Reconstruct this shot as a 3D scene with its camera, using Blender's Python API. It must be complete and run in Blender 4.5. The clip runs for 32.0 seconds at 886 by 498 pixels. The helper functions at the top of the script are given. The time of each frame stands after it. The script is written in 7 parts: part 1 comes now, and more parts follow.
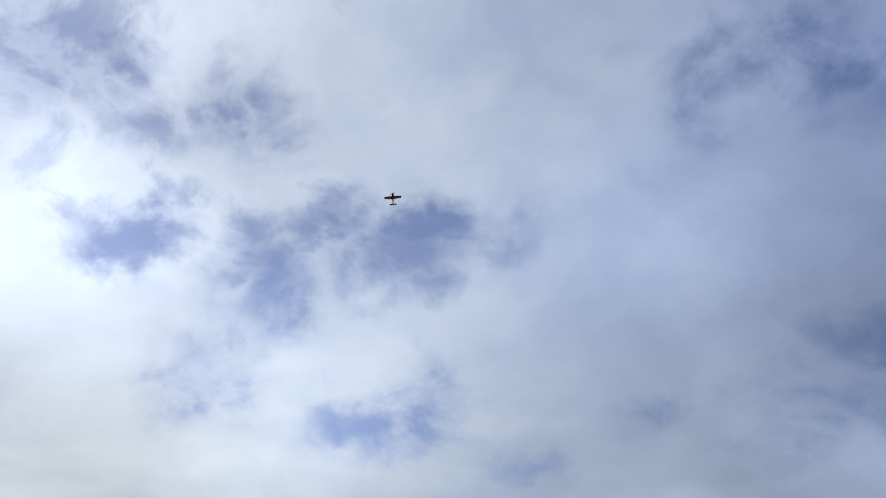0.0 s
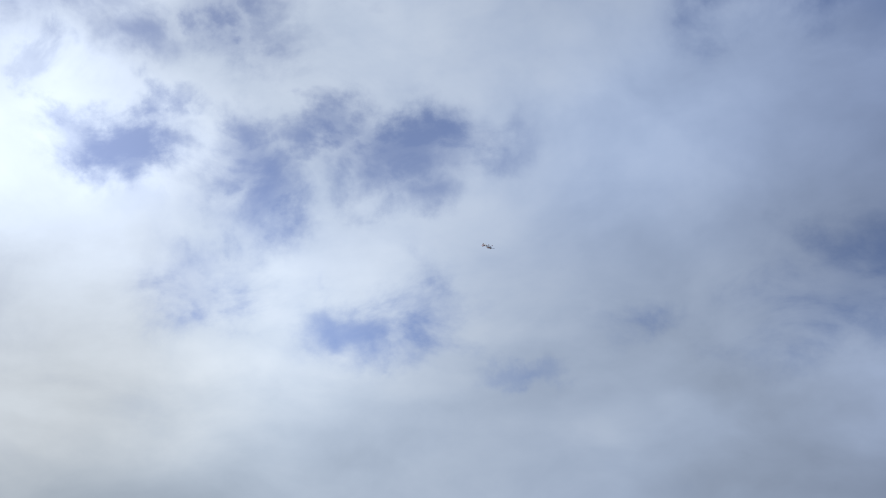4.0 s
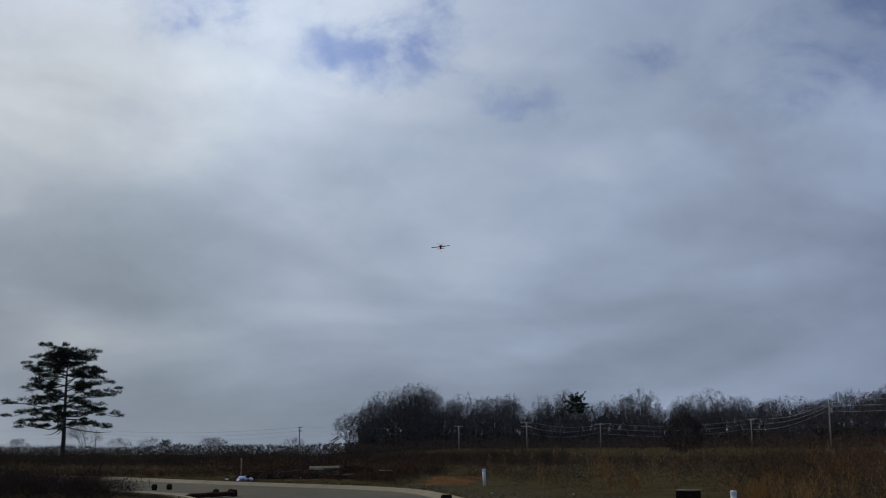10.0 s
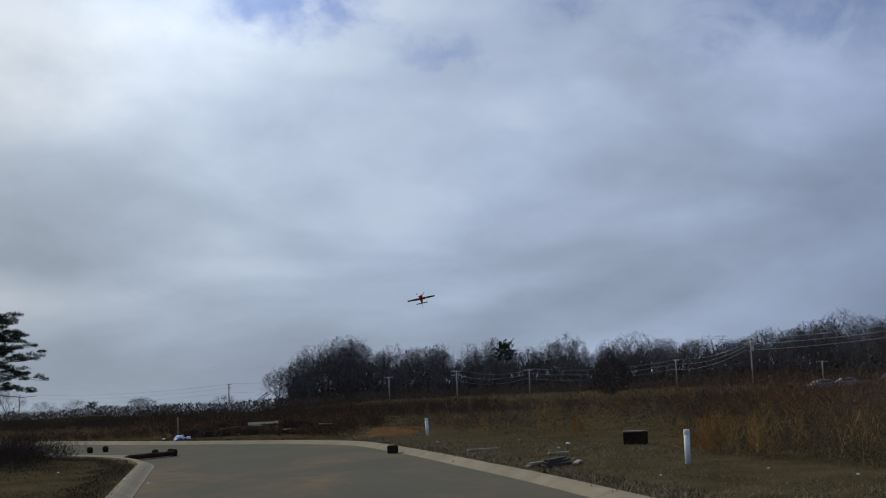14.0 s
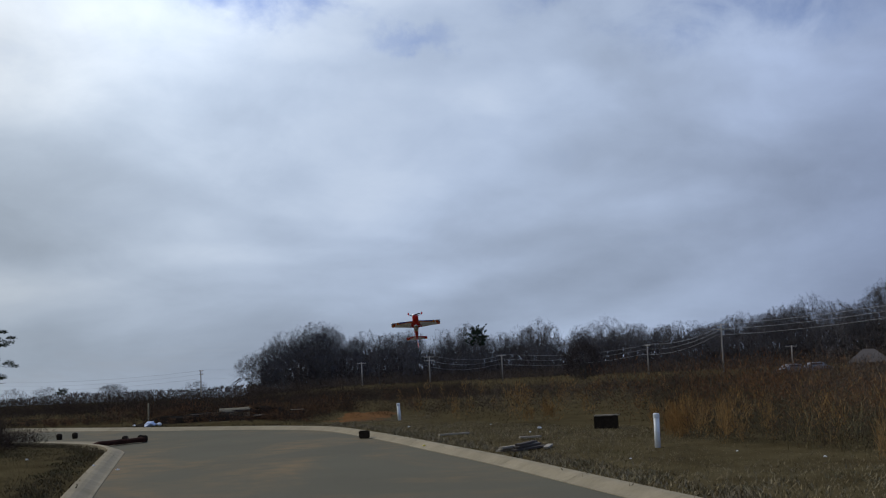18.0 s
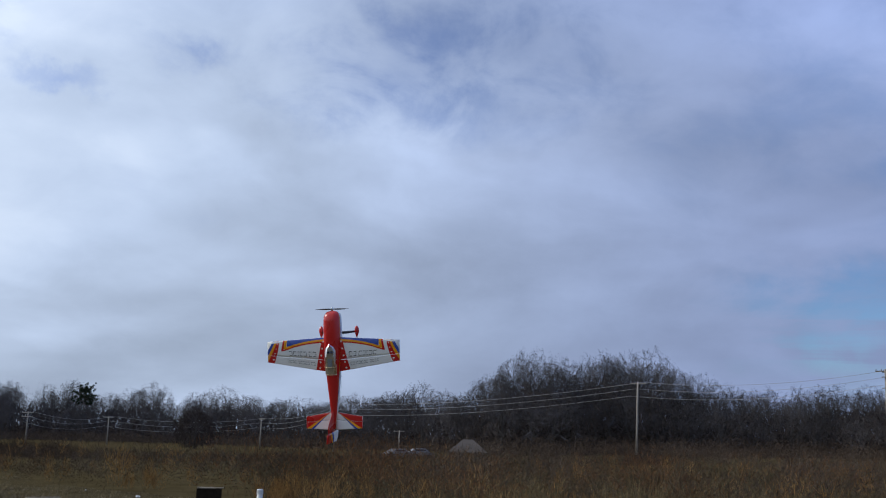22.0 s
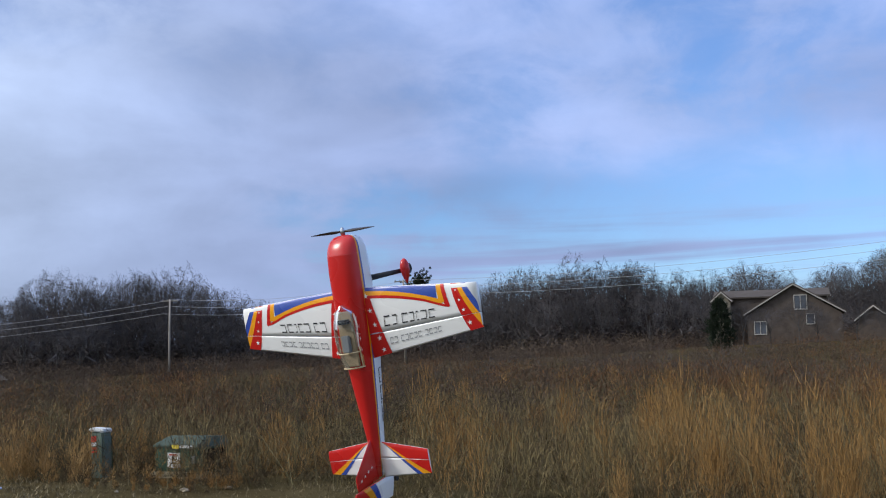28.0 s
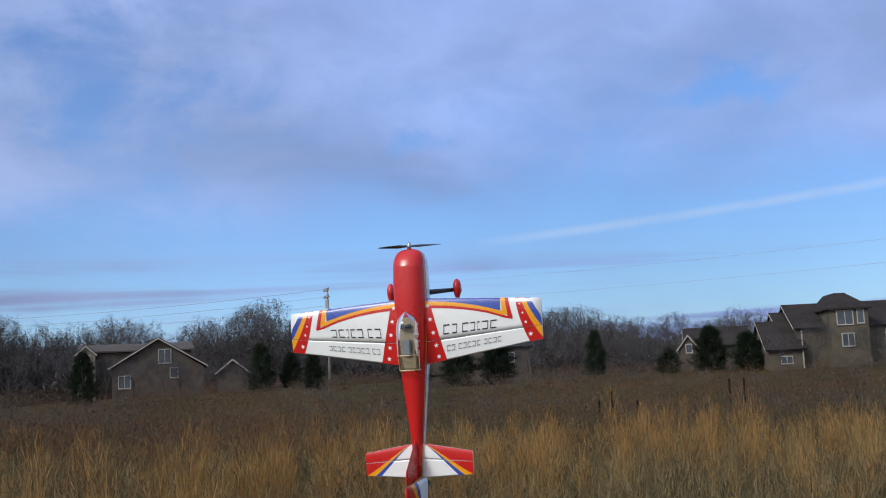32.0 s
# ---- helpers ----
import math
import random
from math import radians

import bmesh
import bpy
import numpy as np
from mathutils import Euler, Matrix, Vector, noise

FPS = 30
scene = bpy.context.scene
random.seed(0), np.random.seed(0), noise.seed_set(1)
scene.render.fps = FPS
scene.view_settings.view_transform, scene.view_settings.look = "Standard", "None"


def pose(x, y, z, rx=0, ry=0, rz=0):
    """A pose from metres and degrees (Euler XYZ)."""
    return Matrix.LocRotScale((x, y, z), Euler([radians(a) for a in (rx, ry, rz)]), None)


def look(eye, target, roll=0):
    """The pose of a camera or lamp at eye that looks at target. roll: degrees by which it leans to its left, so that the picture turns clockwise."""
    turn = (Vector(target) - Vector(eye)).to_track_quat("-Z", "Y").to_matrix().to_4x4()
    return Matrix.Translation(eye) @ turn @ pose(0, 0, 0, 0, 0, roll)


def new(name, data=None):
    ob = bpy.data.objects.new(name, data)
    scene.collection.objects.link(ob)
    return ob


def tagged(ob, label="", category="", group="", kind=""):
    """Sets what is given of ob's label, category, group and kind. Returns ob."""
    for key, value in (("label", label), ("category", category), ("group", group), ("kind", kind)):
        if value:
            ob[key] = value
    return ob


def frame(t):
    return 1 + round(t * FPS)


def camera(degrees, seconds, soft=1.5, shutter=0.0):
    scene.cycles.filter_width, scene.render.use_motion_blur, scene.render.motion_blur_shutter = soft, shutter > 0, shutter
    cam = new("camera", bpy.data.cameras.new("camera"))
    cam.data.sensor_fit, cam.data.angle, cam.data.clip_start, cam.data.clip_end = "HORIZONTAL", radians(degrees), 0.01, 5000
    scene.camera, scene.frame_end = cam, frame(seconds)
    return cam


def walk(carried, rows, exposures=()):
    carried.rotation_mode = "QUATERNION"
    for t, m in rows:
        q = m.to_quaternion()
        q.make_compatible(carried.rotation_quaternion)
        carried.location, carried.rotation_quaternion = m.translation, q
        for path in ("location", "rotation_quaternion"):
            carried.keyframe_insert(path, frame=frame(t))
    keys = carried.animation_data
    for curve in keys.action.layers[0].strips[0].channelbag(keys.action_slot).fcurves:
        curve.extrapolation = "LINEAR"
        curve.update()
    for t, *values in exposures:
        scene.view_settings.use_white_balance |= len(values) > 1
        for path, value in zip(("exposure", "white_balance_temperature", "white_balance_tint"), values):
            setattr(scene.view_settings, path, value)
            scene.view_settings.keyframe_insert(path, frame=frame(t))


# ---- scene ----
PATH = [
    (0.0, 0.002, -0.026, 1.599, 2.86, 28.48, -4.14),
    (0.5, 0.002, -0.025, 1.599, 3.63, 29.63, -3.86),
    (1.0, 0.001, -0.023, 1.599, 3.70, 32.83, -4.50),
    (1.5, 0.000, -0.022, 1.599, 4.03, 32.70, -3.37),
    (2.0, -0.000, -0.021, 1.599, 2.60, 30.92, -2.68),
    (2.5, -0.001, -0.020, 1.599, 0.97, 29.70, -1.30),
    (3.0, -0.002, -0.020, 1.599, 0.20, 27.18, -2.35),
    (3.5, -0.003, -0.023, 1.599, 1.71, 25.25, -3.21),
    (4.0, -0.003, -0.028, 1.598, 3.01, 23.72, -4.01),
    (4.5, -0.004, -0.038, 1.597, 1.37, 21.59, -3.98),
    (6.5, -0.006, -0.094, 1.591, -0.78, 17.53, -2.85),
    (7.0, -0.007, -0.114, 1.588, 0.01, 16.25, -1.96),
    (7.5, -0.008, -0.139, 1.584, 1.19, 14.19, -3.91),
    (8.0, 0.015, -0.157, 1.575, 1.08, 14.39, -2.68),
    (8.5, 0.010, -0.221, 1.577, 1.81, 12.87, -3.44),
    (9.0, 0.067, -0.202, 1.591, 2.23, 12.02, -3.67),
    (9.5, 0.099, -0.346, 1.608, 3.18, 11.65, -2.75),
    (10.0, 0.163, -0.521, 1.613, 3.31, 9.56, -0.13),
    (10.5, 0.100, -0.580, 1.634, 2.31, 9.84, 0.85),
    (11.0, 0.059, -0.405, 1.618, 2.64, 8.31, 0.43),
    (11.5, 0.046, -0.286, 1.620, 2.46, 9.28, -1.32),
    (12.0, -0.011, -0.349, 1.609, 2.80, 8.24, -0.68),
    (12.5, -0.195, -0.230, 1.597, 0.50, 8.82, -0.01),
    (13.0, -0.294, -0.139, 1.610, 0.00, 7.29, -0.10),
    (13.5, -0.295, -0.129, 1.616, 0.20, 6.61, -0.43),
    (14.0, -0.235, -0.071, 1.606, -0.59, 6.96, -2.29),
    (14.5, -0.195, -0.056, 1.602, -0.81, 7.24, -2.61),
    (15.0, -0.209, -0.024, 1.589, -1.53, 6.76, -2.49),
    (15.5, -0.197, -0.019, 1.598, -1.25, 6.43, -2.42),
    (17.5, -0.223, -0.087, 1.588, -1.09, 6.38, -2.28),
    (18.0, -0.202, -0.036, 1.589, -1.97, 6.17, -2.47),
    (18.5, -0.207, -0.025, 1.596, -2.53, 6.20, -2.37),
    (19.0, -0.207, -0.030, 1.591, -2.76, 6.34, -2.16),
    (19.5, -0.190, 0.008, 1.591, -3.53, 6.69, -2.12),
    (20.0, -0.163, 0.020, 1.591, -4.64, 7.23, -1.99),
    (20.5, -0.157, 0.102, 1.577, -9.48, 7.01, -3.11),
    (21.0, -0.227, 0.078, 1.582, -12.75, 6.58, -1.47),
    (21.5, -0.278, 0.069, 1.593, -16.46, 6.71, 2.06),
    (22.0, -0.163, -0.002, 1.601, -21.04, 9.79, 1.98),
    (22.5, -0.105, 0.046, 1.594, -26.07, 10.24, 1.33),
    (23.0, -0.050, 0.093, 1.593, -27.95, 10.04, 1.57),
    (23.5, 0.028, 0.099, 1.591, -28.15, 9.13, -0.84),
    (24.0, 0.094, 0.109, 1.576, -28.23, 8.44, -1.96),
    (24.5, 0.157, 0.133, 1.557, -29.59, 8.11, -2.44),
    (26.5, 0.048, 0.298, 1.571, -30.33, 7.31, -3.06),
    (27.0, 0.199, 0.390, 1.609, -32.45, 6.91, -1.50),
    (27.5, 0.264, 0.444, 1.594, -39.47, 6.45, -1.22),
    (28.0, 0.266, 0.622, 1.589, -45.09, 5.63, -1.33),
    (28.5, 0.225, 0.656, 1.588, -47.66, 6.22, 0.03),
    (29.0, 0.227, 0.617, 1.621, -49.80, 7.43, 0.04),
    (29.5, 0.127, 0.500, 1.608, -54.88, 8.46, -0.42),
    (30.0, 0.106, 0.347, 1.609, -61.51, 8.42, -0.45),
    (30.5, 0.163, 0.204, 1.617, -65.53, 8.00, -1.06),
    (30.8, 0.231, 0.102, 1.627, -67.68, 7.78, -0.80),
    (31.0, 0.309, 0.043, 1.635, -69.42, 7.86, -1.43),
    (31.5, 0.467, -0.005, 1.649, -72.50, 7.41, -2.60),
    (32.0, 0.612, -0.020, 1.660, -76.83, 7.25, -2.63),
]
EXPOSURES = [(0.0, -0.18), (4.5, -0.22), (9.0, -0.36), (11.0, -0.26), (12.0, -0.15), (13.0, -0.14), (14.0, 0.0), (16.0, 0.08), (19.0, 0.14), (21.0, 0.20), (22.0, 0.42), (23.0, 0.26), (24.0, 0.60), (26.0, 0.70), (28.0, 0.84), (29.0, 0.92), (30.5, 0.56), (32.0, 0.60)]

cam = camera(43.6, 32.0, soft=1.1)


def view(row):
    t, x, y, z, yaw, pitch, roll = row
    a, b = radians(yaw), radians(pitch)
    eye = Vector((x, y, z))
    return t, look(eye, eye + Vector((-math.sin(a) * math.cos(b), math.cos(a) * math.cos(b), math.sin(b))), roll)


walk(cam, [view(row) for row in PATH], EXPOSURES)

# ---- sky and sun ----
SUN_AZ, SUN_EL = 55.0, 36.0


def heading(az, el=0.0):
    """Unit vector for an azimuth counted to the left of +y and an elevation, in degrees."""
    a, e = radians(az), radians(el)
    return Vector((-math.sin(a) * math.cos(e), math.cos(a) * math.cos(e), math.sin(e)))


class Nodes:
    """Short forms for building node trees."""

    def __init__(self, tree):
        self.tree = tree
        tree.nodes.clear()

    def add(self, kind, **values):
        n = self.tree.nodes.new(kind)
        for k, v in values.items():
            if k in n.inputs:
                self.link(v, n.inputs[k])
        return n

    def link(self, v, socket):
        if hasattr(v, "is_output"):
            self.tree.links.new(v, socket)
        else:
            socket.default_value = v

    def math(self, op, a, b=0.0, c=0.0, clamp=False):
        n = self.tree.nodes.new("ShaderNodeMath")
        n.operation, n.use_clamp = op, clamp
        for s, v in zip(n.inputs, (a, b, c)):
            self.link(v, s)
        return n.outputs[0]

    def vec(self, op, a, b=(0, 0, 0)):
        n = self.tree.nodes.new("ShaderNodeVectorMath")
        n.operation = op
        self.link(a, n.inputs[0])
        if op == "SCALE":
            self.link(b, n.inputs["Scale"])
        else:
            self.link(b, n.inputs[1])
        return n.outputs["Value"] if op in ("LENGTH", "DOT_PRODUCT") else n.outputs["Vector"]

    def xyz(self, x, y, z=0.0):
        n = self.tree.nodes.new("ShaderNodeCombineXYZ")
        for s, v in zip(n.inputs, (x, y, z)):
            self.link(v, s)
        return n.outputs[0]

    def split(self, v):
        n = self.tree.nodes.new("ShaderNodeSeparateXYZ")
        self.link(v, n.inputs[0])
        return n.outputs

    def noise(self, v, scale, detail=4.0, rough=0.55, distort=0.0, color=False):
        n = self.tree.nodes.new("ShaderNodeTexNoise")
        self.link(v, n.inputs["Vector"])
        n.inputs["Scale"].default_value, n.inputs["Detail"].default_value = scale, detail
        n.inputs["Roughness"].default_value, n.inputs["Distortion"].default_value = rough, distort
        return n.outputs["Color" if color else "Fac"]

    def span(self, v, a, b, c=0.0, d=1.0, smooth=True):
        n = self.tree.nodes.new("ShaderNodeMapRange")
        n.interpolation_type = "SMOOTHSTEP" if smooth else "LINEAR"
        for s, x in zip(n.inputs, (v, a, b, c, d)):
            self.link(x, s)
        return n.outputs[0]

    def mix(self, f, a, b, blend="MIX"):
        n = self.tree.nodes.new("ShaderNodeMix")
        n.data_type, n.blend_type = "RGBA", blend
        self.link(f, n.inputs[0])
        for s, v in ((n.inputs[6], a), (n.inputs[7], b)):
            self.link(v if hasattr(v, "is_output") or len(v) == 4 else (*v, 1.0), s)
        return n.outputs[2]


def build_world():
    world = bpy.data.worlds.new("overcast_sky")
    scene.world = world
    world.use_nodes = True
    n = Nodes(world.node_tree)
    coord = n.tree.nodes.new("ShaderNodeTexCoord").outputs["Generated"]
    x, y, z = n.split(coord)
    sky = n.tree.nodes.new("ShaderNodeTexSky")
    sky.sky_type, sky.sun_disc = "NISHITA", False
    sky.sun_elevation, sky.sun_rotation = radians(SUN_EL), radians(-SUN_AZ)
    sky.air_density, sky.dust_density, sky.ozone_density = 1.0, 0.6, 3.0
    blue = n.mix(1.0, sky.outputs[0], (SKY_GAIN * 0.70, SKY_GAIN * 0.90, SKY_GAIN * 1.22), "MULTIPLY")
    az = n.math("MULTIPLY", n.math("ARCTAN2", n.math("MULTIPLY", x, -1.0), y), 57.2958)
    el = n.math("MULTIPLY", n.math("ARCSINE", z), 57.2958)
    here = n.xyz(az, el, 0.0)
    # billows: large soft lumps, drawn out sideways and finer towards the horizon
    tall = n.math("MULTIPLY", n.math("POWER", n.math("MAXIMUM", el, 0.0), 0.75), 2.3)
    sheet = n.xyz(az, tall, 0.0)
    lump = n.span(n.noise(n.vec("MULTIPLY", sheet, (0.055, 0.115, 1.0)), 1.0, 6.0, 0.52, 0.25), 0.30, 0.70)
    wisp = n.span(n.noise(n.vec("MULTIPLY", sheet, (0.16, 0.30, 1.0)), 1.0, 7.0, 0.58, 0.35), 0.28, 0.72)
    veil = n.noise(n.vec("MULTIPLY", sheet, (0.030, 0.075, 1.0)), 1.0, 5.0, 0.5, 0.3)
    # gaps in the cloud, at their azimuth and elevation, with ragged soft rims
    rag = n.vec("SCALE", n.vec("SUBTRACT", n.noise(coord, 15.0, 8.0, 0.60, 0.0, color=True), (0.5, 0.5, 0.5)), 6.5)
    torn = n.vec("ADD", here, rag)
    gap = None
    for a, e, ra, re, k in HIGH_GAPS + LOW_GAPS:
        d = n.vec("LENGTH", n.vec("MULTIPLY", n.vec("SUBTRACT", torn, (a, e, 0.0)), (0.60 / ra, 0.60 / re, 0.0)))
        g = n.span(d, 1.55, 0.0, 0.0, k)
        gap = g if gap is None else n.math("MAXIMUM", gap, g)
    gap = n.math("MULTIPLY", gap, n.span(wisp, 0.0, 0.8, 1.0, 0.62))
    # away from the sun the sheet thins out, most of all low down
    thin = n.span(az, -12.0, -70.0)
    lowband = n.math("MULTIPLY", n.span(el, 12.5, 7.5), n.span(az, -30.0, -56.0))
    cover = n.math("MULTIPLY_ADD", veil, 0.9, n.math("MULTIPLY_ADD", wisp, 0.22, 0.48))
    cover = n.math("SUBTRACT", cover, gap)
    cover = n.math("MULTIPLY_ADD", thin, -0.22, cover)
    cover = n.math("MULTIPLY_ADD", lowband, -0.52, cover)
    # long thin streaks above the horizon
    streak = n.noise(n.vec("MULTIPLY", here, (0.022, 0.50, 1.0)), 1.0, 5.0, 0.55, 0.5)
    cover = n.math("ADD", cover, n.math("MULTIPLY", n.span(streak, 0.47, 0.66, 0.0, 0.62), n.span(el, 8.5, 4.5)))
    mottle = n.math("MULTIPLY", n.span(wisp, 0.42, 0.95, 0.0, 0.42), n.math("MULTIPLY", n.span(el, 21.0, 30.0), n.span(az, -4.0, 9.0)))
    cover = n.math("SUBTRACT", cover, mottle)
    dense = n.span(cover, 0.25, 0.98, n.span(az, -22.0, -46.0, 0.22, 0.05), 1.0)
    # cloud brightness: a glow round the hidden sun, grey bellies, faint bands low down
    sunward = n.vec("DOT_PRODUCT", coord, tuple(heading(SUN_AZ, SUN_EL)))
    glow = n.math("POWER", n.span(sunward, -0.6, 1.0, 0.0, 1.0, False), 4.2)
    bands = n.span(n.noise(n.vec("MULTIPLY", here, (0.050, 0.15, 1.0)), 1.0, 3.0, 0.45, 0.5), 0.32, 0.68)
    lum = n.math("MULTIPLY_ADD", glow, 0.68, 0.285)
    body = n.math("MULTIPLY_ADD", lump, 0.24, n.math("MULTIPLY_ADD", wisp, 0.10, 0.80))
    body = n.math("MULTIPLY", body, n.math("MULTIPLY_ADD", bands, n.span(el, 24.0, 6.0, 0.06, 0.36), n.span(el, 24.0, 6.0, 1.0, 0.87)))
    lum = n.math("MULTIPLY", lum, body)
    lum = n.math("MULTIPLY", lum, n.math("MULTIPLY_ADD", n.span(el, 1.0, 22.0), 0.20, 0.88))
    tint = n.mix(n.span(az, 26.0, -8.0), (0.855, 1.0, 1.19, 1.0), (0.82, 1.0, 1.33, 1.0))
    tint = n.mix(n.span(az, -6.0, -48.0), tint, (0.755, 0.97, 1.62, 1.0))
    tint = n.mix(n.span(az, -56.0, -76.0), tint, (0.69, 0.97, 1.78, 1.0))
    tint = n.mix(n.span(lum, 0.42, 0.80), tint, (0.93, 1.01, 1.10, 1.0))
    tint = n.mix(1.0, tint, n.mix(n.span(el, 16.0, 27.0), (1.0, 1.0, 1.0, 1.0), (0.955, 0.995, 1.085, 1.0)), "MULTIPLY")
    lum = n.math("MULTIPLY", lum, n.math("SUBTRACT", 1.0, n.math("MULTIPLY", n.span(az, 8.0, -8.0, 0.0, 0.17), n.math("MULTIPLY", n.span(el, 15.0, 24.0), n.span(az, -34.0, -22.0)))))
    lum = n.math("MULTIPLY", lum, n.math("MULTIPLY_ADD", n.math("MULTIPLY", n.span(az, -10.0, -22.0), n.span(az, -42.0, -29.0)), n.span(el, 20.0, 9.0, 0.0, 0.19), 1.0))
    cloud = n.mix(1.0, tint, n.xyz(lum, lum, lum), "MULTIPLY")
    # seen past the bright side of the sheet the blue is veiled and greyer
    blue = n.mix(n.span(az, -44.0, -14.0), blue, n.mix(1.0, blue, (1.02, 0.84, 0.86), "MULTIPLY"))
    both = n.mix(dense, blue, cloud)
    # a vapour trail on the clear side
    rise = n.math("MULTIPLY_ADD", n.math("ADD", az, 88.0), -0.076, 8.15)
    line = n.math("ABSOLUTE", n.math("SUBTRACT", el, rise))
    trail = n.math("MULTIPLY", n.span(line, 0.36, 0.04, 0.0, 0.34), n.span(az, -77.0, -84.0))
    both = n.mix(n.math("MULTIPLY", trail, n.span(wisp, 0.0, 0.6, 0.6, 1.0)), both, (0.42, 0.50, 0.66, 1.0))
    # broad bright and dark billows of the sheet, at their azimuth and elevation
    swell = None
    soft = n.vec("ADD", here, n.vec("SCALE", rag, 0.5))
    for a, e, k in BILLOWS:
        d = n.vec("LENGTH", n.vec("MULTIPLY", n.vec("SUBTRACT", soft, (a, e, 0.0)), (1 / 9.0, 1 / 6.5, 0.0)))
        g = n.math("MULTIPLY", n.math("EXPONENT", n.math("MULTIPLY", n.math("MULTIPLY", d, d), -1.0)), k)
        swell = g if swell is None else n.math("ADD", swell, g)
    swell = n.math("POWER", 2.0, swell)
    both = n.mix(1.0, both, n.xyz(swell, swell, swell), "MULTIPLY")
    # below the horizon: dull ground light
    both = n.mix(n.span(z, -0.06, -0.005), (0.05, 0.045, 0.035, 1.0), both)
    bg = n.tree.nodes.new("ShaderNodeBackground")
    n.link(both, bg.inputs["Color"])
    bg.inputs["Strength"].default_value = 1.0
    n.link(bg.outputs[0], n.tree.nodes.new("ShaderNodeOutputWorld").inputs[0])


SKY_GAIN = 0.085
BILLOWS = [  # azimuth, elevation, brightening in stops
    (24, 4, -0.45), (24, 20, -0.38), (24, 28, 0.38), (13, 12, 0.14), (13, 20, 0.52), (-9, 4, 0.24), (-9, 28, 0.39), (-20, 4, -0.46),
    (-20, 12, 0.38), (-20, 20, -0.34), (-31, 4, -0.46), (-31, 20, -0.23), (-42, 12, -0.39), (-42, 20, 0.20), (-86, 4, -0.27), (-97, 4, -0.23),
]
HIGH_GAPS = [  # azimuth, elevation, half sizes in degrees, depth
    (26.0, 37.6, 4.1, 2.6, 0.55), (22.4, 37.7, 1.7, 0.9, 0.65), (14.4, 35.9, 2.7, 1.8, 0.55), (20.4, 34.4, 2.3, 1.3, 0.45), (21.4, 29.5, 2.6, 1.0, 0.80),
    (13.9, 28.2, 2.0, 1.6, 0.60), (12.5, 26.6, 1.5, 1.9, 0.75), (4.1, 28.8, 3.5, 1.3, 0.85), (3.5, 26.8, 1.9, 1.0, 0.80), (-19.1, 35.0, 7.1, 1.8, 0.60),
    (9.3, 30.1, 2.6, 0.8, 0.60), (-28.0, 33.0, 5.0, 3.0, 0.4),
]
LOW_GAPS = [  # the same, lower down
    (4.9, 19.6, 2.4, 1.9, 0.80), (7.3, 20.2, 2.4, 1.1, 0.60), (-0.7, 17.1, 2.2, 0.6, 0.42), (16.5, 22.4, 2.2, 1.6, 0.60), (-17.7, 18.9, 4.4, 2.2, 0.62),
    (-7.2, 18.8, 2.4, 1.0, 0.45), (-21.8, 19.7, 5.0, 2.3, 0.45), (-40.8, 6.9, 3.5, 1.2, 0.55), (-59.8, 15.2, 6.7, 2.0, 0.42), (-57.2, 17.5, 5.1, 2.4, 0.42),
    (-48.8, 12.9, 5.0, 1.4, 0.30), (-75.8, 12.9, 1.0, 0.6, 0.6), (-91.7, 14.5, 2.0, 0.7, 0.6),
]


def build_sun():
    data = bpy.data.lights.new("sun", "SUN")
    data.energy, data.angle, data.color = 1.4, radians(11.0), (1.0, 0.94, 0.86)
    sun = new("sun", data)
    sun.matrix_world = look(heading(SUN_AZ, SUN_EL) * 50, (0, 0, 0))


build_world()
build_sun()


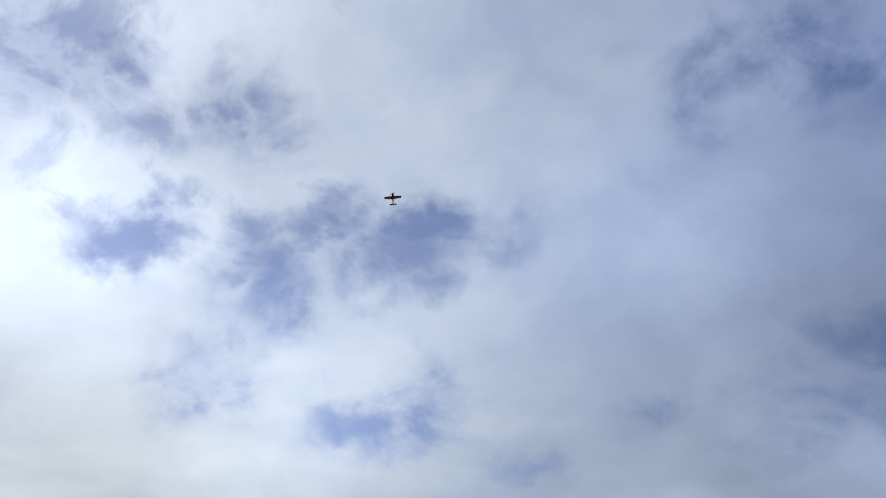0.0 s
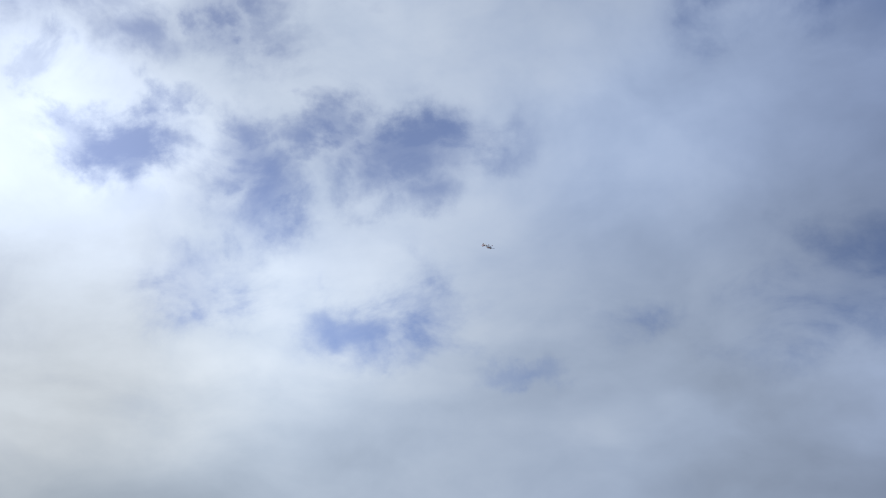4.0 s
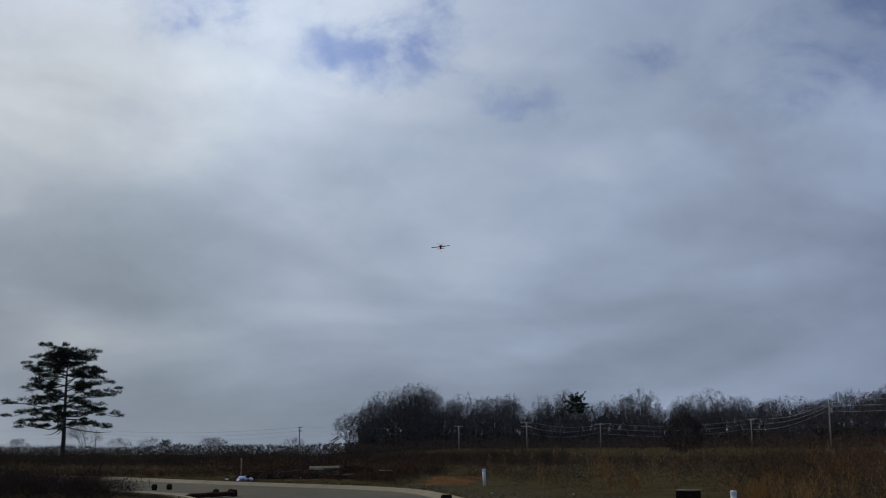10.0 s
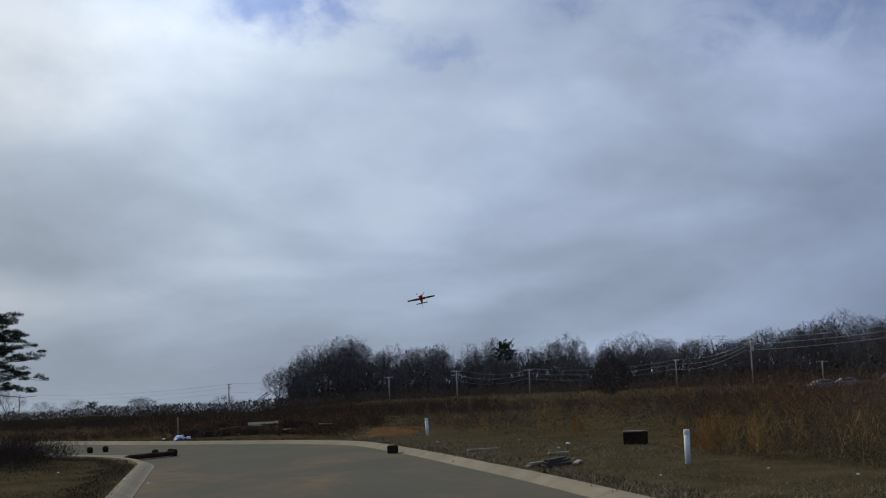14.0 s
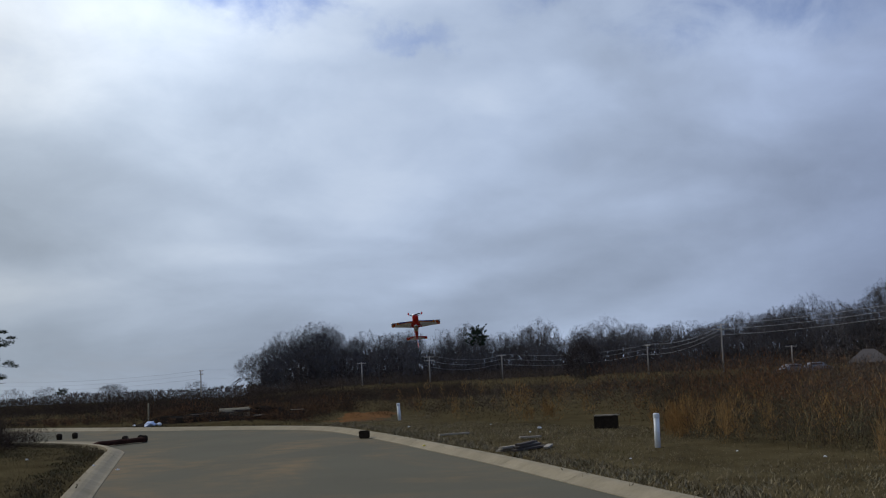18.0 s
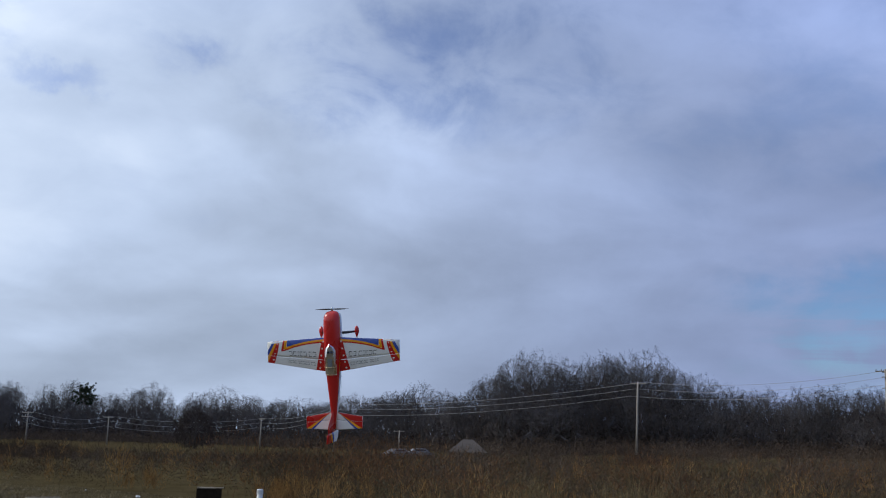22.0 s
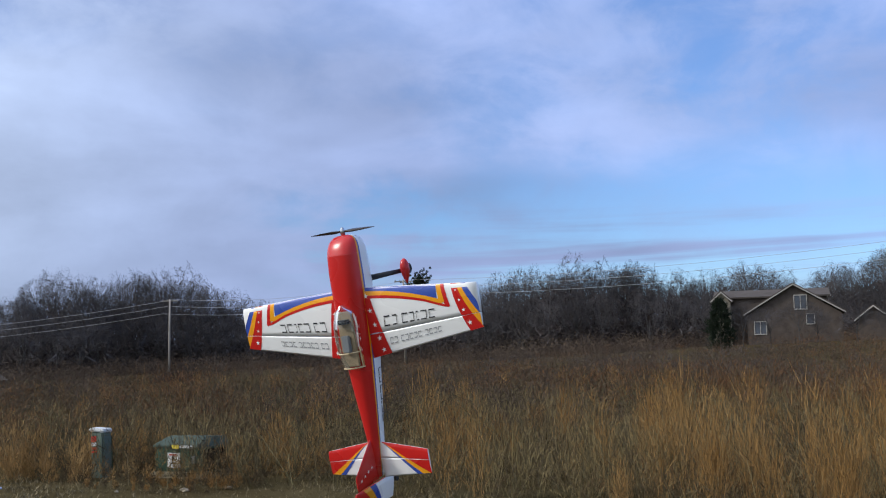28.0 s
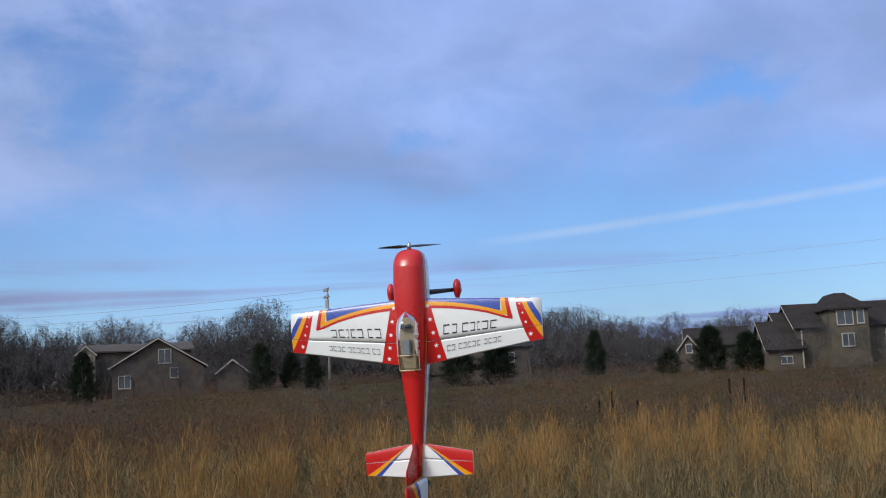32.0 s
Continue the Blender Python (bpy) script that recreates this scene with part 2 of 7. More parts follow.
# ---- materials ----
def material(name, colors, rough=0.85, scale=3.0, metal=0.0, bump=0.0, bump_scale=30.0, spec=0.3, vary=0.0, island=False, detail=5.0):
    """A surface whose colour wanders between the given colours at two scales, with fine relief; vary: by object or by piece."""
    m = bpy.data.materials.new(name)
    m.use_nodes = True
    n = Nodes(m.node_tree)
    where = n.tree.nodes.new("ShaderNodeTexCoord").outputs["Object"]
    a = n.noise(where, scale, detail, 0.6)
    b = n.noise(where, scale * 9.0, 3.0, 0.6)
    f = n.span(n.math("MULTIPLY_ADD", b, 0.4, n.math("MULTIPLY", a, 0.8)), 0.38, 0.82, 0.0, 1.0, False)
    if len(colors) == 2:
        col = n.mix(f, colors[0], colors[1])
    else:
        col = n.mix(n.span(f, 0.0, 0.5, 0.0, 1.0, False), colors[0], colors[1])
        col = n.mix(n.span(f, 0.5, 1.0, 0.0, 1.0, False), col, colors[2])
    if vary:
        if island:
            r = n.tree.nodes.new("ShaderNodeNewGeometry").outputs["Random Per Island"]
        else:
            r = n.tree.nodes.new("ShaderNodeObjectInfo").outputs["Random"]
        k = n.math("MULTIPLY_ADD", r, 2 * vary, 1.0 - vary)
        col = n.mix(1.0, col, n.xyz(k, k, k), "MULTIPLY")
    p = n.tree.nodes.new("ShaderNodeBsdfPrincipled")
    n.link(col, p.inputs["Base Color"])
    n.link(n.math("MULTIPLY_ADD", b, 0.2, rough - 0.1, True), p.inputs["Roughness"])
    p.inputs["Metallic"].default_value = metal
    p.inputs["Specular IOR Level"].default_value = spec
    if bump:
        bn = n.tree.nodes.new("ShaderNodeBump")
        bn.inputs["Strength"].default_value, bn.inputs["Distance"].default_value = bump, 0.02
        n.link(n.noise(where, bump_scale, 4.0, 0.6), bn.inputs["Height"])
        n.link(bn.outputs[0], p.inputs["Normal"])
    n.link(p.outputs[0], n.tree.nodes.new("ShaderNodeOutputMaterial").inputs[0])
    return m


def film(name, color, rough=0.22):
    """Glossy covering film of the model aeroplane: one even colour, slightly slack and dusty in broad patches."""
    m = bpy.data.materials.new(name)
    m.use_nodes = True
    n = Nodes(m.node_tree)
    where = n.tree.nodes.new("ShaderNodeTexCoord").outputs["Object"]
    broad = n.noise(where, 5.0, 1.0, 0.4)
    p = n.tree.nodes.new("ShaderNodeBsdfPrincipled")
    n.link(n.mix(broad, tuple(v * 0.93 for v in color), color), p.inputs["Base Color"])
    n.link(n.math("MULTIPLY_ADD", broad, 0.12, rough), p.inputs["Roughness"])
    p.inputs["Specular IOR Level"].default_value = 0.5
    n.link(p.outputs[0], n.tree.nodes.new("ShaderNodeOutputMaterial").inputs[0])
    return m


def glass_material():
    m = bpy.data.materials.new("clear_canopy")
    m.use_nodes = True
    n = Nodes(m.node_tree)
    t = n.tree.nodes.new("ShaderNodeBsdfTransparent")
    t.inputs[0].default_value = (0.80, 0.82, 0.83, 1)
    g = n.tree.nodes.new("ShaderNodeBsdfGlossy")
    g.inputs["Roughness"].default_value = 0.06
    fr = n.tree.nodes.new("ShaderNodeFresnel")
    fr.inputs[0].default_value = 1.5
    mx = n.tree.nodes.new("ShaderNodeMixShader")
    n.link(n.math("MULTIPLY_ADD", fr.outputs[0], 0.7, 0.02, True), mx.inputs[0])
    n.link(t.outputs[0], mx.inputs[1])
    n.link(g.outputs[0], mx.inputs[2])
    n.link(mx.outputs[0], n.tree.nodes.new("ShaderNodeOutputMaterial").inputs[0])
    return m


M = dict(
    red=film("red_film", (0.52, 0.012, 0.010)), white=film("white_film", (0.80, 0.80, 0.78)),
    blue=film("blue_film", (0.035, 0.075, 0.34)), yellow=film("yellow_film", (0.80, 0.33, 0.012)),
    ink=material("black_lettering", ((0.012, 0.012, 0.016), (0.03, 0.03, 0.035)), 0.4),
    grey_ink=material("grey_lettering", ((0.20, 0.21, 0.22), (0.27, 0.28, 0.29)), 0.45),
    carbon=material("carbon_fibre", ((0.012, 0.013, 0.016), (0.04, 0.04, 0.045)), 0.35, 60.0, spec=0.5),
    wood=material("varnished_propeller", ((0.015, 0.012, 0.012), (0.05, 0.035, 0.03)), 0.35, 20.0),
    steel=material("steel", ((0.35, 0.35, 0.36), (0.55, 0.55, 0.56)), 0.3, 40.0, metal=1.0),
    cream=material("cream_canopy_rim", ((0.55, 0.42, 0.24), (0.66, 0.52, 0.32)), 0.5, 20.0),
    ply=material("plywood", ((0.34, 0.25, 0.15), (0.46, 0.35, 0.22)), 0.7, 25.0),
    rubber=material("rubber", ((0.015, 0.015, 0.015), (0.03, 0.03, 0.03)), 0.8, 30.0),
    canopy=glass_material(),
    soil=material("dry_field_soil", ((0.036, 0.026, 0.012), (0.062, 0.047, 0.022), (0.088, 0.069, 0.034)), 0.95, 0.9, spec=0.0, bump=0.6, bump_scale=6.0),
    concrete=material("pale_concrete", ((0.205, 0.170, 0.108), (0.30, 0.250, 0.165)), 0.95, 1.5, bump=0.4, bump_scale=60.0, vary=0.10, spec=0.03),
    grass=material("dry_grass", ((0.160, 0.078, 0.024), (0.258, 0.145, 0.052), (0.335, 0.218, 0.096)), 0.8, 0.22, vary=0.25, island=True, spec=0.03),
    verge=material("short_grass", ((0.118, 0.090, 0.050), (0.210, 0.166, 0.098), (0.124, 0.108, 0.052)), 0.9, 0.8, vary=0.3, island=True, spec=0.0),
    dark_verge=material("dark_verge_grass", ((0.058, 0.042, 0.021), (0.098, 0.073, 0.038), (0.060, 0.054, 0.024)), 0.9, 0.8, vary=0.2, island=True, spec=0.0),
    brush=material("brown_brush", ((0.050, 0.037, 0.029), (0.088, 0.064, 0.047), (0.132, 0.105, 0.078)), 0.95, 0.10, vary=0.14, island=True, spec=0.0),
    scrubby=material("dark_thicket", ((0.024, 0.018, 0.014), (0.046, 0.032, 0.023), (0.072, 0.053, 0.037)), 0.95, 0.08, vary=0.25, island=True, spec=0.0),
    rust=material("rust_brown_scrub", ((0.078, 0.038, 0.019), (0.140, 0.070, 0.033), (0.175, 0.105, 0.055)), 0.95, 0.15, vary=0.25, island=True, spec=0.0),
    # lighter copy of the tangle, sunlight put into its colour; also serves grey scrub
    sunlit_grey=material("grey_sunlit_twigs", ((0.050, 0.042, 0.042), (0.092, 0.077, 0.075), (0.125, 0.106, 0.102)), 0.95, 0.06, vary=0.3, island=True, spec=0.0),
    straw=material("pale_straw", ((0.125, 0.088, 0.038), (0.190, 0.142, 0.066), (0.088, 0.080, 0.034)), 0.8, 0.4, vary=0.35, island=True, spec=0.15),
    weed=material("dead_weeds", ((0.048, 0.036, 0.022), (0.086, 0.062, 0.037), (0.120, 0.068, 0.034)), 0.95, 0.12, vary=0.25, island=True, spec=0.0),
    bark=material("grey_bark", ((0.045, 0.041, 0.039), (0.090, 0.083, 0.078)), 0.95, 0.8, vary=0.25, spec=0.1),
    twig=material("bare_twigs", ((0.055, 0.050, 0.051), (0.105, 0.097, 0.097)), 0.95, 0.15, vary=0.25, spec=0.1),
    # inner shade of the wood is put into this darker colour
    tangle=material("dark_shaded_tangle", ((0.032, 0.026, 0.024), (0.060, 0.049, 0.044), (0.082, 0.068, 0.060)), 0.95, 0.06, vary=0.4, island=True, spec=0.05),
    grey_weed=material("grey_green_weeds", ((0.048, 0.042, 0.024), (0.088, 0.074, 0.043), (0.070, 0.068, 0.034)), 0.9, 0.2, vary=0.4, island=True, spec=0.0),
    needle=material("dark_needles", ((0.014, 0.021, 0.013), (0.030, 0.042, 0.023)), 0.8, 0.5, vary=0.25, spec=0.15),
    pole=material("weathered_pole", ((0.20, 0.17, 0.14), (0.33, 0.30, 0.26)), 0.9, 1.0, vary=0.2),
    wire=material("wire", ((0.25, 0.25, 0.26), (0.33, 0.33, 0.34)), 0.5, 1.0),
)


# ---- building helpers ----
def mesh_from(name, verts, faces, mats, indices=None, smooth=False):
    me = bpy.data.meshes.new(name)
    me.from_pydata([tuple(v) for v in verts], [], faces)
    for m in mats if isinstance(mats, (list, tuple)) else [mats]:
        me.materials.append(m)
    if indices is not None:
        me.polygons.foreach_set("material_index", indices)
    if smooth:
        me.polygons.foreach_set("use_smooth", [True] * len(me.polygons))
    me.update()
    return me


def part(name, me, parent=None, label="", at=None):
    """Links a mesh as one object, under a thing or a part where one is given."""
    ob = new(name, me)
    if parent is not None:
        ob.parent = parent
    if at is not None:
        ob.matrix_basis = at
    if label:
        ob["label"] = label
    return ob


def bm_mesh(name, bm, mats, smooth=False):
    bmesh.ops.recalc_face_normals(bm, faces=bm.faces)
    me = bpy.data.meshes.new(name)
    bm.to_mesh(me)
    bm.free()
    for m in mats if isinstance(mats, (list, tuple)) else [mats]:
        me.materials.append(m)
    if smooth:
        me.polygons.foreach_set("use_smooth", [True] * len(me.polygons))
    return me


def box(bm, size, centre, turn=None, bevel=0.0):
    """A bevelled block added to bm."""
    r = bmesh.ops.create_cube(bm, size=1.0)
    m = Matrix.Translation(centre) @ (turn or Matrix()) @ Matrix.Diagonal((*size, 1))
    bmesh.ops.transform(bm, matrix=m, verts=r["verts"])
    if bevel:
        edges = list({e for v in r["verts"] for e in v.link_edges})
        bmesh.ops.bevel(bm, geom=edges, offset=bevel, segments=2, affect="EDGES")


def block_mesh(name, size, mat, bevel=0.01, centre=(0, 0, 0)):
    bm = bmesh.new()
    box(bm, size, centre, bevel=bevel)
    return bm_mesh(name, bm, mat)


def tube(rings, sides=8, cap=True):
    """Vertices and faces of a tube through rings of (centre, radius)."""
    verts, faces = [], []
    pts = [Vector(c) for c, _ in rings]
    for i, (c, r) in enumerate(rings):
        d = (pts[min(i + 1, len(pts) - 1)] - pts[max(i - 1, 0)]).normalized()
        a = d.orthogonal().normalized()
        b = d.cross(a)
        for k in range(sides):
            t = 2 * math.pi * k / sides
            verts.append(pts[i] + (a * math.cos(t) + b * math.sin(t)) * r)
    for i in range(len(rings) - 1):
        for k in range(sides):
            j = (k + 1) % sides
            faces.append((i * sides + k, i * sides + j, (i + 1) * sides + j, (i + 1) * sides + k))
    if cap:
        faces.append(tuple(range(sides))[::-1])
        faces.append(tuple(range((len(rings) - 1) * sides, len(rings) * sides)))
    return verts, faces


def join(pieces):
    verts, faces = [], []
    for v, f in pieces:
        k = len(verts)
        verts += list(v)
        faces += [tuple(i + k for i in q) for q in f]
    return verts, faces


def big_mesh(name, verts, tris, mat):
    """A mesh from arrays of vertices and triangles."""
    me = bpy.data.meshes.new(name)
    me.vertices.add(len(verts))
    me.vertices.foreach_set("co", np.asarray(verts, np.float32).ravel())
    me.loops.add(3 * len(tris))
    me.polygons.add(len(tris))
    me.loops.foreach_set("vertex_index", np.asarray(tris, np.int32).ravel())
    me.polygons.foreach_set("loop_start", np.arange(0, 3 * len(tris), 3, dtype=np.int32))
    me.polygons.foreach_set("loop_total", np.full(len(tris), 3, np.int32))
    me.materials.append(mat)
    me.update(calc_edges=True)
    return me


def curve_through(points, steps=8):
    """A smooth run of points through the given ones (Catmull-Rom)."""
    p = [Vector(q) for q in points]
    p = [2 * p[0] - p[1]] + p + [2 * p[-1] - p[-2]]
    out = []
    for i in range(1, len(p) - 2):
        for k in range(steps):
            t = k / steps
            a, b, c, d = p[i - 1:i + 3]
            out.append(0.5 * ((2 * b) + (c - a) * t + (2 * a - 5 * b + 4 * c - d) * t * t + (3 * b - a - 3 * c + d) * t ** 3))
    out.append(p[-2])
    return out


# ---- the lie of the land ----
FAR_AZ = [-180, -130, -100, -90, -75, -62, -50, -43, -31, -16, 0, 10, 25, 60, 120, 180]
FAR_Z = [1.5, 2.4, 2.8, 2.6, 2.8, 2.6, 1.2, 0.8, 0.0, -1.5, -2.0, -2.0, -1.5, 0.0, 1.0, 1.5]
KERB_Z = 0.11
LEFT_EDGE = [(3.1, -20), (-1.3, 0), (-2.4, 5), (-4.85, 16.5), (-6.45, 24.2), (-6.85, 26.0), (-7.7, 28.0), (-9.0, 29.6), (-11.0, 31.2), (-14.5, 33.6), (-21, 38), (-45, 55)]
RIGHT_EDGE = [(9.8, -20), (5.2, 0), (4.1, 5), (2.15, 13.6), (1.15, 18.1), (0.25, 21.6), (-0.60, 24.9), (-1.58, 28.3), (-2.6, 31.3), (-3.7, 32.8), (-5.2, 34.1), (-9.0, 36.6), (-13.8, 40.2), (-21, 45.3), (-45, 62.5)]
LEFT_LINE = curve_through([(x, y, 0) for x, y in LEFT_EDGE])
RIGHT_LINE = curve_through([(x, y, 0) for x, y in RIGHT_EDGE])
ROAD_POLY = np.array([(p.x, p.y) for p in LEFT_LINE] + [(p.x, p.y) for p in reversed(RIGHT_LINE)])


def in_poly(x, y, poly):
    inside = np.zeros(np.shape(x), bool)
    x0, y0 = poly[-1]
    for x1, y1 in poly:
        hit = ((y1 > y) != (y0 > y)) & (x < (x0 - x1) * (y - y1) / (y0 - y1 + 1e-12) + x1)
        inside ^= hit
        x0, y0 = x1, y1
    return inside


def edge_distance(x, y, poly):
    best = np.full(np.shape(x), 1e9)
    a = poly[-1]
    for b in poly:
        d = b - a
        t = np.clip(((x - a[0]) * d[0] + (y - a[1]) * d[1]) / (d @ d + 1e-9), 0, 1)
        best = np.minimum(best, np.hypot(x - a[0] - t * d[0], y - a[1] - t * d[1]))
        a = b
    return best


def land(x, y):
    """Height of the open ground, without the road."""
    x, y = np.asarray(x, float), np.asarray(y, float)
    r, az = np.hypot(x, y), np.degrees(np.arctan2(-x, y))
    far = np.interp(az, FAR_AZ, FAR_Z)
    s = np.clip((r - 45) / 95, 0, 1)
    swell = 0.05 * np.sin(x * 0.31 + 1.0) * np.sin(y * 0.27) + 0.03 * np.sin(x * 0.9 + y * 0.7)
    # beyond the scrub on the open side the land falls away
    fall = np.interp(az, [3.0, 10.0, 75.0, 110.0], [0.0, 1.0, 1.0, 0.0]) * 0.022 * np.maximum(r - 205, 0)
    return KERB_Z + far * s * s * (3 - 2 * s) + swell * np.clip((r - 18) / 20, 0, 1) - fall


def spot(az, r, dz=0.0):
    v = heading(az) * r
    return Vector((v.x, v.y, float(land(v.x, v.y)) + dz))


def axis(lo, hi, step, far):
    near = list(np.arange(lo, hi + step / 2, step))
    out, d, k = [], step, hi
    while k < far:
        d *= 1.17
        k += d
        out.append(k)
    low, d, k = [], step, lo
    while k > -far:
        d *= 1.17
        k -= d
        low.append(k)
    return np.array(low[::-1] + near + out)


def build_ground():
    xs, ys = axis(-22, 14, 0.45, 4000), axis(4, 46, 0.45, 4000)
    gx, gy = np.meshgrid(xs, ys)
    z = land(gx, gy)
    near = edge_distance(gx, gy, ROAD_POLY)
    inside = in_poly(gx, gy, ROAD_POLY)
    # a trench under the road and its kerb
    z = z - np.where(inside, 0.26, np.clip((1.0 - near) / 0.45, 0, 1) * 0.16)
    nx = len(xs)
    verts = np.stack([gx, gy, z], -1).reshape(-1, 3)
    i = np.arange((len(ys) - 1) * nx).reshape(-1, nx)[:, :-1].ravel()
    tris = np.concatenate([np.stack([i, i + 1, i + nx + 1], 1), np.stack([i, i + nx + 1, i + nx], 1)])
    me = big_mesh("ground", verts, tris, M["soil"])
    me.polygons.foreach_set("use_smooth", [True] * len(me.polygons))
    tagged(part("ground", me), "rough open ground with dry soil and dead grass", "ground", kind="structure")


def build_road():
    n = 90

    def resample(line):
        p = np.array([(q.x, q.y) for q in line])
        s = np.concatenate([[0], np.cumsum(np.hypot(*np.diff(p, axis=0).T))])
        u = np.linspace(0, s[-1], n)
        return np.stack([np.interp(u, s, p[:, 0]), np.interp(u, s, p[:, 1])], 1)

    a, b = resample(LEFT_LINE), resample(RIGHT_LINE)
    verts, faces, m = [], [], 9
    for i in range(n):
        for k in range(m):
            f = k / (m - 1)
            p = a[i] * (1 - f) + b[i] * f
            verts.append((p[0], p[1], 0.03 * (1 - (2 * f - 1) ** 2)))
    for i in range(n - 1):
        for k in range(m - 1):
            q = i * m + k
            faces.append((q, q + 1, q + m + 1, q + m))
    tagged(part("road", mesh_from("road", verts, faces, M["asphalt"], smooth=True)),
           "worn grey asphalt road dusted with orange sand", "road", kind="structure")


KERB_PROFILE = [(-0.02, -0.05), (-0.01, 0.010), (0.06, 0.022), (0.14, 0.052), (0.22, 0.088), (0.31, 0.114), (0.43, 0.122), (0.47, 0.105), (0.47, -0.05)]


SLIM_PROFILE = [(w * 0.78, h * 0.85 if h > 0 else h) for w, h in KERB_PROFILE]


def build_kerb(name, line, side, profile):
    """A rolled concrete kerb in cast sections along the road's edge; side: +1 when the verge lies to the left of the run."""
    root = tagged(new(name), "pale rolled concrete kerb along the road", "kerb", kind="structure")
    pts = [p for p in line]
    lengths = [0.0]
    for p, q in zip(pts, pts[1:]):
        lengths.append(lengths[-1] + (q - p).length)
    lengths = np.array(lengths)
    arr = np.array([(p.x, p.y) for p in pts])

    def at(s):
        return np.array([np.interp(s, lengths, arr[:, 0]), np.interp(s, lengths, arr[:, 1])])

    s = 0.0
    while s < lengths[-1] - 3:
        e = min(s + 3.0, lengths[-1])
        verts, faces, k = [], [], len(profile)
        stops = np.linspace(s + 0.006, e - 0.006, 6)
        for u in stops:
            p, d = at(u), at(u + 0.05) - at(u - 0.05)
            d /= np.hypot(*d)
            out = np.array([-d[1], d[0]]) * side
            for w, h in profile:
                verts.append((p[0] + out[0] * w, p[1] + out[1] * w, h))
        for i in range(len(stops) - 1):
            for j in range(k - 1):
                q = i * k + j
                faces.append((q, q + 1, q + k + 1, q + k))
        faces += [tuple(range(k)), tuple(range((len(stops) - 1) * k, len(stops) * k))[::-1]]
        part("kerb_section", mesh_from("kerb_section", verts, faces, M["concrete"]), root)
        s = e


def asphalt_material():
    m = bpy.data.materials.new("worn_asphalt")
    m.use_nodes = True
    n = Nodes(m.node_tree)
    w = n.tree.nodes.new("ShaderNodeTexCoord").outputs["Object"]
    patch = n.noise(w, 0.35, 4.0, 0.55)
    grit = n.noise(w, 45.0, 3.0, 0.7)
    base = n.mix(patch, (0.077, 0.068, 0.041), (0.115, 0.101, 0.063))
    base = n.mix(n.math("MULTIPLY", grit, 0.35), base, (0.14, 0.13, 0.105))
    drift = n.noise(n.vec("MULTIPLY", w, (0.30, 0.16, 1.0)), 1.0, 6.0, 0.62, 0.8)
    sand = n.math("MULTIPLY", n.span(drift, 0.44, 0.74), n.span(n.noise(w, 2.0, 4.0), 0.2, 0.7))
    col = n.mix(n.math("MULTIPLY", sand, 0.78), base, (0.215, 0.138, 0.066))
    p = n.tree.nodes.new("ShaderNodeBsdfPrincipled")
    n.link(col, p.inputs["Base Color"])
    p.inputs["Roughness"].default_value, p.inputs["Specular IOR Level"].default_value = 0.9, 0.04
    b = n.tree.nodes.new("ShaderNodeBump")
    b.inputs["Strength"].default_value, b.inputs["Distance"].default_value = 0.4, 0.01
    n.link(grit, b.inputs["Height"])
    n.link(b.outputs[0], p.inputs["Normal"])
    n.link(p.outputs[0], n.tree.nodes.new("ShaderNodeOutputMaterial").inputs[0])
    return m


M["asphalt"] = asphalt_material()
build_ground()
build_road()
build_kerb("kerb_left", LEFT_LINE, 1, SLIM_PROFILE)
build_kerb("kerb_right", RIGHT_LINE, -1, SLIM_PROFILE)


# ---- trees ----
def slivers(rng, base, tip, width, facing=None):
    """Single thin triangles from base points to tips, their flat sides turned outwards where a direction is given."""
    n = len(base)
    d = tip - base
    side = np.cross(d, rng.normal(size=(n, 3)) if facing is None else facing + rng.normal(size=(n, 3)) * 0.25)
    side /= np.linalg.norm(side, axis=1, keepdims=True) + 1e-9
    w = np.asarray(width).reshape(-1, 1) * side
    verts = np.stack([base - w, base + w, tip], 1).reshape(-1, 3)
    return verts, np.arange(3 * n).reshape(-1, 3)


def grow(rng, base, tip, kids, spread, short, lift):
    """Side branches of branches: where they start and end, several on each parent."""
    d = tip - base
    ln = np.linalg.norm(d, axis=1, keepdims=True)
    d = np.repeat(d / ln, kids, 0)
    n = len(d)
    f = rng.uniform(0.38, 1.0, (n, 1))
    f[::kids] = 1.0
    start = np.repeat(base, kids, 0) + np.repeat(tip - base, kids, 0) * f
    side = np.cross(d, rng.normal(size=(n, 3)))
    side /= np.linalg.norm(side, axis=1, keepdims=True) + 1e-9
    a = np.radians(rng.normal(spread, spread * 0.35, (n, 1)))
    a[::kids] *= 0.5
    way = d * np.cos(a) + side * np.sin(a) + np.array([0, 0, lift])
    way /= np.linalg.norm(way, axis=1, keepdims=True)
    return start, start + way * np.repeat(ln, kids, 0) * rng.uniform(short * 0.75, short * 1.2, (n, 1))


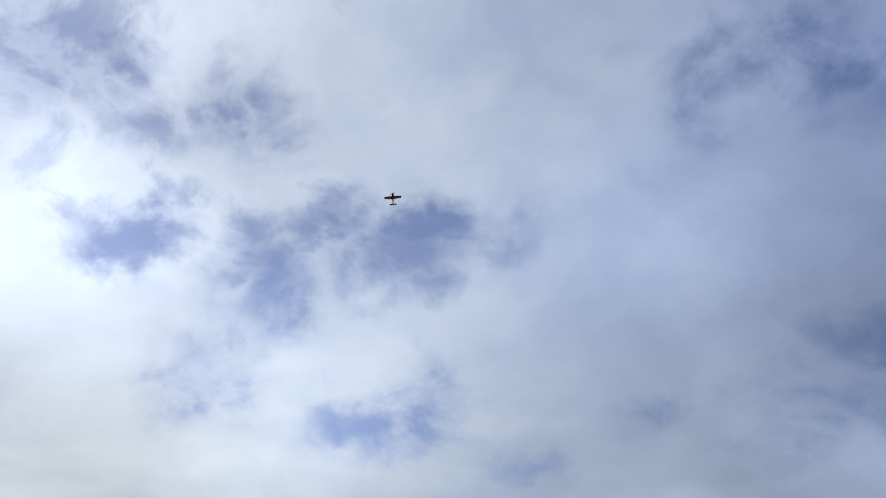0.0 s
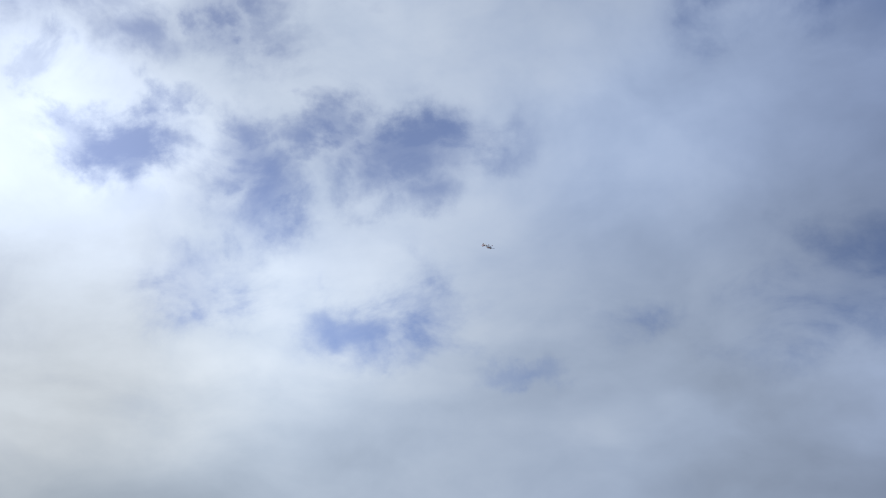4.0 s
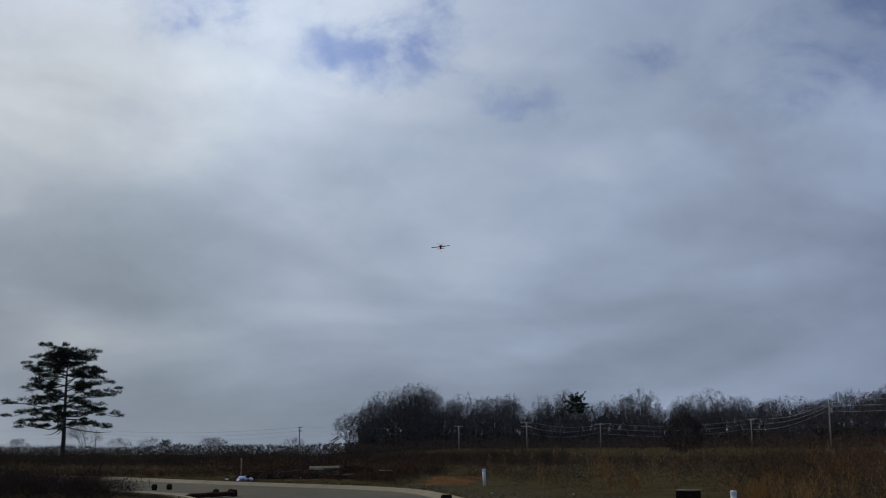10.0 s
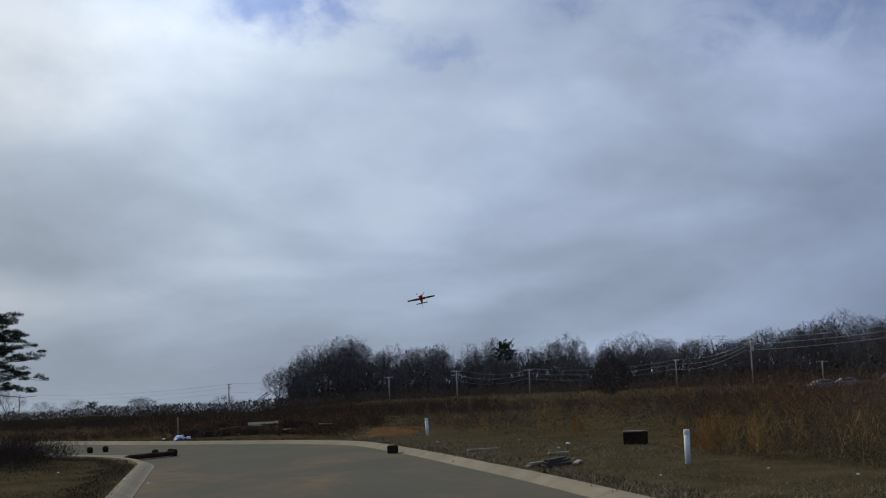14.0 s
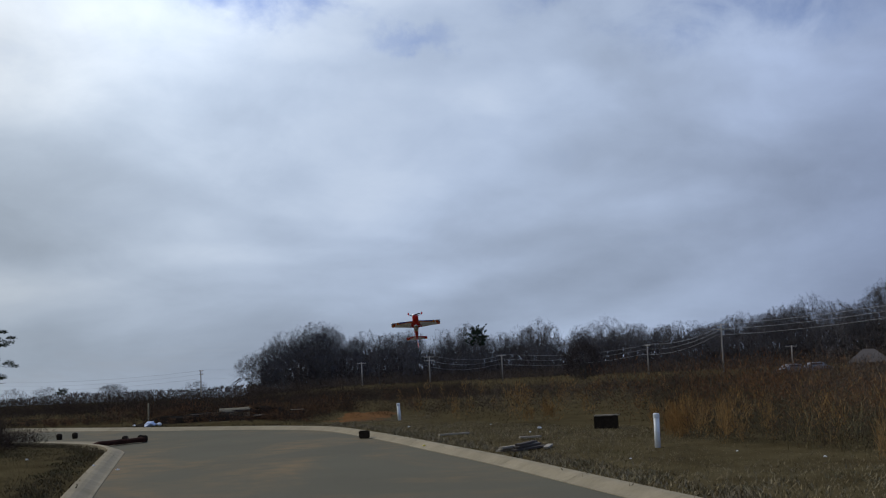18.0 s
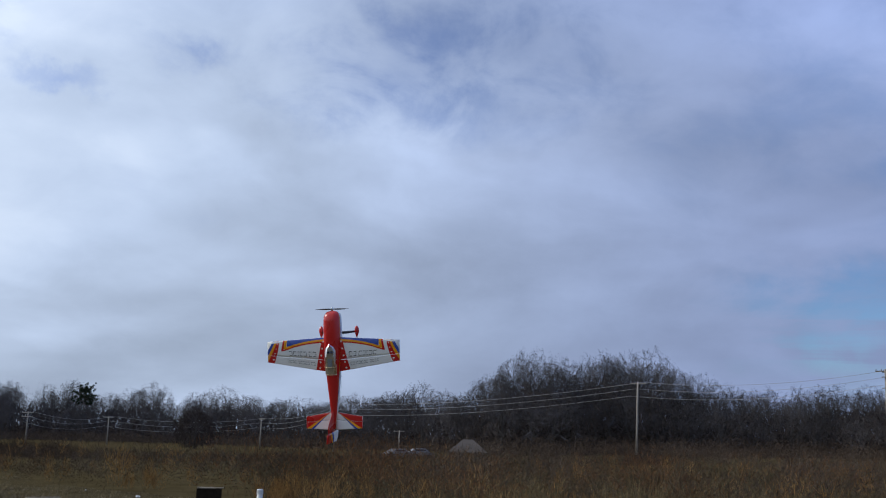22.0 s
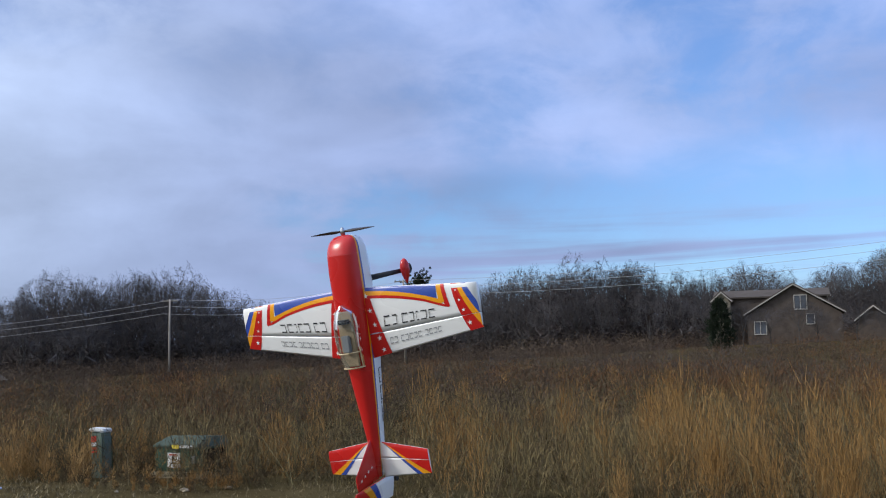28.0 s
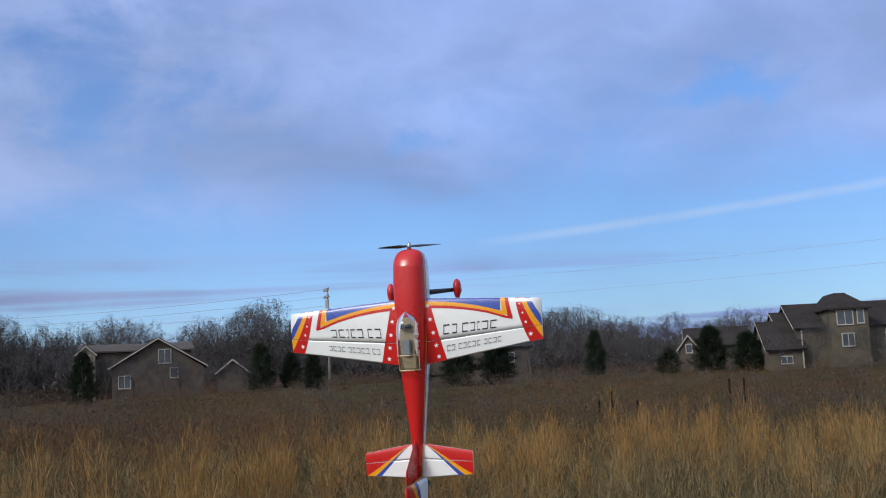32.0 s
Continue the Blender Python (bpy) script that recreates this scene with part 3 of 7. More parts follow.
def bare_tree_meshes(seed, fork=0.34, limbs=7, spread=34.0, tilt=48.0, lift=0.10):
    """A leafless tree one metre tall and about one metre wide: trunk, boughs that fork five times, a haze of twigs."""
    rng = np.random.default_rng(seed)
    lean = rng.normal(size=2) * 0.03
    spine = [np.array([lean[0] * h, lean[1] * h, h]) + np.append(rng.normal(size=2) * 0.008, 0) for h in (0.0, fork * 0.6, fork, fork + 0.20)]
    tubes = [tube(list(zip(spine, (0.021, 0.016, 0.013, 0.006))), 6, False)]
    base, tip = [], []
    for i in range(limbs):
        a = i * 2.4 + rng.uniform(-0.5, 0.5)
        t = radians(tilt * (0.25 + 0.75 * ((i + 0.5) / limbs) ** 0.8) * rng.uniform(0.75, 1.2))
        h = fork * rng.uniform(0.72, 1.0) + (0.10 if i < 2 else 0.0)
        start = np.array([lean[0] * h, lean[1] * h, h])
        end = start + np.array([math.sin(t) * math.cos(a), math.sin(t) * math.sin(a), math.cos(t)]) * rng.uniform(0.27, 0.36)
        bend = (start + end) / 2 + np.array([0, 0, -0.018]) + rng.normal(size=3) * 0.012
        r = rng.uniform(0.0065, 0.0095)
        tubes.append(tube([(start, r), (bend, r * 0.75), (end, r * 0.4)], 4, False))
        base.append(bend)
        tip.append(end)
    p, q = np.array(base), np.array(tip)
    q = p + (q - p) * 1.5
    pieces = [(p + (q - p) * 0.4, q, 0.0070)]
    for kids, short, width in ((4, 0.86, 0.0056), (4, 0.70, 0.0034), (3, 0.68, 0.0023), (3, 0.66, 0.0016), (4, 0.85, 0.0012)):
        p, q = grow(rng, p, q, kids, spread, short, lift)
        pieces.append((p, q, width))
    b = np.concatenate([x[0] for x in pieces])
    t = np.concatenate([x[1] for x in pieces])
    w = np.concatenate([np.full(len(x[0]), x[2]) for x in pieces]) * rng.uniform(0.75, 1.25, len(b))
    v, f = slivers(rng, b, t, w)
    top = np.percentile(t[:, 2], 99.6)
    rim = np.percentile(np.hypot(t[:, 0] - lean[0] * 0.6, t[:, 1] - lean[1] * 0.6), 96)
    size = np.array([0.68 / rim, 0.68 / rim, 1.22 / top])
    ph = rng.uniform(0, 6.28, 3)

    def domed(c):
        """Draws what reaches past a lumpy dome back into it."""
        c = c * size
        o = (c - np.array([0, 0, 0.60])) / np.array([0.50, 0.50, 0.40])
        a = np.arctan2(o[:, 1], o[:, 0])
        d = np.linalg.norm(o, axis=1) / (1 + 0.08 * np.sin(3 * a + ph[0]) + 0.08 * np.sin(5 * a + 4 * o[:, 2] + ph[1]) + 0.06 * np.sin(9 * o[:, 2] + 2 * a + ph[2]))
        k = np.where((d > 0.8) & (c[:, 2] > 0.3), (0.8 + 0.25 * (1 - np.exp(-(d - 0.8) / 0.30))) / np.maximum(d, 1e-6), 1.0)[:, None]
        return c * k + np.array([0, 0, 0.60]) * (1 - k)

    wood = join(tubes)
    wv = domed(np.array([tuple(c) for c in wood[0]]))
    return mesh_from("tree_trunk", wv, wood[1], M["bark"], smooth=True), big_mesh("tree_crown", domed(v), f, M["twig"])


def pine_meshes(seed, limbs=46, low=0.25, reach=(0.42, 0.50, 0.48, 0.41, 0.22), dense=200, bare=3):
    """A pine one metre tall and one metre wide: straight trunk, rising crooked limbs, flat pads of needles with sky between."""
    rng = np.random.default_rng(seed)
    tubes = [tube([((0, 0, 0), 0.023), ((0.004, 0, 0.30), 0.018), ((0, 0.004, 0.62), 0.012), ((0.002, 0, 0.94), 0.003)], 8)]
    bases, ways = [], []

    def pad(c, rx, rz, n):
        u = rng.normal(size=(n, 3))
        u /= np.linalg.norm(u, axis=1, keepdims=True)
        u[:, 2] = np.abs(u[:, 2]) * rng.choice([1, 1, 1, -0.4], n)
        bases.append(c + u * np.array([rx, rx, rz]) * rng.uniform(0.3, 1.0, (n, 1)))
        ways.append(u * np.array([1, 1, 0.6]) + rng.normal(size=(n, 3)) * 0.4 + np.array([0, 0, 0.45]))

    for i in range(limbs):
        t = (i + 0.5) / limbs
        h = low + (0.93 - low) * t
        ln = float(np.interp(t, [0, 0.25, 0.5, 0.75, 1.0], reach)) * rng.uniform(0.62, 1.08)
        a = i * 2.4 + rng.uniform(-0.5, 0.5)
        rise = float(np.interp(t, [0, 0.5, 1], [-0.03, 0.04, 0.09])) + rng.uniform(-0.04, 0.04)
        out = np.array([math.cos(a), math.sin(a), 0.0])
        turn = np.array([-out[1], out[0], 0.0]) * rng.uniform(-0.10, 0.10)
        pts = [out * ln * f + turn * f * f + np.array([0, 0, h + rise * f * f * 1.3 + 0.02 * math.sin(5 * f + i)]) for f in (0.0, 0.35, 0.7, 1.0)]
        tubes.append(tube([(p, 0.0068 * (1 - 0.75 * k / 3)) for k, p in enumerate(pts)], 5, False))
        if i < bare:
            continue
        for k in range(7):
            f = (0.42 + 0.62 * k / 6) if t < 0.8 else (0.15 + 0.9 * k / 6)
            j = min(2, int(f / 0.35))
            c = pts[j] + (pts[j + 1] - pts[j]) * min(1.2, (f - (0.0, 0.35, 0.7)[j]) / 0.33)
            c = c + rng.normal(size=3) * np.array([0.034, 0.034, 0.012]) + np.array([0, 0, 0.010])
            pad(c, rng.uniform(0.030, 0.062), rng.uniform(0.016, 0.032), int(dense * rng.uniform(0.4, 1.0)))
            if rng.uniform() < 0.5:
                tubes.append(tube([(pts[j], 0.0025), (c, 0.0012)], 3, False))
    for k in range(18):
        a = k * 2.4
        pad(np.array([0.19 * math.sqrt(k / 18) * math.cos(a), 0.19 * math.sqrt(k / 18) * math.sin(a), 0.965 - 0.07 * k / 18]), 0.048, 0.022, dense)
    b, w = np.concatenate(bases), np.concatenate(ways)
    w /= np.linalg.norm(w, axis=1, keepdims=True)
    v, f = slivers(rng, b, b + w * 0.020, rng.uniform(0.0018, 0.0034, len(b)))
    wood = join(tubes)
    return mesh_from("pine_trunk", wood[0], wood[1], M["bark"], smooth=True), big_mesh("pine_crown", v, f, M["needle"])


def round_bush_meshes(seed, n=9000):
    """A dense dark rounded tree, grown over with vines, one metre high and one metre wide."""
    rng = np.random.default_rng(seed)
    u = rng.normal(size=(n, 3))
    u /= np.linalg.norm(u, axis=1, keepdims=True)
    lump = 1 + 0.12 * np.sin(5 * u[:, 0] + 3 * u[:, 2]) + 0.10 * np.sin(7 * u[:, 1] - 4 * u[:, 2] + seed)
    b = u * np.array([0.46, 0.46, 0.48]) * (lump * rng.uniform(0.35, 1.0, n) ** 0.5)[:, None] + np.array([0, 0, 0.5])
    way = u * 0.5 + rng.normal(size=(n, 3)) * 0.6
    t = b + way * 0.07
    v, f = slivers(rng, b, t, rng.uniform(0.002, 0.005, n))
    wood = tube([((0, 0, 0), 0.03), ((0, 0, 0.7), 0.01)], 6)
    return mesh_from("bush_trunk", wood[0], wood[1], M["bark"]), big_mesh("bush_crown", v, f, M["tangle"])


def cedar_meshes(seed, n=9000):
    """A dense conical evergreen one metre high."""
    rng = np.random.default_rng(seed)
    h = rng.uniform(0.02, 1.0, n) ** 0.9
    a = rng.uniform(0, 2 * math.pi, n)
    lump = 1 + 0.30 * np.sin(a * 3 + h * 13 + seed) + 0.20 * np.sin(a * 5 - h * 23) + 0.15 * np.sin(h * 37)
    r = 0.38 * (1 - h) ** 0.50 * (0.60 + 0.40 * np.minimum(1, h * 3)) * lump * rng.uniform(0.6, 1.0, n)
    b = np.stack([np.cos(a) * r, np.sin(a) * r, h], 1)
    t = b + np.stack([np.cos(a) * 0.06, np.sin(a) * 0.06, rng.uniform(-0.02, 0.09, n)], 1) + rng.normal(size=(n, 3)) * 0.030
    v, f = slivers(rng, b, t, rng.uniform(0.004, 0.009, n))
    wood = tube([((0, 0, 0), 0.02), ((0, 0, 0.9), 0.006)], 6)
    return mesh_from("cedar_trunk", wood[0], wood[1], M["bark"]), big_mesh("cedar_crown", v, f, M["needle"])


def plant(kind, meshes, at, height, width, label, category, group="", turn=0.0):
    root = new(kind)
    part("trunk", meshes[0], root)
    part("crown", meshes[1], root)
    root.matrix_basis = Matrix.Translation(at) @ Matrix.Rotation(turn, 4, "Z") @ Matrix.Diagonal((width, width, height, 1))
    return tagged(root, label, category, group)


SKYLINE_AZ = [-100, -93, -91, -89, -87.5, -85, -82, -76, -69, -67.5, -65, -63, -60, -57, -54.8, -53, -51.5, -49.3, -47.5, -45, -43.5, -41, -38.5, -36, -34.6, -33, -31.5, -29.2, -27.5, -25.7, -24.3, -22.7, -21, -19.8, -17.3, -14.5, -12, -10.3, -9.2, -7.8, -6.8, -5.8, -4.5, -3, -1.3, 0, 1.3, 2.8, 4.8, 6, 7.1, 8.0]
SKYLINE_EL = [3.2, 3.0, 3.4, 3.0, 3.0, 3.9, 4.0, 4.0, 4.4, 5.0, 4.2, 4.0, 4.4, 4.1, 4.9, 4.7, 5.2, 4.6, 3.9, 3.5, 3.6, 3.3, 3.15, 3.0, 3.3, 3.9, 4.8, 4.5, 4.1, 4.75, 3.9, 2.6, 2.5, 2.8, 2.2, 1.9, 1.8, 2.2, 2.1, 1.3, 2.2, 2.1, 1.7, 1.8, 1.6, 2.0, 2.0, 1.9, 2.55, 2.3, 1.7, 0.7]
WOOD_AZ = [-104, -92, -80, -68, -58, -50, -46, -40, -34, -24, -20, -10, 8.5]
WOOD_R = [210, 210, 190, 175, 165, 160, 190, 215, 195, 190, 260, 300, 310]


# crowns that stand out of the wood edge: azimuth, elevation of the top, width, in degrees
CROWNS_OPEN = [(8.1, 1.2, 1.6), (7.5, 1.5, 2.2), (6.3, 2.23, 2.3), (4.8, 2.63, 2.7), (3.3, 1.85, 1.6), (2.2, 2.09, 1.7), (1.1, 1.9, 1.5), (-0.2, 2.07, 2.0), (-1.8, 2.01, 1.5), (-3.0, 2.25, 1.6), (-4.6, 1.7, 1.5),
               (-6.8, 2.31, 1.9), (-10.2, 2.27, 2.2), (-11.8, 1.87, 1.5), (-14.1, 1.87, 2.2), (-15.6, 1.7, 1.6), (-16.9, 2.18, 1.2), (-18.4, 2.22, 1.4), (-19.9, 2.87, 1.6), (-20.9, 2.52, 1.3),
               (-22.4, 2.47, 1.8), (-24.1, 3.36, 1.8), (-25.8, 4.69, 2.8), (-27.6, 4.32, 1.9), (-29.0, 4.65, 1.9), (-30.6, 4.64, 1.9), (-31.9, 4.83, 2.2), (-33.1, 3.91, 1.3), (-34.2, 3.69, 1.7)]
CROWNS_FIELD = [(-35.8, 3.15, 1.9), (-37.2, 3.1, 1.8), (-38.9, 3.15, 1.9), (-40.6, 3.24, 1.9), (-45.1, 3.73, 1.8), (-46.6, 3.8, 1.9), (-48.1, 4.31, 2.2), (-49.4, 4.6, 2.1), (-51.7, 5.1, 2.8), (-53.2, 4.76, 2.1),
                (-54.8, 4.65, 2.3), (-56.7, 4.16, 2.0), (-58.4, 4.1, 1.9), (-60.3, 4.4, 2.1), (-62.2, 4.0, 1.9), (-64.6, 4.2, 2.0), (-67.7, 5.0, 3.2), (-69.6, 4.2, 1.8), (-71.2, 4.02, 1.8), (-72.9, 4.36, 2.0)]
CROWNS_HOUSES = [(-74.3, 3.96, 1.8), (-77.0, 4.08, 1.8), (-78.9, 3.97, 1.8), (-80.2, 3.66, 1.7), (-82.4, 3.85, 2.0), (-83.4, 4.03, 1.8), (-84.7, 3.75, 2.2), (-86.7, 3.21, 1.8), (-88.4, 3.4, 2.0), (-91.4, 3.5, 1.9),
                 (-92.8, 3.27, 1.9), (-95.0, 3.2, 2.0), (-98.0, 3.3, 2.2)]


def build_woods():
    rng = np.random.default_rng(5)
    kinds = [bare_tree_meshes(*k) for k in ((1, 0.32, 8, 38, 56, 0.03), (2, 0.28, 9, 40, 64, 0.02), (3, 0.42, 7, 34, 44, 0.06), (4, 0.36, 8, 40, 54, 0.03), (6, 0.46, 7, 36, 50, 0.05), (8, 0.26, 10, 37, 60, 0.04))]
    wood = ("leafless grey-brown deciduous tree in the wood edge", "tree", "trees of the wood edge")
    for k, (a, e, w) in enumerate(CROWNS_OPEN + CROWNS_FIELD + CROWNS_HOUSES):
        r = float(np.interp(a, WOOD_AZ, WOOD_R)) * 1.03
        b = spot(a, r)
        h = r * math.tan(radians(e)) + 1.6 - b.z
        plant("bare_tree", kinds[(0, 3, 1, 5, 0, 1)[k % 6]], b - Vector((0, 0, 0.2)), h * 1.01, max(r * radians(w) * 1.2, 0.66 * h), *wood, rng.uniform(0, 6.28))
    az, k = 7.6, 0
    while az > -101:
        r0 = float(np.interp(az, WOOD_AZ, WOOD_R))
        for row in range(3):
            a = az + rng.uniform(-0.6, 0.6)
            r = r0 * ((1.0, 1.08, 1.14)[row] + rng.uniform(-0.02, 0.02))
            b = spot(a, r)
            room = r * math.tan(radians(float(np.interp(a, SKYLINE_AZ, SKYLINE_EL)))) + 1.6 - b.z
            h = room * (rng.uniform(0.55, 0.82) if row == 0 else rng.uniform(0.82, 1.0))
            plant("bare_tree", kinds[k % 6], b - Vector((0, 0, 0.2)), h, h * rng.uniform(0.62, 0.95), *wood, rng.uniform(0, 6.28))
            k += 1
        az -= 1.45 * 170 / r0
    return kinds


PINE = pine_meshes(3)
PINE_B = pine_meshes(9, 32, 0.68, (0.34, 0.48, 0.50, 0.42, 0.24), 170, 1)
CEDAR = [cedar_meshes(4), cedar_meshes(7)]
ROUND = round_bush_meshes(2)
BARE = build_woods()
for i in range(18):
    a = 9.0 + 1.35 * i + 0.9 * math.sin(i * 2.3)
    t = -0.32 + 0.26 * math.sin(i * 4.1) + (0.42 if i in (4, 6) else 0.0)
    b = spot(a, 255)
    h = 255 * math.tan(radians(t)) + 1.6 - b.z
    plant("far_bare_tree", BARE[i % 6], b, h, h * 1.3, "small leafless tree on the far horizon", "tree", "far trees along the horizon", i)
b = spot(21.2, 152)
plant("far_bare_tree", BARE[2], b, 4.6, 5.2, "pale leafless tree beside the tall pine", "tree", "far trees along the horizon", 1.0)
b = spot(-8.9, 215)
plant("vine_grown_tree", ROUND, b, 215 * math.tan(radians(1.12)) + 1.6 - b.z, 8.2, "dark dense rounded tree overgrown with vines", "tree")


def pine_at(az, r, top_el, wide, meshes=PINE, turn=0.0):
    b = spot(az, r)
    h = r * math.tan(radians(top_el)) + 1.6 - b.z
    plant("pine_tree", meshes, b, h, h * wide, "tall pine with a dark open crown and bare lower trunk", "tree", turn=turn)


pine_at(22.0, 150, 4.2, 1.0, PINE, 2.4)
pine_at(-43.75, 178, 4.25, 0.36, PINE_B, 1.0)
pine_at(-3.5, 285, 1.95, 0.5, PINE_B, 2.0)
pine_at(17.2, 330, -0.2, 0.8, PINE_B, 0.2)


def cedar_at(az, r, top_el, wide, which=0, label="dark conical evergreen tree"):
    b = spot(az, r)
    h = r * math.tan(radians(top_el)) + 1.6 - b.z
    plant("evergreen_tree", CEDAR[which], b, h, h * wide, label, "tree", turn=az)


for a, r, e, w, k in ((-84.4, 115, 2.6, 0.65, 0), (-90.1, 112, 2.5, 1.1, 1), (-91.9, 110, 2.15, 1.2, 0), (-67.4, 118, 2.7, 0.8, 1), (-68.9, 120, 2.2, 0.9, 0),
                      (-75.2, 104, 2.6, 1.0, 0), (-77.4, 103, 2.7, 1.0, 1), (-79.4, 103, 2.55, 1.1, 0), (-88.0, 116, 1.55, 1.4, 1), (-70.0, 112, 2.3, 0.7, 0)):
    cedar_at(a, r, e, w, k)
cedar_at(-58.8, 108, 2.55, 0.75, 1, "tall dark evergreen shrub beside the house corner")


# ---- tall dry grass, brush and verge ----
FIELD_EDGE = [(12.5, -30), (10.8, -8), (9.6, 0), (9.0, 6), (8.7, 11.2), (7.9, 13.4), (7.3, 15.6), (6.4, 17.6), (5.2, 20.6), (4.9, 24), (4.3, 27.2), (2.7, 28.4), (1.2, 31), (-0.2, 35.5), (-0.9, 42), (-2.5, 50)]
FIELD_X = [p[0] * 0.935 for p in FIELD_EDGE]
FIELD_Y = [p[1] * 0.935 for p in FIELD_EDGE]


def field_depth(x, y):
    """Metres by which a point lies inside the tall growth to the right of the road."""
    return x - np.interp(y, FIELD_Y, FIELD_X)


def clumps(name, rng, centres, blades, height, lean, width, mat, label, category, bend=0.35, spread=0.12, simple=False, short=0.55):
    """Tufts of bent blades, all in one mesh."""
    n = len(centres)
    rep = np.repeat(np.arange(n), blades)
    c, hgt = centres[rep], np.asarray(height)[rep]
    m = len(rep)
    base = c + np.stack([rng.normal(0, spread, m), rng.normal(0, spread, m), np.full(m, -0.03)], 1)
    a = rng.uniform(0, 2 * np.pi, m)
    out = np.stack([np.cos(a), np.sin(a), np.zeros(m)], 1)
    ln = hgt * rng.uniform(short, 1.1, m)
    k = rng.uniform(0.1, 1.0, m)[:, None] * lean
    mid = base + out * (k * 0.35 * ln[:, None]) + np.array([0, 0, 1]) * (ln * 0.6)[:, None]
    tip = base + out * (k * (0.35 + bend) * ln[:, None] * 1.6) + np.array([0, 0, 1]) * (ln * rng.uniform(0.75, 1.0, m))[:, None]
    w = (np.asarray(width) * np.ones(n))[rep][:, None] * rng.uniform(0.6, 1.4, m)[:, None]
    if simple:
        v, t = slivers(rng, base, tip, w[:, 0], out * 0.4 + np.array([0, 0, 1.0]))
        return tagged(part(name, big_mesh(name, v, t, mat)), label, category, kind="stuff")
    face = rng.uniform(0, 2 * np.pi, m)
    side = np.stack([np.cos(face), np.sin(face), np.zeros(m)], 1) * w
    verts = np.stack([base - side, base + side, mid + side * 0.7, mid - side * 0.7, tip], 1).reshape(-1, 3)
    i = np.arange(m)[:, None] * 5
    tris = np.concatenate([i + [0, 1, 2], i + [0, 2, 3], i + [3, 2, 4]], 1).reshape(-1, 3)
    return tagged(part(name, big_mesh(name, verts, tris, mat)), label, category, kind="stuff")


def fuzz(name, rng, centres, twigs, height, width, mat, label, category, wide=0.55, up=0.45, reach=(0.12, 0.34)):
    """Rounded bushes of fine crossing twigs, all in one mesh."""
    rep = np.repeat(np.arange(len(centres)), twigs)
    c, h = centres[rep], np.asarray(height)[rep]
    m = len(rep)
    u = rng.normal(size=(m, 3))
    u /= np.linalg.norm(u, axis=1, keepdims=True)
    k = rng.uniform(0, 1, m)[:, None] ** 0.45
    p = c + u * k * np.stack([wide * h, wide * h, 0.46 * h], 1) + np.array([0, 0, 0.42]) * h[:, None]
    way = 0.6 * u + rng.normal(size=(m, 3)) * 0.5 + np.array([0, 0, up])
    way /= np.linalg.norm(way, axis=1, keepdims=True)
    tip = p + way * (h * rng.uniform(*reach, m))[:, None]
    w = (np.asarray(width) * np.ones(len(centres)))[rep] * rng.uniform(0.6, 1.4, m)
    v, t = slivers(rng, p, tip, w, u + np.array([0, 0, 0.4]))
    return tagged(part(name, big_mesh(name, v, t, mat)), label, category, kind="stuff")


def scatter(rng, n, az0, az1, r0, r1, power=1.0):
    az = np.radians(rng.uniform(az0, az1, n))
    r = r0 + (r1 - r0) * rng.uniform(0, 1, n) ** power
    return -np.sin(az) * r, np.cos(az) * r, r


def patches(x, y, k=1.0):
    """A smooth patchy field between 0 and 1."""
    return 0.5 + 0.5 * np.sin(k * (x * 0.42 + 1.3 * np.sin(y * 0.21 * k))) * np.cos(k * (y * 0.37 + 0.8 * np.sin(x * 0.3 * k)))


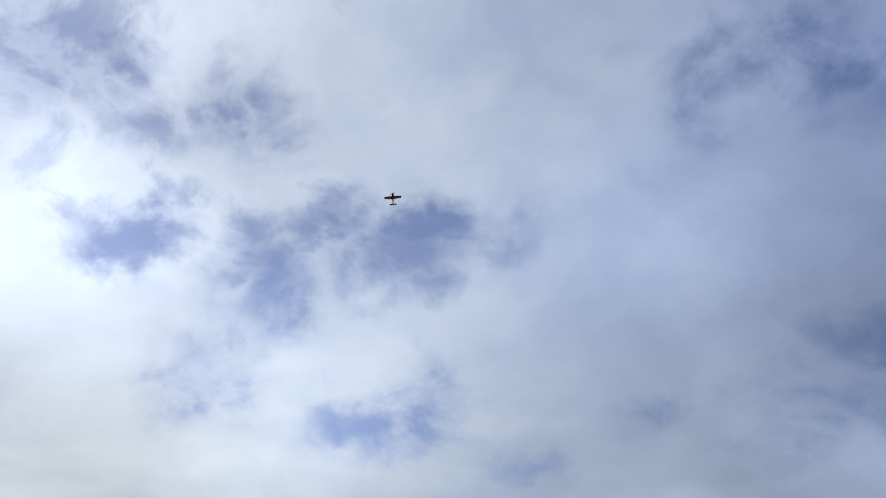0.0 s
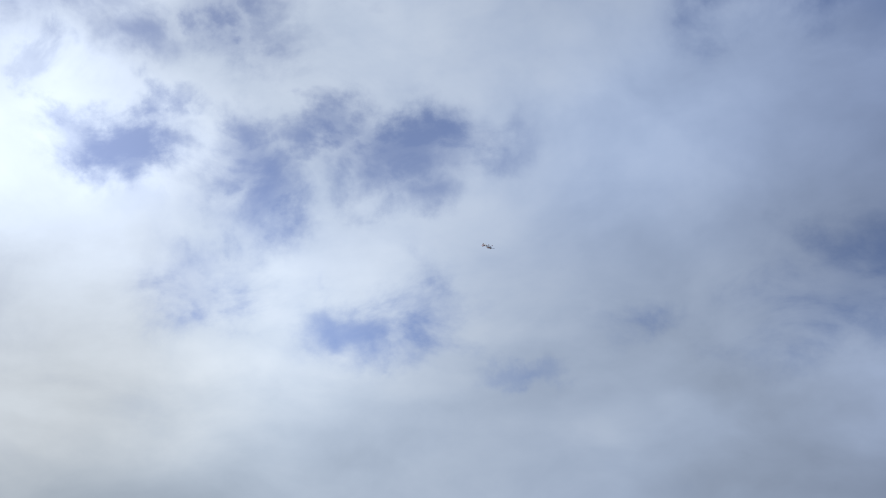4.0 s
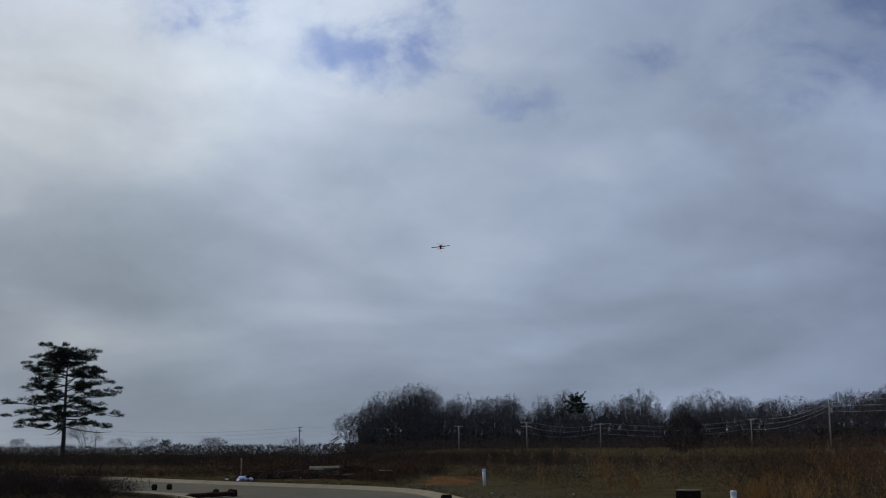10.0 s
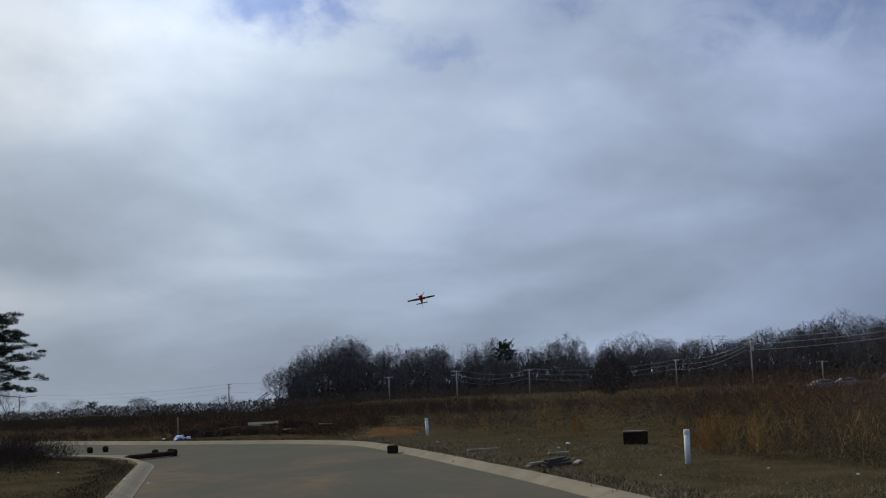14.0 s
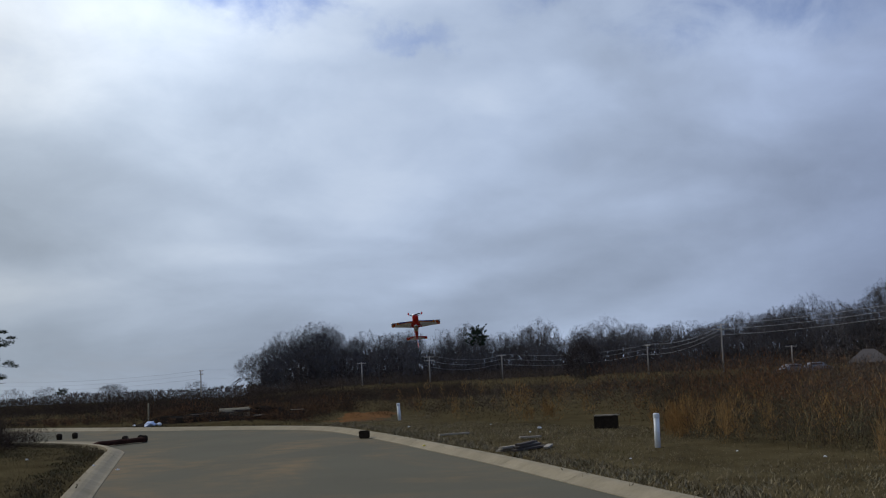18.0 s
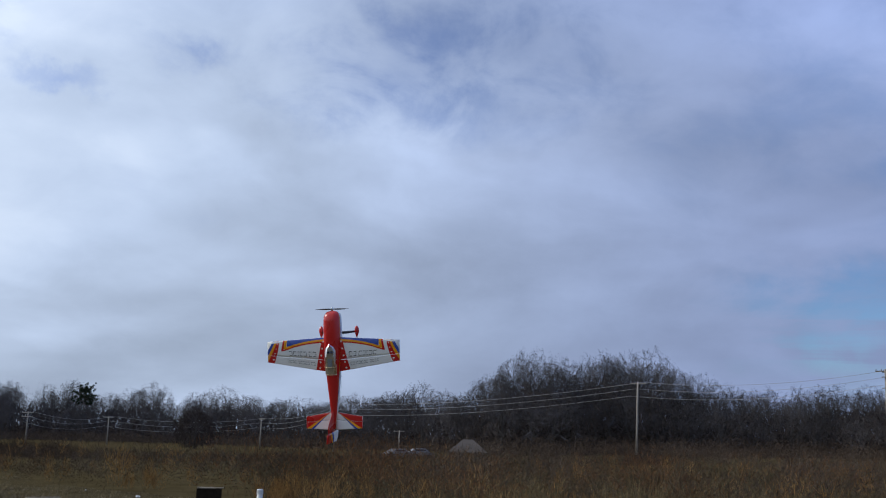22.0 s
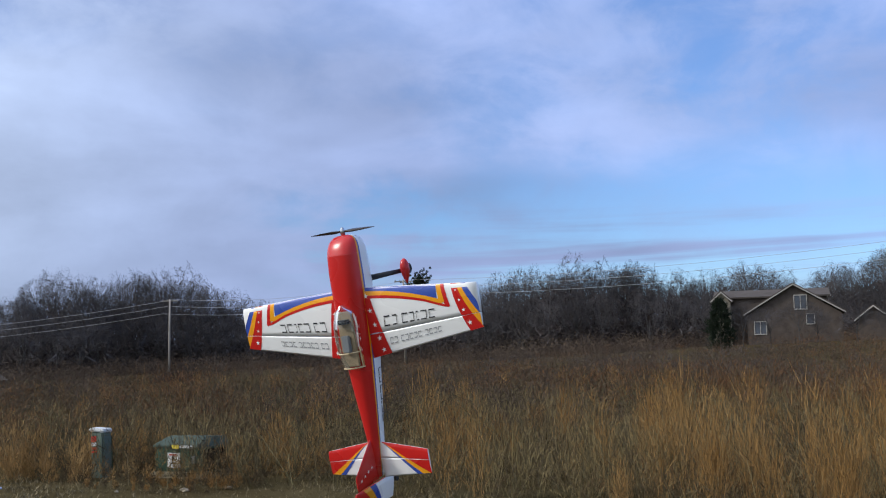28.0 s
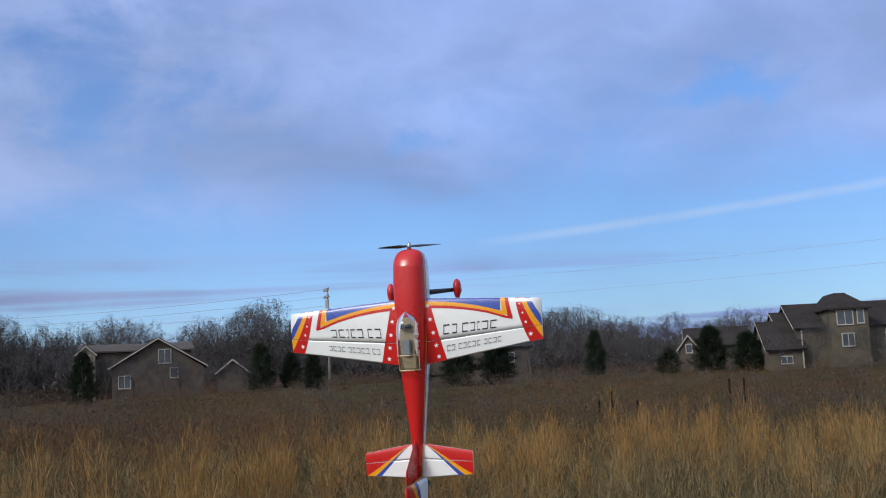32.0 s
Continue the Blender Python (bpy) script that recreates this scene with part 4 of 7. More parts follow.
def build_growth():
    rng = np.random.default_rng(11)
    # tufts of golden broomsedge, thickest near the viewer and on the sunny side
    x, y, r = scatter(rng, 1500, -112, -14, 8.5, 40, 1.25)
    many = rng.integers(1, 9, len(x))
    x, y = np.repeat(x, many), np.repeat(y, many)
    x, y = x + rng.normal(0, 0.24, len(x)), y + rng.normal(0, 0.24, len(x))
    r = np.hypot(x, y)
    az = np.degrees(np.arctan2(-x, y))
    patch = 0.5 * patches(x, y, 0.9) + 0.5 * patches(x + 7, y, 2.3)
    share = np.interp(az, [-100, -78, -66, -57, -48, -34, -20], [1.0, 0.95, 0.75, 0.40, 0.16, 0.07, 0.03]) * np.interp(r, [8, 14, 19, 26, 34], [1.0, 0.95, 0.55, 0.14, 0.02])
    keep = (field_depth(x, y) > 0.25) & (rng.uniform(0, 1, len(x)) < share * np.clip(patch * 3.2 - 1.0, 0.02, 1.0))
    x, y, r, patch = x[keep], y[keep], r[keep], patch[keep]
    tall = np.clip(0.52 + 0.32 * patch + np.abs(rng.normal(0, 0.20, len(x))) * rng.choice([-1, 1, 1.6], len(x)), 0.25, 1.45)
    spots = np.stack([x, y, land(x, y)], 1)
    fuzz("tall_grass", rng, spots, 230, tall * 1.1, 0.0016 + r * 0.00009, M["grass"],
         "fluffy tufts of tall golden-brown dry grass in the field", "grass", 0.17, 2.2, (0.07, 0.20))
    clumps("grass_blades", rng, spots, 3, tall * 1.1, 0.5, 0.0018 + r * 0.00009, M["grass"],
           "long bent blades among the golden grass tufts", "grass", 0.35, 0.10, short=0.5)
    # tan weeds between the golden tufts and the road
    x, y, r = scatter(rng, 3600, -110, -24, 9, 26, 1.2)
    az = np.degrees(np.arctan2(-x, y))
    keep = (field_depth(x, y) > 0.3) & (rng.uniform(0, 1, len(x)) < 0.75 * (0.2 + 0.9 * patches(x - 6, y + 2, 1.6)) * np.interp(az, [-110, -72, -60, -50, -30, -24], [0.4, 0.5, 0.8, 1.0, 0.8, 0.3]))
    x, y, r = x[keep], y[keep], r[keep]
    fuzz("tan_weeds", rng, np.stack([x, y, land(x, y)], 1), 110, rng.uniform(0.45, 1.1, len(x)), 0.0016 + r * 0.00009, M["straw"],
         "tan dry weeds standing in the near field", "weeds", 0.24, 1.8, (0.06, 0.22))
    # thin pale stalks, some of them broken over
    x, y, r = scatter(rng, 3000, -112, -18, 9, 36, 1.2)
    keep = (field_depth(x, y) > 0.2) & (rng.uniform(0, 1, len(x)) < 0.15 + 0.9 * patches(x + 9, y - 4, 1.2) ** 1.5)
    x, y, r = x[keep], y[keep], r[keep]
    clumps("straw_stalks", rng, np.stack([x, y, land(x, y)], 1), 9, rng.uniform(0.5, 1.25, len(x)), 1.3, 0.0022 + r * 0.00009, M["straw"],
           "pale straw stalks leaning and broken in the field", "grass", 0.6, 0.22, short=0.4)
    # dark dead weeds and grey-green weeds that fill the gaps between the tufts
    for name, seed_shift, mat, count, label in (("dead_weeds", 0.0, "weed", 6800, "low dark dead weeds between the grass tufts"),
                                                ("grey_weeds", 17.0, "grey_weed", 7000, "grey-green weeds tangled among the dry grass")):
        x, y, r = scatter(rng, count, -112, -12, 8.6, 60, 1.15)
        keep = (field_depth(x, y) > 0.1) & (rng.uniform(0, 1, len(x)) < 0.35 + 0.8 * patches(x + seed_shift, y - seed_shift, 0.8))
        x, y, r = x[keep], y[keep], r[keep]
        hgt = np.clip(rng.normal(0.52, 0.20, len(x)) * (0.55 + 0.8 * patches(x - 5 + seed_shift, y + 3, 0.9)), 0.18, 1.2)
        fuzz(name, rng, np.stack([x, y, land(x, y)], 1), 48, hgt, 0.0018 + r * 0.00012, M[mat], label, "weeds", 0.65, 0.7, (0.10, 0.32))
    # brown scrub behind and between: rounded bushes with upright stems among them
    x, y, r = scatter(rng, 11500, -108, 4, 17.5, 165, 1.3)
    keep = (field_depth(x, y) > 0.5)
    x, y, r = x[keep], y[keep], r[keep]
    lump = patches(x, y, 0.55) * 0.6 + patches(x + 30, y + 12, 1.1) * 0.4
    az = np.degrees(np.arctan2(-x, y))
    size = np.interp(az, [-100, -60, -40, -20, 0], [0.85, 0.95, 1.2, 1.6, 1.3]) * np.interp(r, [17, 26, 42, 70], [1.0, 1.0, 0.74, 0.66])
    broad = patches(x * 0.6 + 14, y * 0.6 - 5, 0.5)
    hgt = size * np.clip(0.28 + 1.9 * np.clip(lump - 0.42, 0, 1) + 0.35 * broad ** 2 + rng.normal(0, 0.16, len(x)), 0.22, 2.0)
    hgt = np.minimum(hgt, 1.25 + 0.3 * lump)
    near = rng.uniform(0, 1, len(x)) < 0.80
    rusty = near & (patches(x * 0.8 - 3, y * 0.8 + 21, 0.8) + rng.normal(0, 0.12, len(x)) > 0.80)
    fuzz("rusty_brush", rng, np.stack([x, y, land(x, y)], 1)[rusty], 100, hgt[rusty] * 1.25, 0.0018 + r[rusty] * 0.00015, M["rust"],
         "rust-brown bushes among the grey scrub", "brush", 0.50, 0.8, (0.03, 0.11))
    near &= ~rusty
    dark = near & (patches(x * 0.7 + 31, y * 0.7 - 17, 0.6) * 0.6 + patches(x - 8, y + 40, 1.5) * 0.4 + rng.normal(0, 0.08, len(x)) > 0.56)
    fuzz("dark_brush", rng, np.stack([x, y, land(x, y)], 1)[dark], 100, hgt[dark] * 1.2, 0.0018 + r[dark] * 0.00014, M["scrubby"],
         "dark grey leafless bushes in the scrub", "brush", 0.62, 0.35, (0.03, 0.11))
    plain = near & ~dark
    fuzz("brown_brush", rng, np.stack([x, y, land(x, y)], 1)[plain], 100, hgt[plain] * 1.08, 0.0018 + r[plain] * 0.00014, M["brush"],
         "dense brown winter scrub and dead weeds", "brush", 0.60, 0.35, (0.03, 0.11))
    rest = ~(near | rusty | dark)
    fuzz("grey_brush", rng, np.stack([x, y, land(x, y)], 1)[rest], 90, hgt[rest] * 1.1, 0.0016 + r[rest] * 0.00014, M["grey_weed"],
         "thin grey-green scrub between the brown bushes", "brush", 0.70, 0.5, (0.03, 0.11))
    # taller shrubs in loose groups across the back of the field
    x, y, r = scatter(rng, 2600, -106, -12, 34, 120, 1.0)
    grove = patches(x * 0.5 + 3, y * 0.5 - 8, 1.0) * 0.55 + patches(x + 11, y + 5, 1.3) * 0.45
    keep = rng.uniform(0, 1, len(x)) < np.clip(grove * 3.0 - 1.45, 0, 1)
    x, y, r, grove = x[keep], y[keep], r[keep], grove[keep]
    fuzz("tall_shrubs", rng, np.stack([x, y, land(x, y)], 1), 170, np.clip(0.6 + 1.5 * grove * rng.uniform(0.5, 1.2, len(x)), 0.6, 2.4), 0.002 + r * 0.00015, M["brush"],
         "rounded leafless shrubs standing above the scrub", "brush", 0.52, 0.5, (0.03, 0.11))
    # scrub between the field and the houses
    x, y, r = scatter(rng, 3000, -105, -38, 34, 104, 0.9)
    lump = patches(x * 0.7 + 5, y * 0.7 + 9, 0.7) * 0.6 + patches(x - 21, y + 3, 1.7) * 0.4
    tall = np.clip(0.45 + 1.5 * lump ** 1.6 + rng.normal(0, 0.16, len(x)), 0.35, 2.1) * np.interp(r, [34, 50, 104], [0.75, 1.0, 1.1])
    tint = patches(x * 0.5 - 13, y * 0.5 + 4, 0.9) + rng.normal(0, 0.15, len(x))
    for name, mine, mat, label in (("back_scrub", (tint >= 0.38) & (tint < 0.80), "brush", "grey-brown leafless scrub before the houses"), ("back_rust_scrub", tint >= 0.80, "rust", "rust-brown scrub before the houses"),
                                   ("back_grey_scrub", tint < 0.38, "sunlit_grey", "grey leafless scrub before the houses")):
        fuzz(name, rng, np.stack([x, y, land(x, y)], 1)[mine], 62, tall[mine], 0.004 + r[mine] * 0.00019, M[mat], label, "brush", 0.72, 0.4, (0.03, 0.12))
    # bushes that stand out from the near scrub
    for name, mat, seed, label in (("near_bush", "brush", 1, "grey-brown leafless bushes at the near edge of the scrub"), ("near_rust_bush", "rust", 2, "rust-brown bushes at the near edge of the scrub")):
        x, y, r = scatter(rng, 260, -72, -14, 17.5, 50, 1.2)
        keep = (field_depth(x, y) > 0.7) & (patches(x + 13 * seed, y - 9 * seed, 0.9) > 0.55)
        x, y, r = x[keep], y[keep], r[keep]
        fuzz(name, rng, np.stack([x, y, land(x, y)], 1), 330, rng.uniform(0.7, 1.75, len(x)), 0.0016 + r * 0.00012, M[mat], label, "brush", 0.55, 0.55, (0.04, 0.14))
    # rust-coloured tufts here and there among the scrub
    x, y, r = scatter(rng, 620, -60, 2, 17, 60, 1.5)
    keep = (field_depth(x, y) > 0.2) & (rng.uniform(0, 1, len(x)) < patches(x + 3, y, 1.4) ** 2)
    x, y, r = x[keep], y[keep], r[keep]
    fuzz("rusty_tufts", rng, np.stack([x, y, land(x, y)], 1), 110, rng.uniform(0.55, 1.3, len(x)), 0.0022 + r * 0.00011, M["grass"],
         "rust-coloured tufts of dry grass among the scrub", "grass", 0.22, 1.4, (0.06, 0.20))
    # scrub beyond the bend, to the left
    x, y, r = scatter(rng, 6000, -3, 52, 36, 190, 1.15)
    keep = (edge_distance(x, y, ROAD_POLY) > 1.5) & ~in_poly(x, y, ROAD_POLY) & (y + 0.62 * x > 32.5)
    x, y, r = x[keep], y[keep], r[keep]
    hgt = np.interp(r, [36, 42, 60, 120, 190], [0.65, 1.05, 1.3, 2.1, 2.8]) * np.clip(rng.normal(0.88, 0.20, len(x)), 0.4, 1.4) * (0.45 + 0.5 * patches(x, y, 0.5) + 0.5 * patches(x + 20, y, 0.16))
    hgt = np.minimum(hgt, np.interp(r, [36, 90, 190], [0.95, 1.4, 2.6]))
    fuzz("thicket", rng, np.stack([x, y, land(x, y)], 1), 92, hgt, 0.0045 + r * 0.00011, M["scrubby"],
         "low thicket of leafless bushes beyond the road", "brush", 0.62, 0.3, (0.03, 0.09))
    # the body of the wood: stems and branches too many to count
    n = 210000
    az = rng.uniform(-103, 8.3, n)
    r = np.interp(az, WOOD_AZ, WOOD_R) * rng.uniform(1.0, 1.2, n)
    a = np.radians(az)
    x, y = -np.sin(a) * r, np.cos(a) * r
    g = land(x, y)
    room = np.tan(np.radians(np.interp(az, SKYLINE_AZ, SKYLINE_EL))) * r + 1.6 - g
    uneven = 0.66 + 0.26 * patches(az * 5.0, az * 1.7, 1.0) + 0.18 * patches(az * 14.0, az * 5.0, 1.0)
    low = rng.uniform(0, 1, n) < 0.5
    zb = g - 0.3 + room * np.where(low, rng.uniform(0, 0.34, n), rng.uniform(0, 0.74, n)) * uneven
    base = np.stack([x, y, zb], 1)
    way = rng.normal(size=(n, 3)) * (0.55, 0.55, 0.50) + np.array([0, 0, 0.30])
    tip = base + way * (room * rng.uniform(0.05, 0.13, n))[:, None]
    v, t = slivers(rng, base, tip, np.where(low, 0.13, 0.060) * rng.uniform(0.5, 1.3, n))
    # more stems take the lighter sunlight colour where the sun falls
    sunlit = rng.uniform(0, 1, n) < np.interp(az, [-62, -46], [0.40, 0.10])
    for name, mine, mat, label in (("woodland", ~sunlit, "tangle", "dense leafless winter woodland behind the field"), ("sapling_wood", sunlit, "sunlit_grey", "grey leafless saplings filling the wood edge, sunlight in their colour")):
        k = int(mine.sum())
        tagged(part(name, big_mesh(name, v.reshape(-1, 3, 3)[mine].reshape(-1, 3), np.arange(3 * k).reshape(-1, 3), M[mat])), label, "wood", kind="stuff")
    # the wood goes on behind, stem before stem: dark backing, shade in its colour
    n = 26000
    az = rng.uniform(-106, 7.6, n)
    r = np.interp(az, WOOD_AZ, WOOD_R) * rng.uniform(1.22, 1.5, n)
    a = np.radians(az)
    x, y = -np.sin(a) * r, np.cos(a) * r
    g = land(x, y)
    room = np.tan(np.radians(np.interp(az, SKYLINE_AZ, SKYLINE_EL))) * r + 1.6 - g
    base = np.stack([x, y, g - 0.5 + room * rng.uniform(0, 0.56, n)], 1)
    way = rng.normal(size=(n, 3)) * (0.3, 0.3, 0.2) + np.array([0, 0, 0.8])
    v, t = slivers(rng, base, base + way * (room * rng.uniform(0.15, 0.3, n))[:, None], rng.uniform(0.25, 0.5, n))
    tagged(part("deep_woodland", big_mesh("deep_woodland", v, t, M["tangle"])), "dark backing of the leafless wood, shade in its colour", "wood", kind="stuff")
    # far low woods on the left
    n = 16000
    az = rng.uniform(7.5, 62, n)
    r = rng.uniform(330, 400, n)
    a = np.radians(az)
    x, y = -np.sin(a) * r, np.cos(a) * r
    base = np.stack([x, y, 1.6 - r * np.tan(np.radians(rng.uniform(0.62, 1.3, n) - 0.22 * patches(az * 2.0, az * 0 + 3.0, 1.0)))], 1)
    tip = base + np.stack([rng.normal(0, 0.7, n), rng.normal(0, 0.7, n), rng.uniform(0.4, 1.2, n)], 1)
    v, t = slivers(rng, base, tip, rng.uniform(0.10, 0.25, n))
    tagged(part("distant_woods", big_mesh("distant_woods", v, t, M["tangle"])), "low dark line of far woods on the horizon", "wood", kind="stuff")
    # undergrowth at the foot of the wood
    n = 4200
    az = rng.uniform(-103, 9, n)
    r = np.interp(az, WOOD_AZ, WOOD_R) * rng.uniform(0.86, 1.02, n)
    a = np.radians(az)
    x, y = -np.sin(a) * r, np.cos(a) * r
    keep = ~((az < -57) & (r < 150))
    x, y, r, az = x[keep], y[keep], r[keep], az[keep]
    fuzz("undergrowth", rng, np.stack([x, y, land(x, y)], 1), 50, rng.uniform(1.2, 4.2, len(x)) * np.interp(az, [-100, -70, -50, 0], [0.7, 0.7, 0.9, 1.0]), 0.060 + 0 * r, M["brush"],
         "dark leafless undergrowth at the foot of the wood", "undergrowth", 0.8, 0.2, (0.03, 0.10))
    # short grass on both verges
    x, y = rng.uniform(-18, 9, 76000), rng.uniform(8, 42, 76000)
    d = edge_distance(x, y, ROAD_POLY)
    keep = ~in_poly(x, y, ROAD_POLY) & (d > 0.5) & (field_depth(x, y) < 0.9) & ~((y > 33) & (x < -2.0) & (y + 0.62 * x > 30.5) & (rng.uniform(0, 1, len(x)) < 0.7))
    x, y = x[keep], y[keep]
    left = x < np.interp(y, [8, 16, 26, 32, 33.5, 42], [-2.5, -4.0, -6.0, -9.0, -3.0, -3.0])
    for name, mine, mat, label in (("verge_grass", ~left, "verge", "short faded grass on the road verge"), ("dark_verge_grass", left, "dark_verge", "dark rough grass on the opposite verge")):
        u, v = x[mine], y[mine]
        clumps(name, rng, np.stack([u, v, land(u, v)], 1), 7, rng.uniform(0.03, 0.085, len(u)) * (0.7 + 0.7 * patches(u, v, 1.3)), 1.2, 0.0090, M[mat], label, "grass", spread=0.12, simple=True)
    # ragged taller weeds at the corner of the opposite verge
    x, y = rng.uniform(-19, -9.3, 1500), rng.uniform(24, 34, 1500)
    keep = ~in_poly(x, y, ROAD_POLY) & (edge_distance(x, y, ROAD_POLY) > 0.9) & (y + 0.62 * x < 24.5)
    x, y = x[keep], y[keep]
    fuzz("weedy_corner", rng, np.stack([x, y, land(x, y)], 1), 60, rng.uniform(0.3, 1.0, len(x)), 0.0050, M["scrubby"],
         "ragged dark weeds at the corner of the verge", "weeds", 0.5, 0.8, (0.08, 0.26))

    # weeds and rubbish-grown brush between the thicket and the bend
    x, y = rng.uniform(-17, -2.2, 1500), rng.uniform(33, 44, 1500)
    keep = ~in_poly(x, y, ROAD_POLY) & (edge_distance(x, y, ROAD_POLY) > 1.1) & (y + 0.62 * x > 31) & (np.hypot((x + 1.9) / 1.6, (y - 37) / 5) > 1)
    x, y = x[keep], y[keep]
    deep = edge_distance(x, y, ROAD_POLY)
    for name, mine, mat, label in (("bend_brush", rng.uniform(0, 1, len(x)) < 0.6, "scrubby", "dark tangled brush beside the bend"), ("bend_weeds", rng.uniform(0, 1, len(x)) < 0.35, "rust", "rust-brown weeds beside the bend")):
        fuzz(name, rng, np.stack([x, y, land(x, y)], 1)[mine], 90, (rng.uniform(0.12, 0.45, len(x)) * np.clip(0.5 + 0.35 * deep, 0.5, 1.9))[mine], 0.0075, M[mat], label, "brush", 0.8, 0.5, (0.06, 0.22))
    # golden tufts at the edge of the scrub
    spots = [(a + rng.normal(0, 0.25), b + rng.normal(0, 0.3)) for a, b in ((5.1, 22.2), (6.6, 25.5), (6.5, 14.9), (6.8, 14.7), (7.2, 14.8), (8.0, 15.0), (8.5, 15.2), (3.5, 29.6), (4.9, 20.9), (4.9, 21.7), (5.4, 19.6), (9.3, 12.6)) for _ in range(7)]
    x, y = np.array(spots).T
    fuzz("edge_tufts", rng, np.stack([x, y, land(x, y)], 1), 190, rng.uniform(0.4, 0.95, len(x)), 0.0036, M["grass"], "golden tufts of dry grass at the edge of the scrub", "grass", 0.18, 2.0, (0.07, 0.22))
    # weeds that have grown up round the steel boxes
    x, y = rng.uniform(6.9, 9.8, 300), rng.uniform(11.6, 15.6, 300)
    keep = (field_depth(x, y) > -0.5) & (np.hypot(x - 8.45, y - 13.6) > 0.55) & (np.hypot(x - 7.65, y - 14.53) > 0.28)
    x, y = x[keep], y[keep]
    spots = np.stack([x, y, land(x, y)], 1)
    tall = rng.uniform(0.12, 0.40, len(x)) * np.clip(0.4 + 0.8 * field_depth(x, y), 0.3, 1.2)
    half = len(x) // 2
    fuzz("cabinet_weeds", rng, spots[:half], 90, tall[:half], 0.0032, M["weed"], "brown weeds grown up round the steel boxes", "weeds", 0.5, 0.9, (0.12, 0.4))
    fuzz("cabinet_grass", rng, spots[half:], 90, tall[half:] * 1.2, 0.0030, M["grass"], "golden grass grown up round the steel boxes", "grass", 0.28, 1.4, (0.12, 0.4))


build_growth()


# ---- poles and wires ----
def utility_pole(az, r, top_el, arm_turn, arms=1, lean=0.0, gear=False):
    base = spot(az, r)
    h = r * math.tan(radians(top_el)) + 1.6 - base.z
    root = new("utility_pole")
    v, f = tube([((0, 0, -0.3), 0.17), ((0, 0, h * 0.5), 0.145), ((0, 0, h), 0.11)], 12)
    part("post", mesh_from("post", v, f, M["pole"], smooth=True), root)
    for i in range(arms):
        bm = bmesh.new()
        box(bm, (2.4, 0.11, 0.14), (0, 0.14, h - 0.25 - 0.8 * i), bevel=0.01)
        part("crossarm", bm_mesh("crossarm", bm, M["pole"]), root)
        for x in (-1.1, -0.45, 0.45, 1.1):
            v, f = tube([((x, 0.14, h - 0.18 - 0.8 * i), 0.05), ((x, 0.14, h - 0.08 - 0.8 * i), 0.07), ((x, 0.14, h + 0.03 - 0.8 * i), 0.035)], 8)
            part("insulator", mesh_from("insulator", v, f, M["ceramic"], smooth=True), root)
    if gear:
        v, f = tube([((0.35, 0, h - 2.2), 0.22), ((0.35, 0, h - 1.3), 0.22)], 12)
        part("transformer_can", mesh_from("transformer_can", v, f, M["can"]), root)
        for z in (h - 1.0, h - 2.4):
            bm = bmesh.new()
            box(bm, (0.9, 0.1, 0.12), (0, -0.12, z), bevel=0.01)
            part("bracket", bm_mesh("bracket", bm, M["pole"]), root)
    root.matrix_basis = Matrix.Translation(base) @ Matrix.Rotation(radians(arm_turn), 4, "Z") @ Matrix.Rotation(radians(lean), 4, "Y")
    tagged(root, "weathered wooden utility pole with crossarm and wires", "utility pole", "utility poles")
    return base + Vector((0, 0, h))


def wire(a, b, sag, radius=0.022):
    """A hanging cable between two points."""
    a, b = Vector(a), Vector(b)
    rings = []
    for i in range(15):
        t = i / 14
        p = a.lerp(b, t)
        p.z -= sag * 4 * t * (1 - t)
        rings.append((p, radius))
    v, f = tube(rings, 4)
    tagged(part("overhead_wire", mesh_from("overhead_wire", v, f, M["wire"])), "thin grey overhead cable strung between poles", "cable", "overhead wires")


M["ceramic"] = material("grey_ceramic", ((0.16, 0.16, 0.17), (0.25, 0.25, 0.26)), 0.3, 20.0)
M["can"] = material("grey_can", ((0.25, 0.26, 0.27), (0.34, 0.35, 0.36)), 0.5, 5.0)
TOPS = {}
for key, az, r, el, turn, arms, gear in (("l2", 20.5, 330, 0.30, -60, 1, False), ("l", 10.6, 270, 0.46, -60, 2, False), ("n2", 2.5, 290, 0.50, 20, 1, False), ("n", -0.97, 245, 0.69, 20, 2, False),
                                    ("m", -4.7, 250, 0.61, 25, 1, False), ("b", -12.1, 235, 0.80, -75, 1, False), ("a", -15.79, 215, 1.65, -15, 2, True), ("k", -19.1, 240, 0.42, 0, 1, False),
                                    ("c", -31.1, 165, 3.25, -55, 1, False), ("d", -42.95, 152, 4.07, -40, 1, True), ("e", -70.85, 127, 5.47, 32, 2, True)):
    TOPS[key] = utility_pole(az, r, el, turn, arms, 0.6 if key == "c" else -0.6 if key == "d" else 0.0, gear)
for a, b in (("l2", "l"), ("n", "m"), ("m", "b"), ("b", "a"), ("a", "c"), ("c", "d"), ("d", "e")):
    for off, drop in ((1.0, 0.0), (0.0, 1.0), (-0.9, 2.1)):
        wire(TOPS[a] + Vector((off, 0.3, -drop)), TOPS[b] + Vector((off, 0.3, -drop)), 1.1)
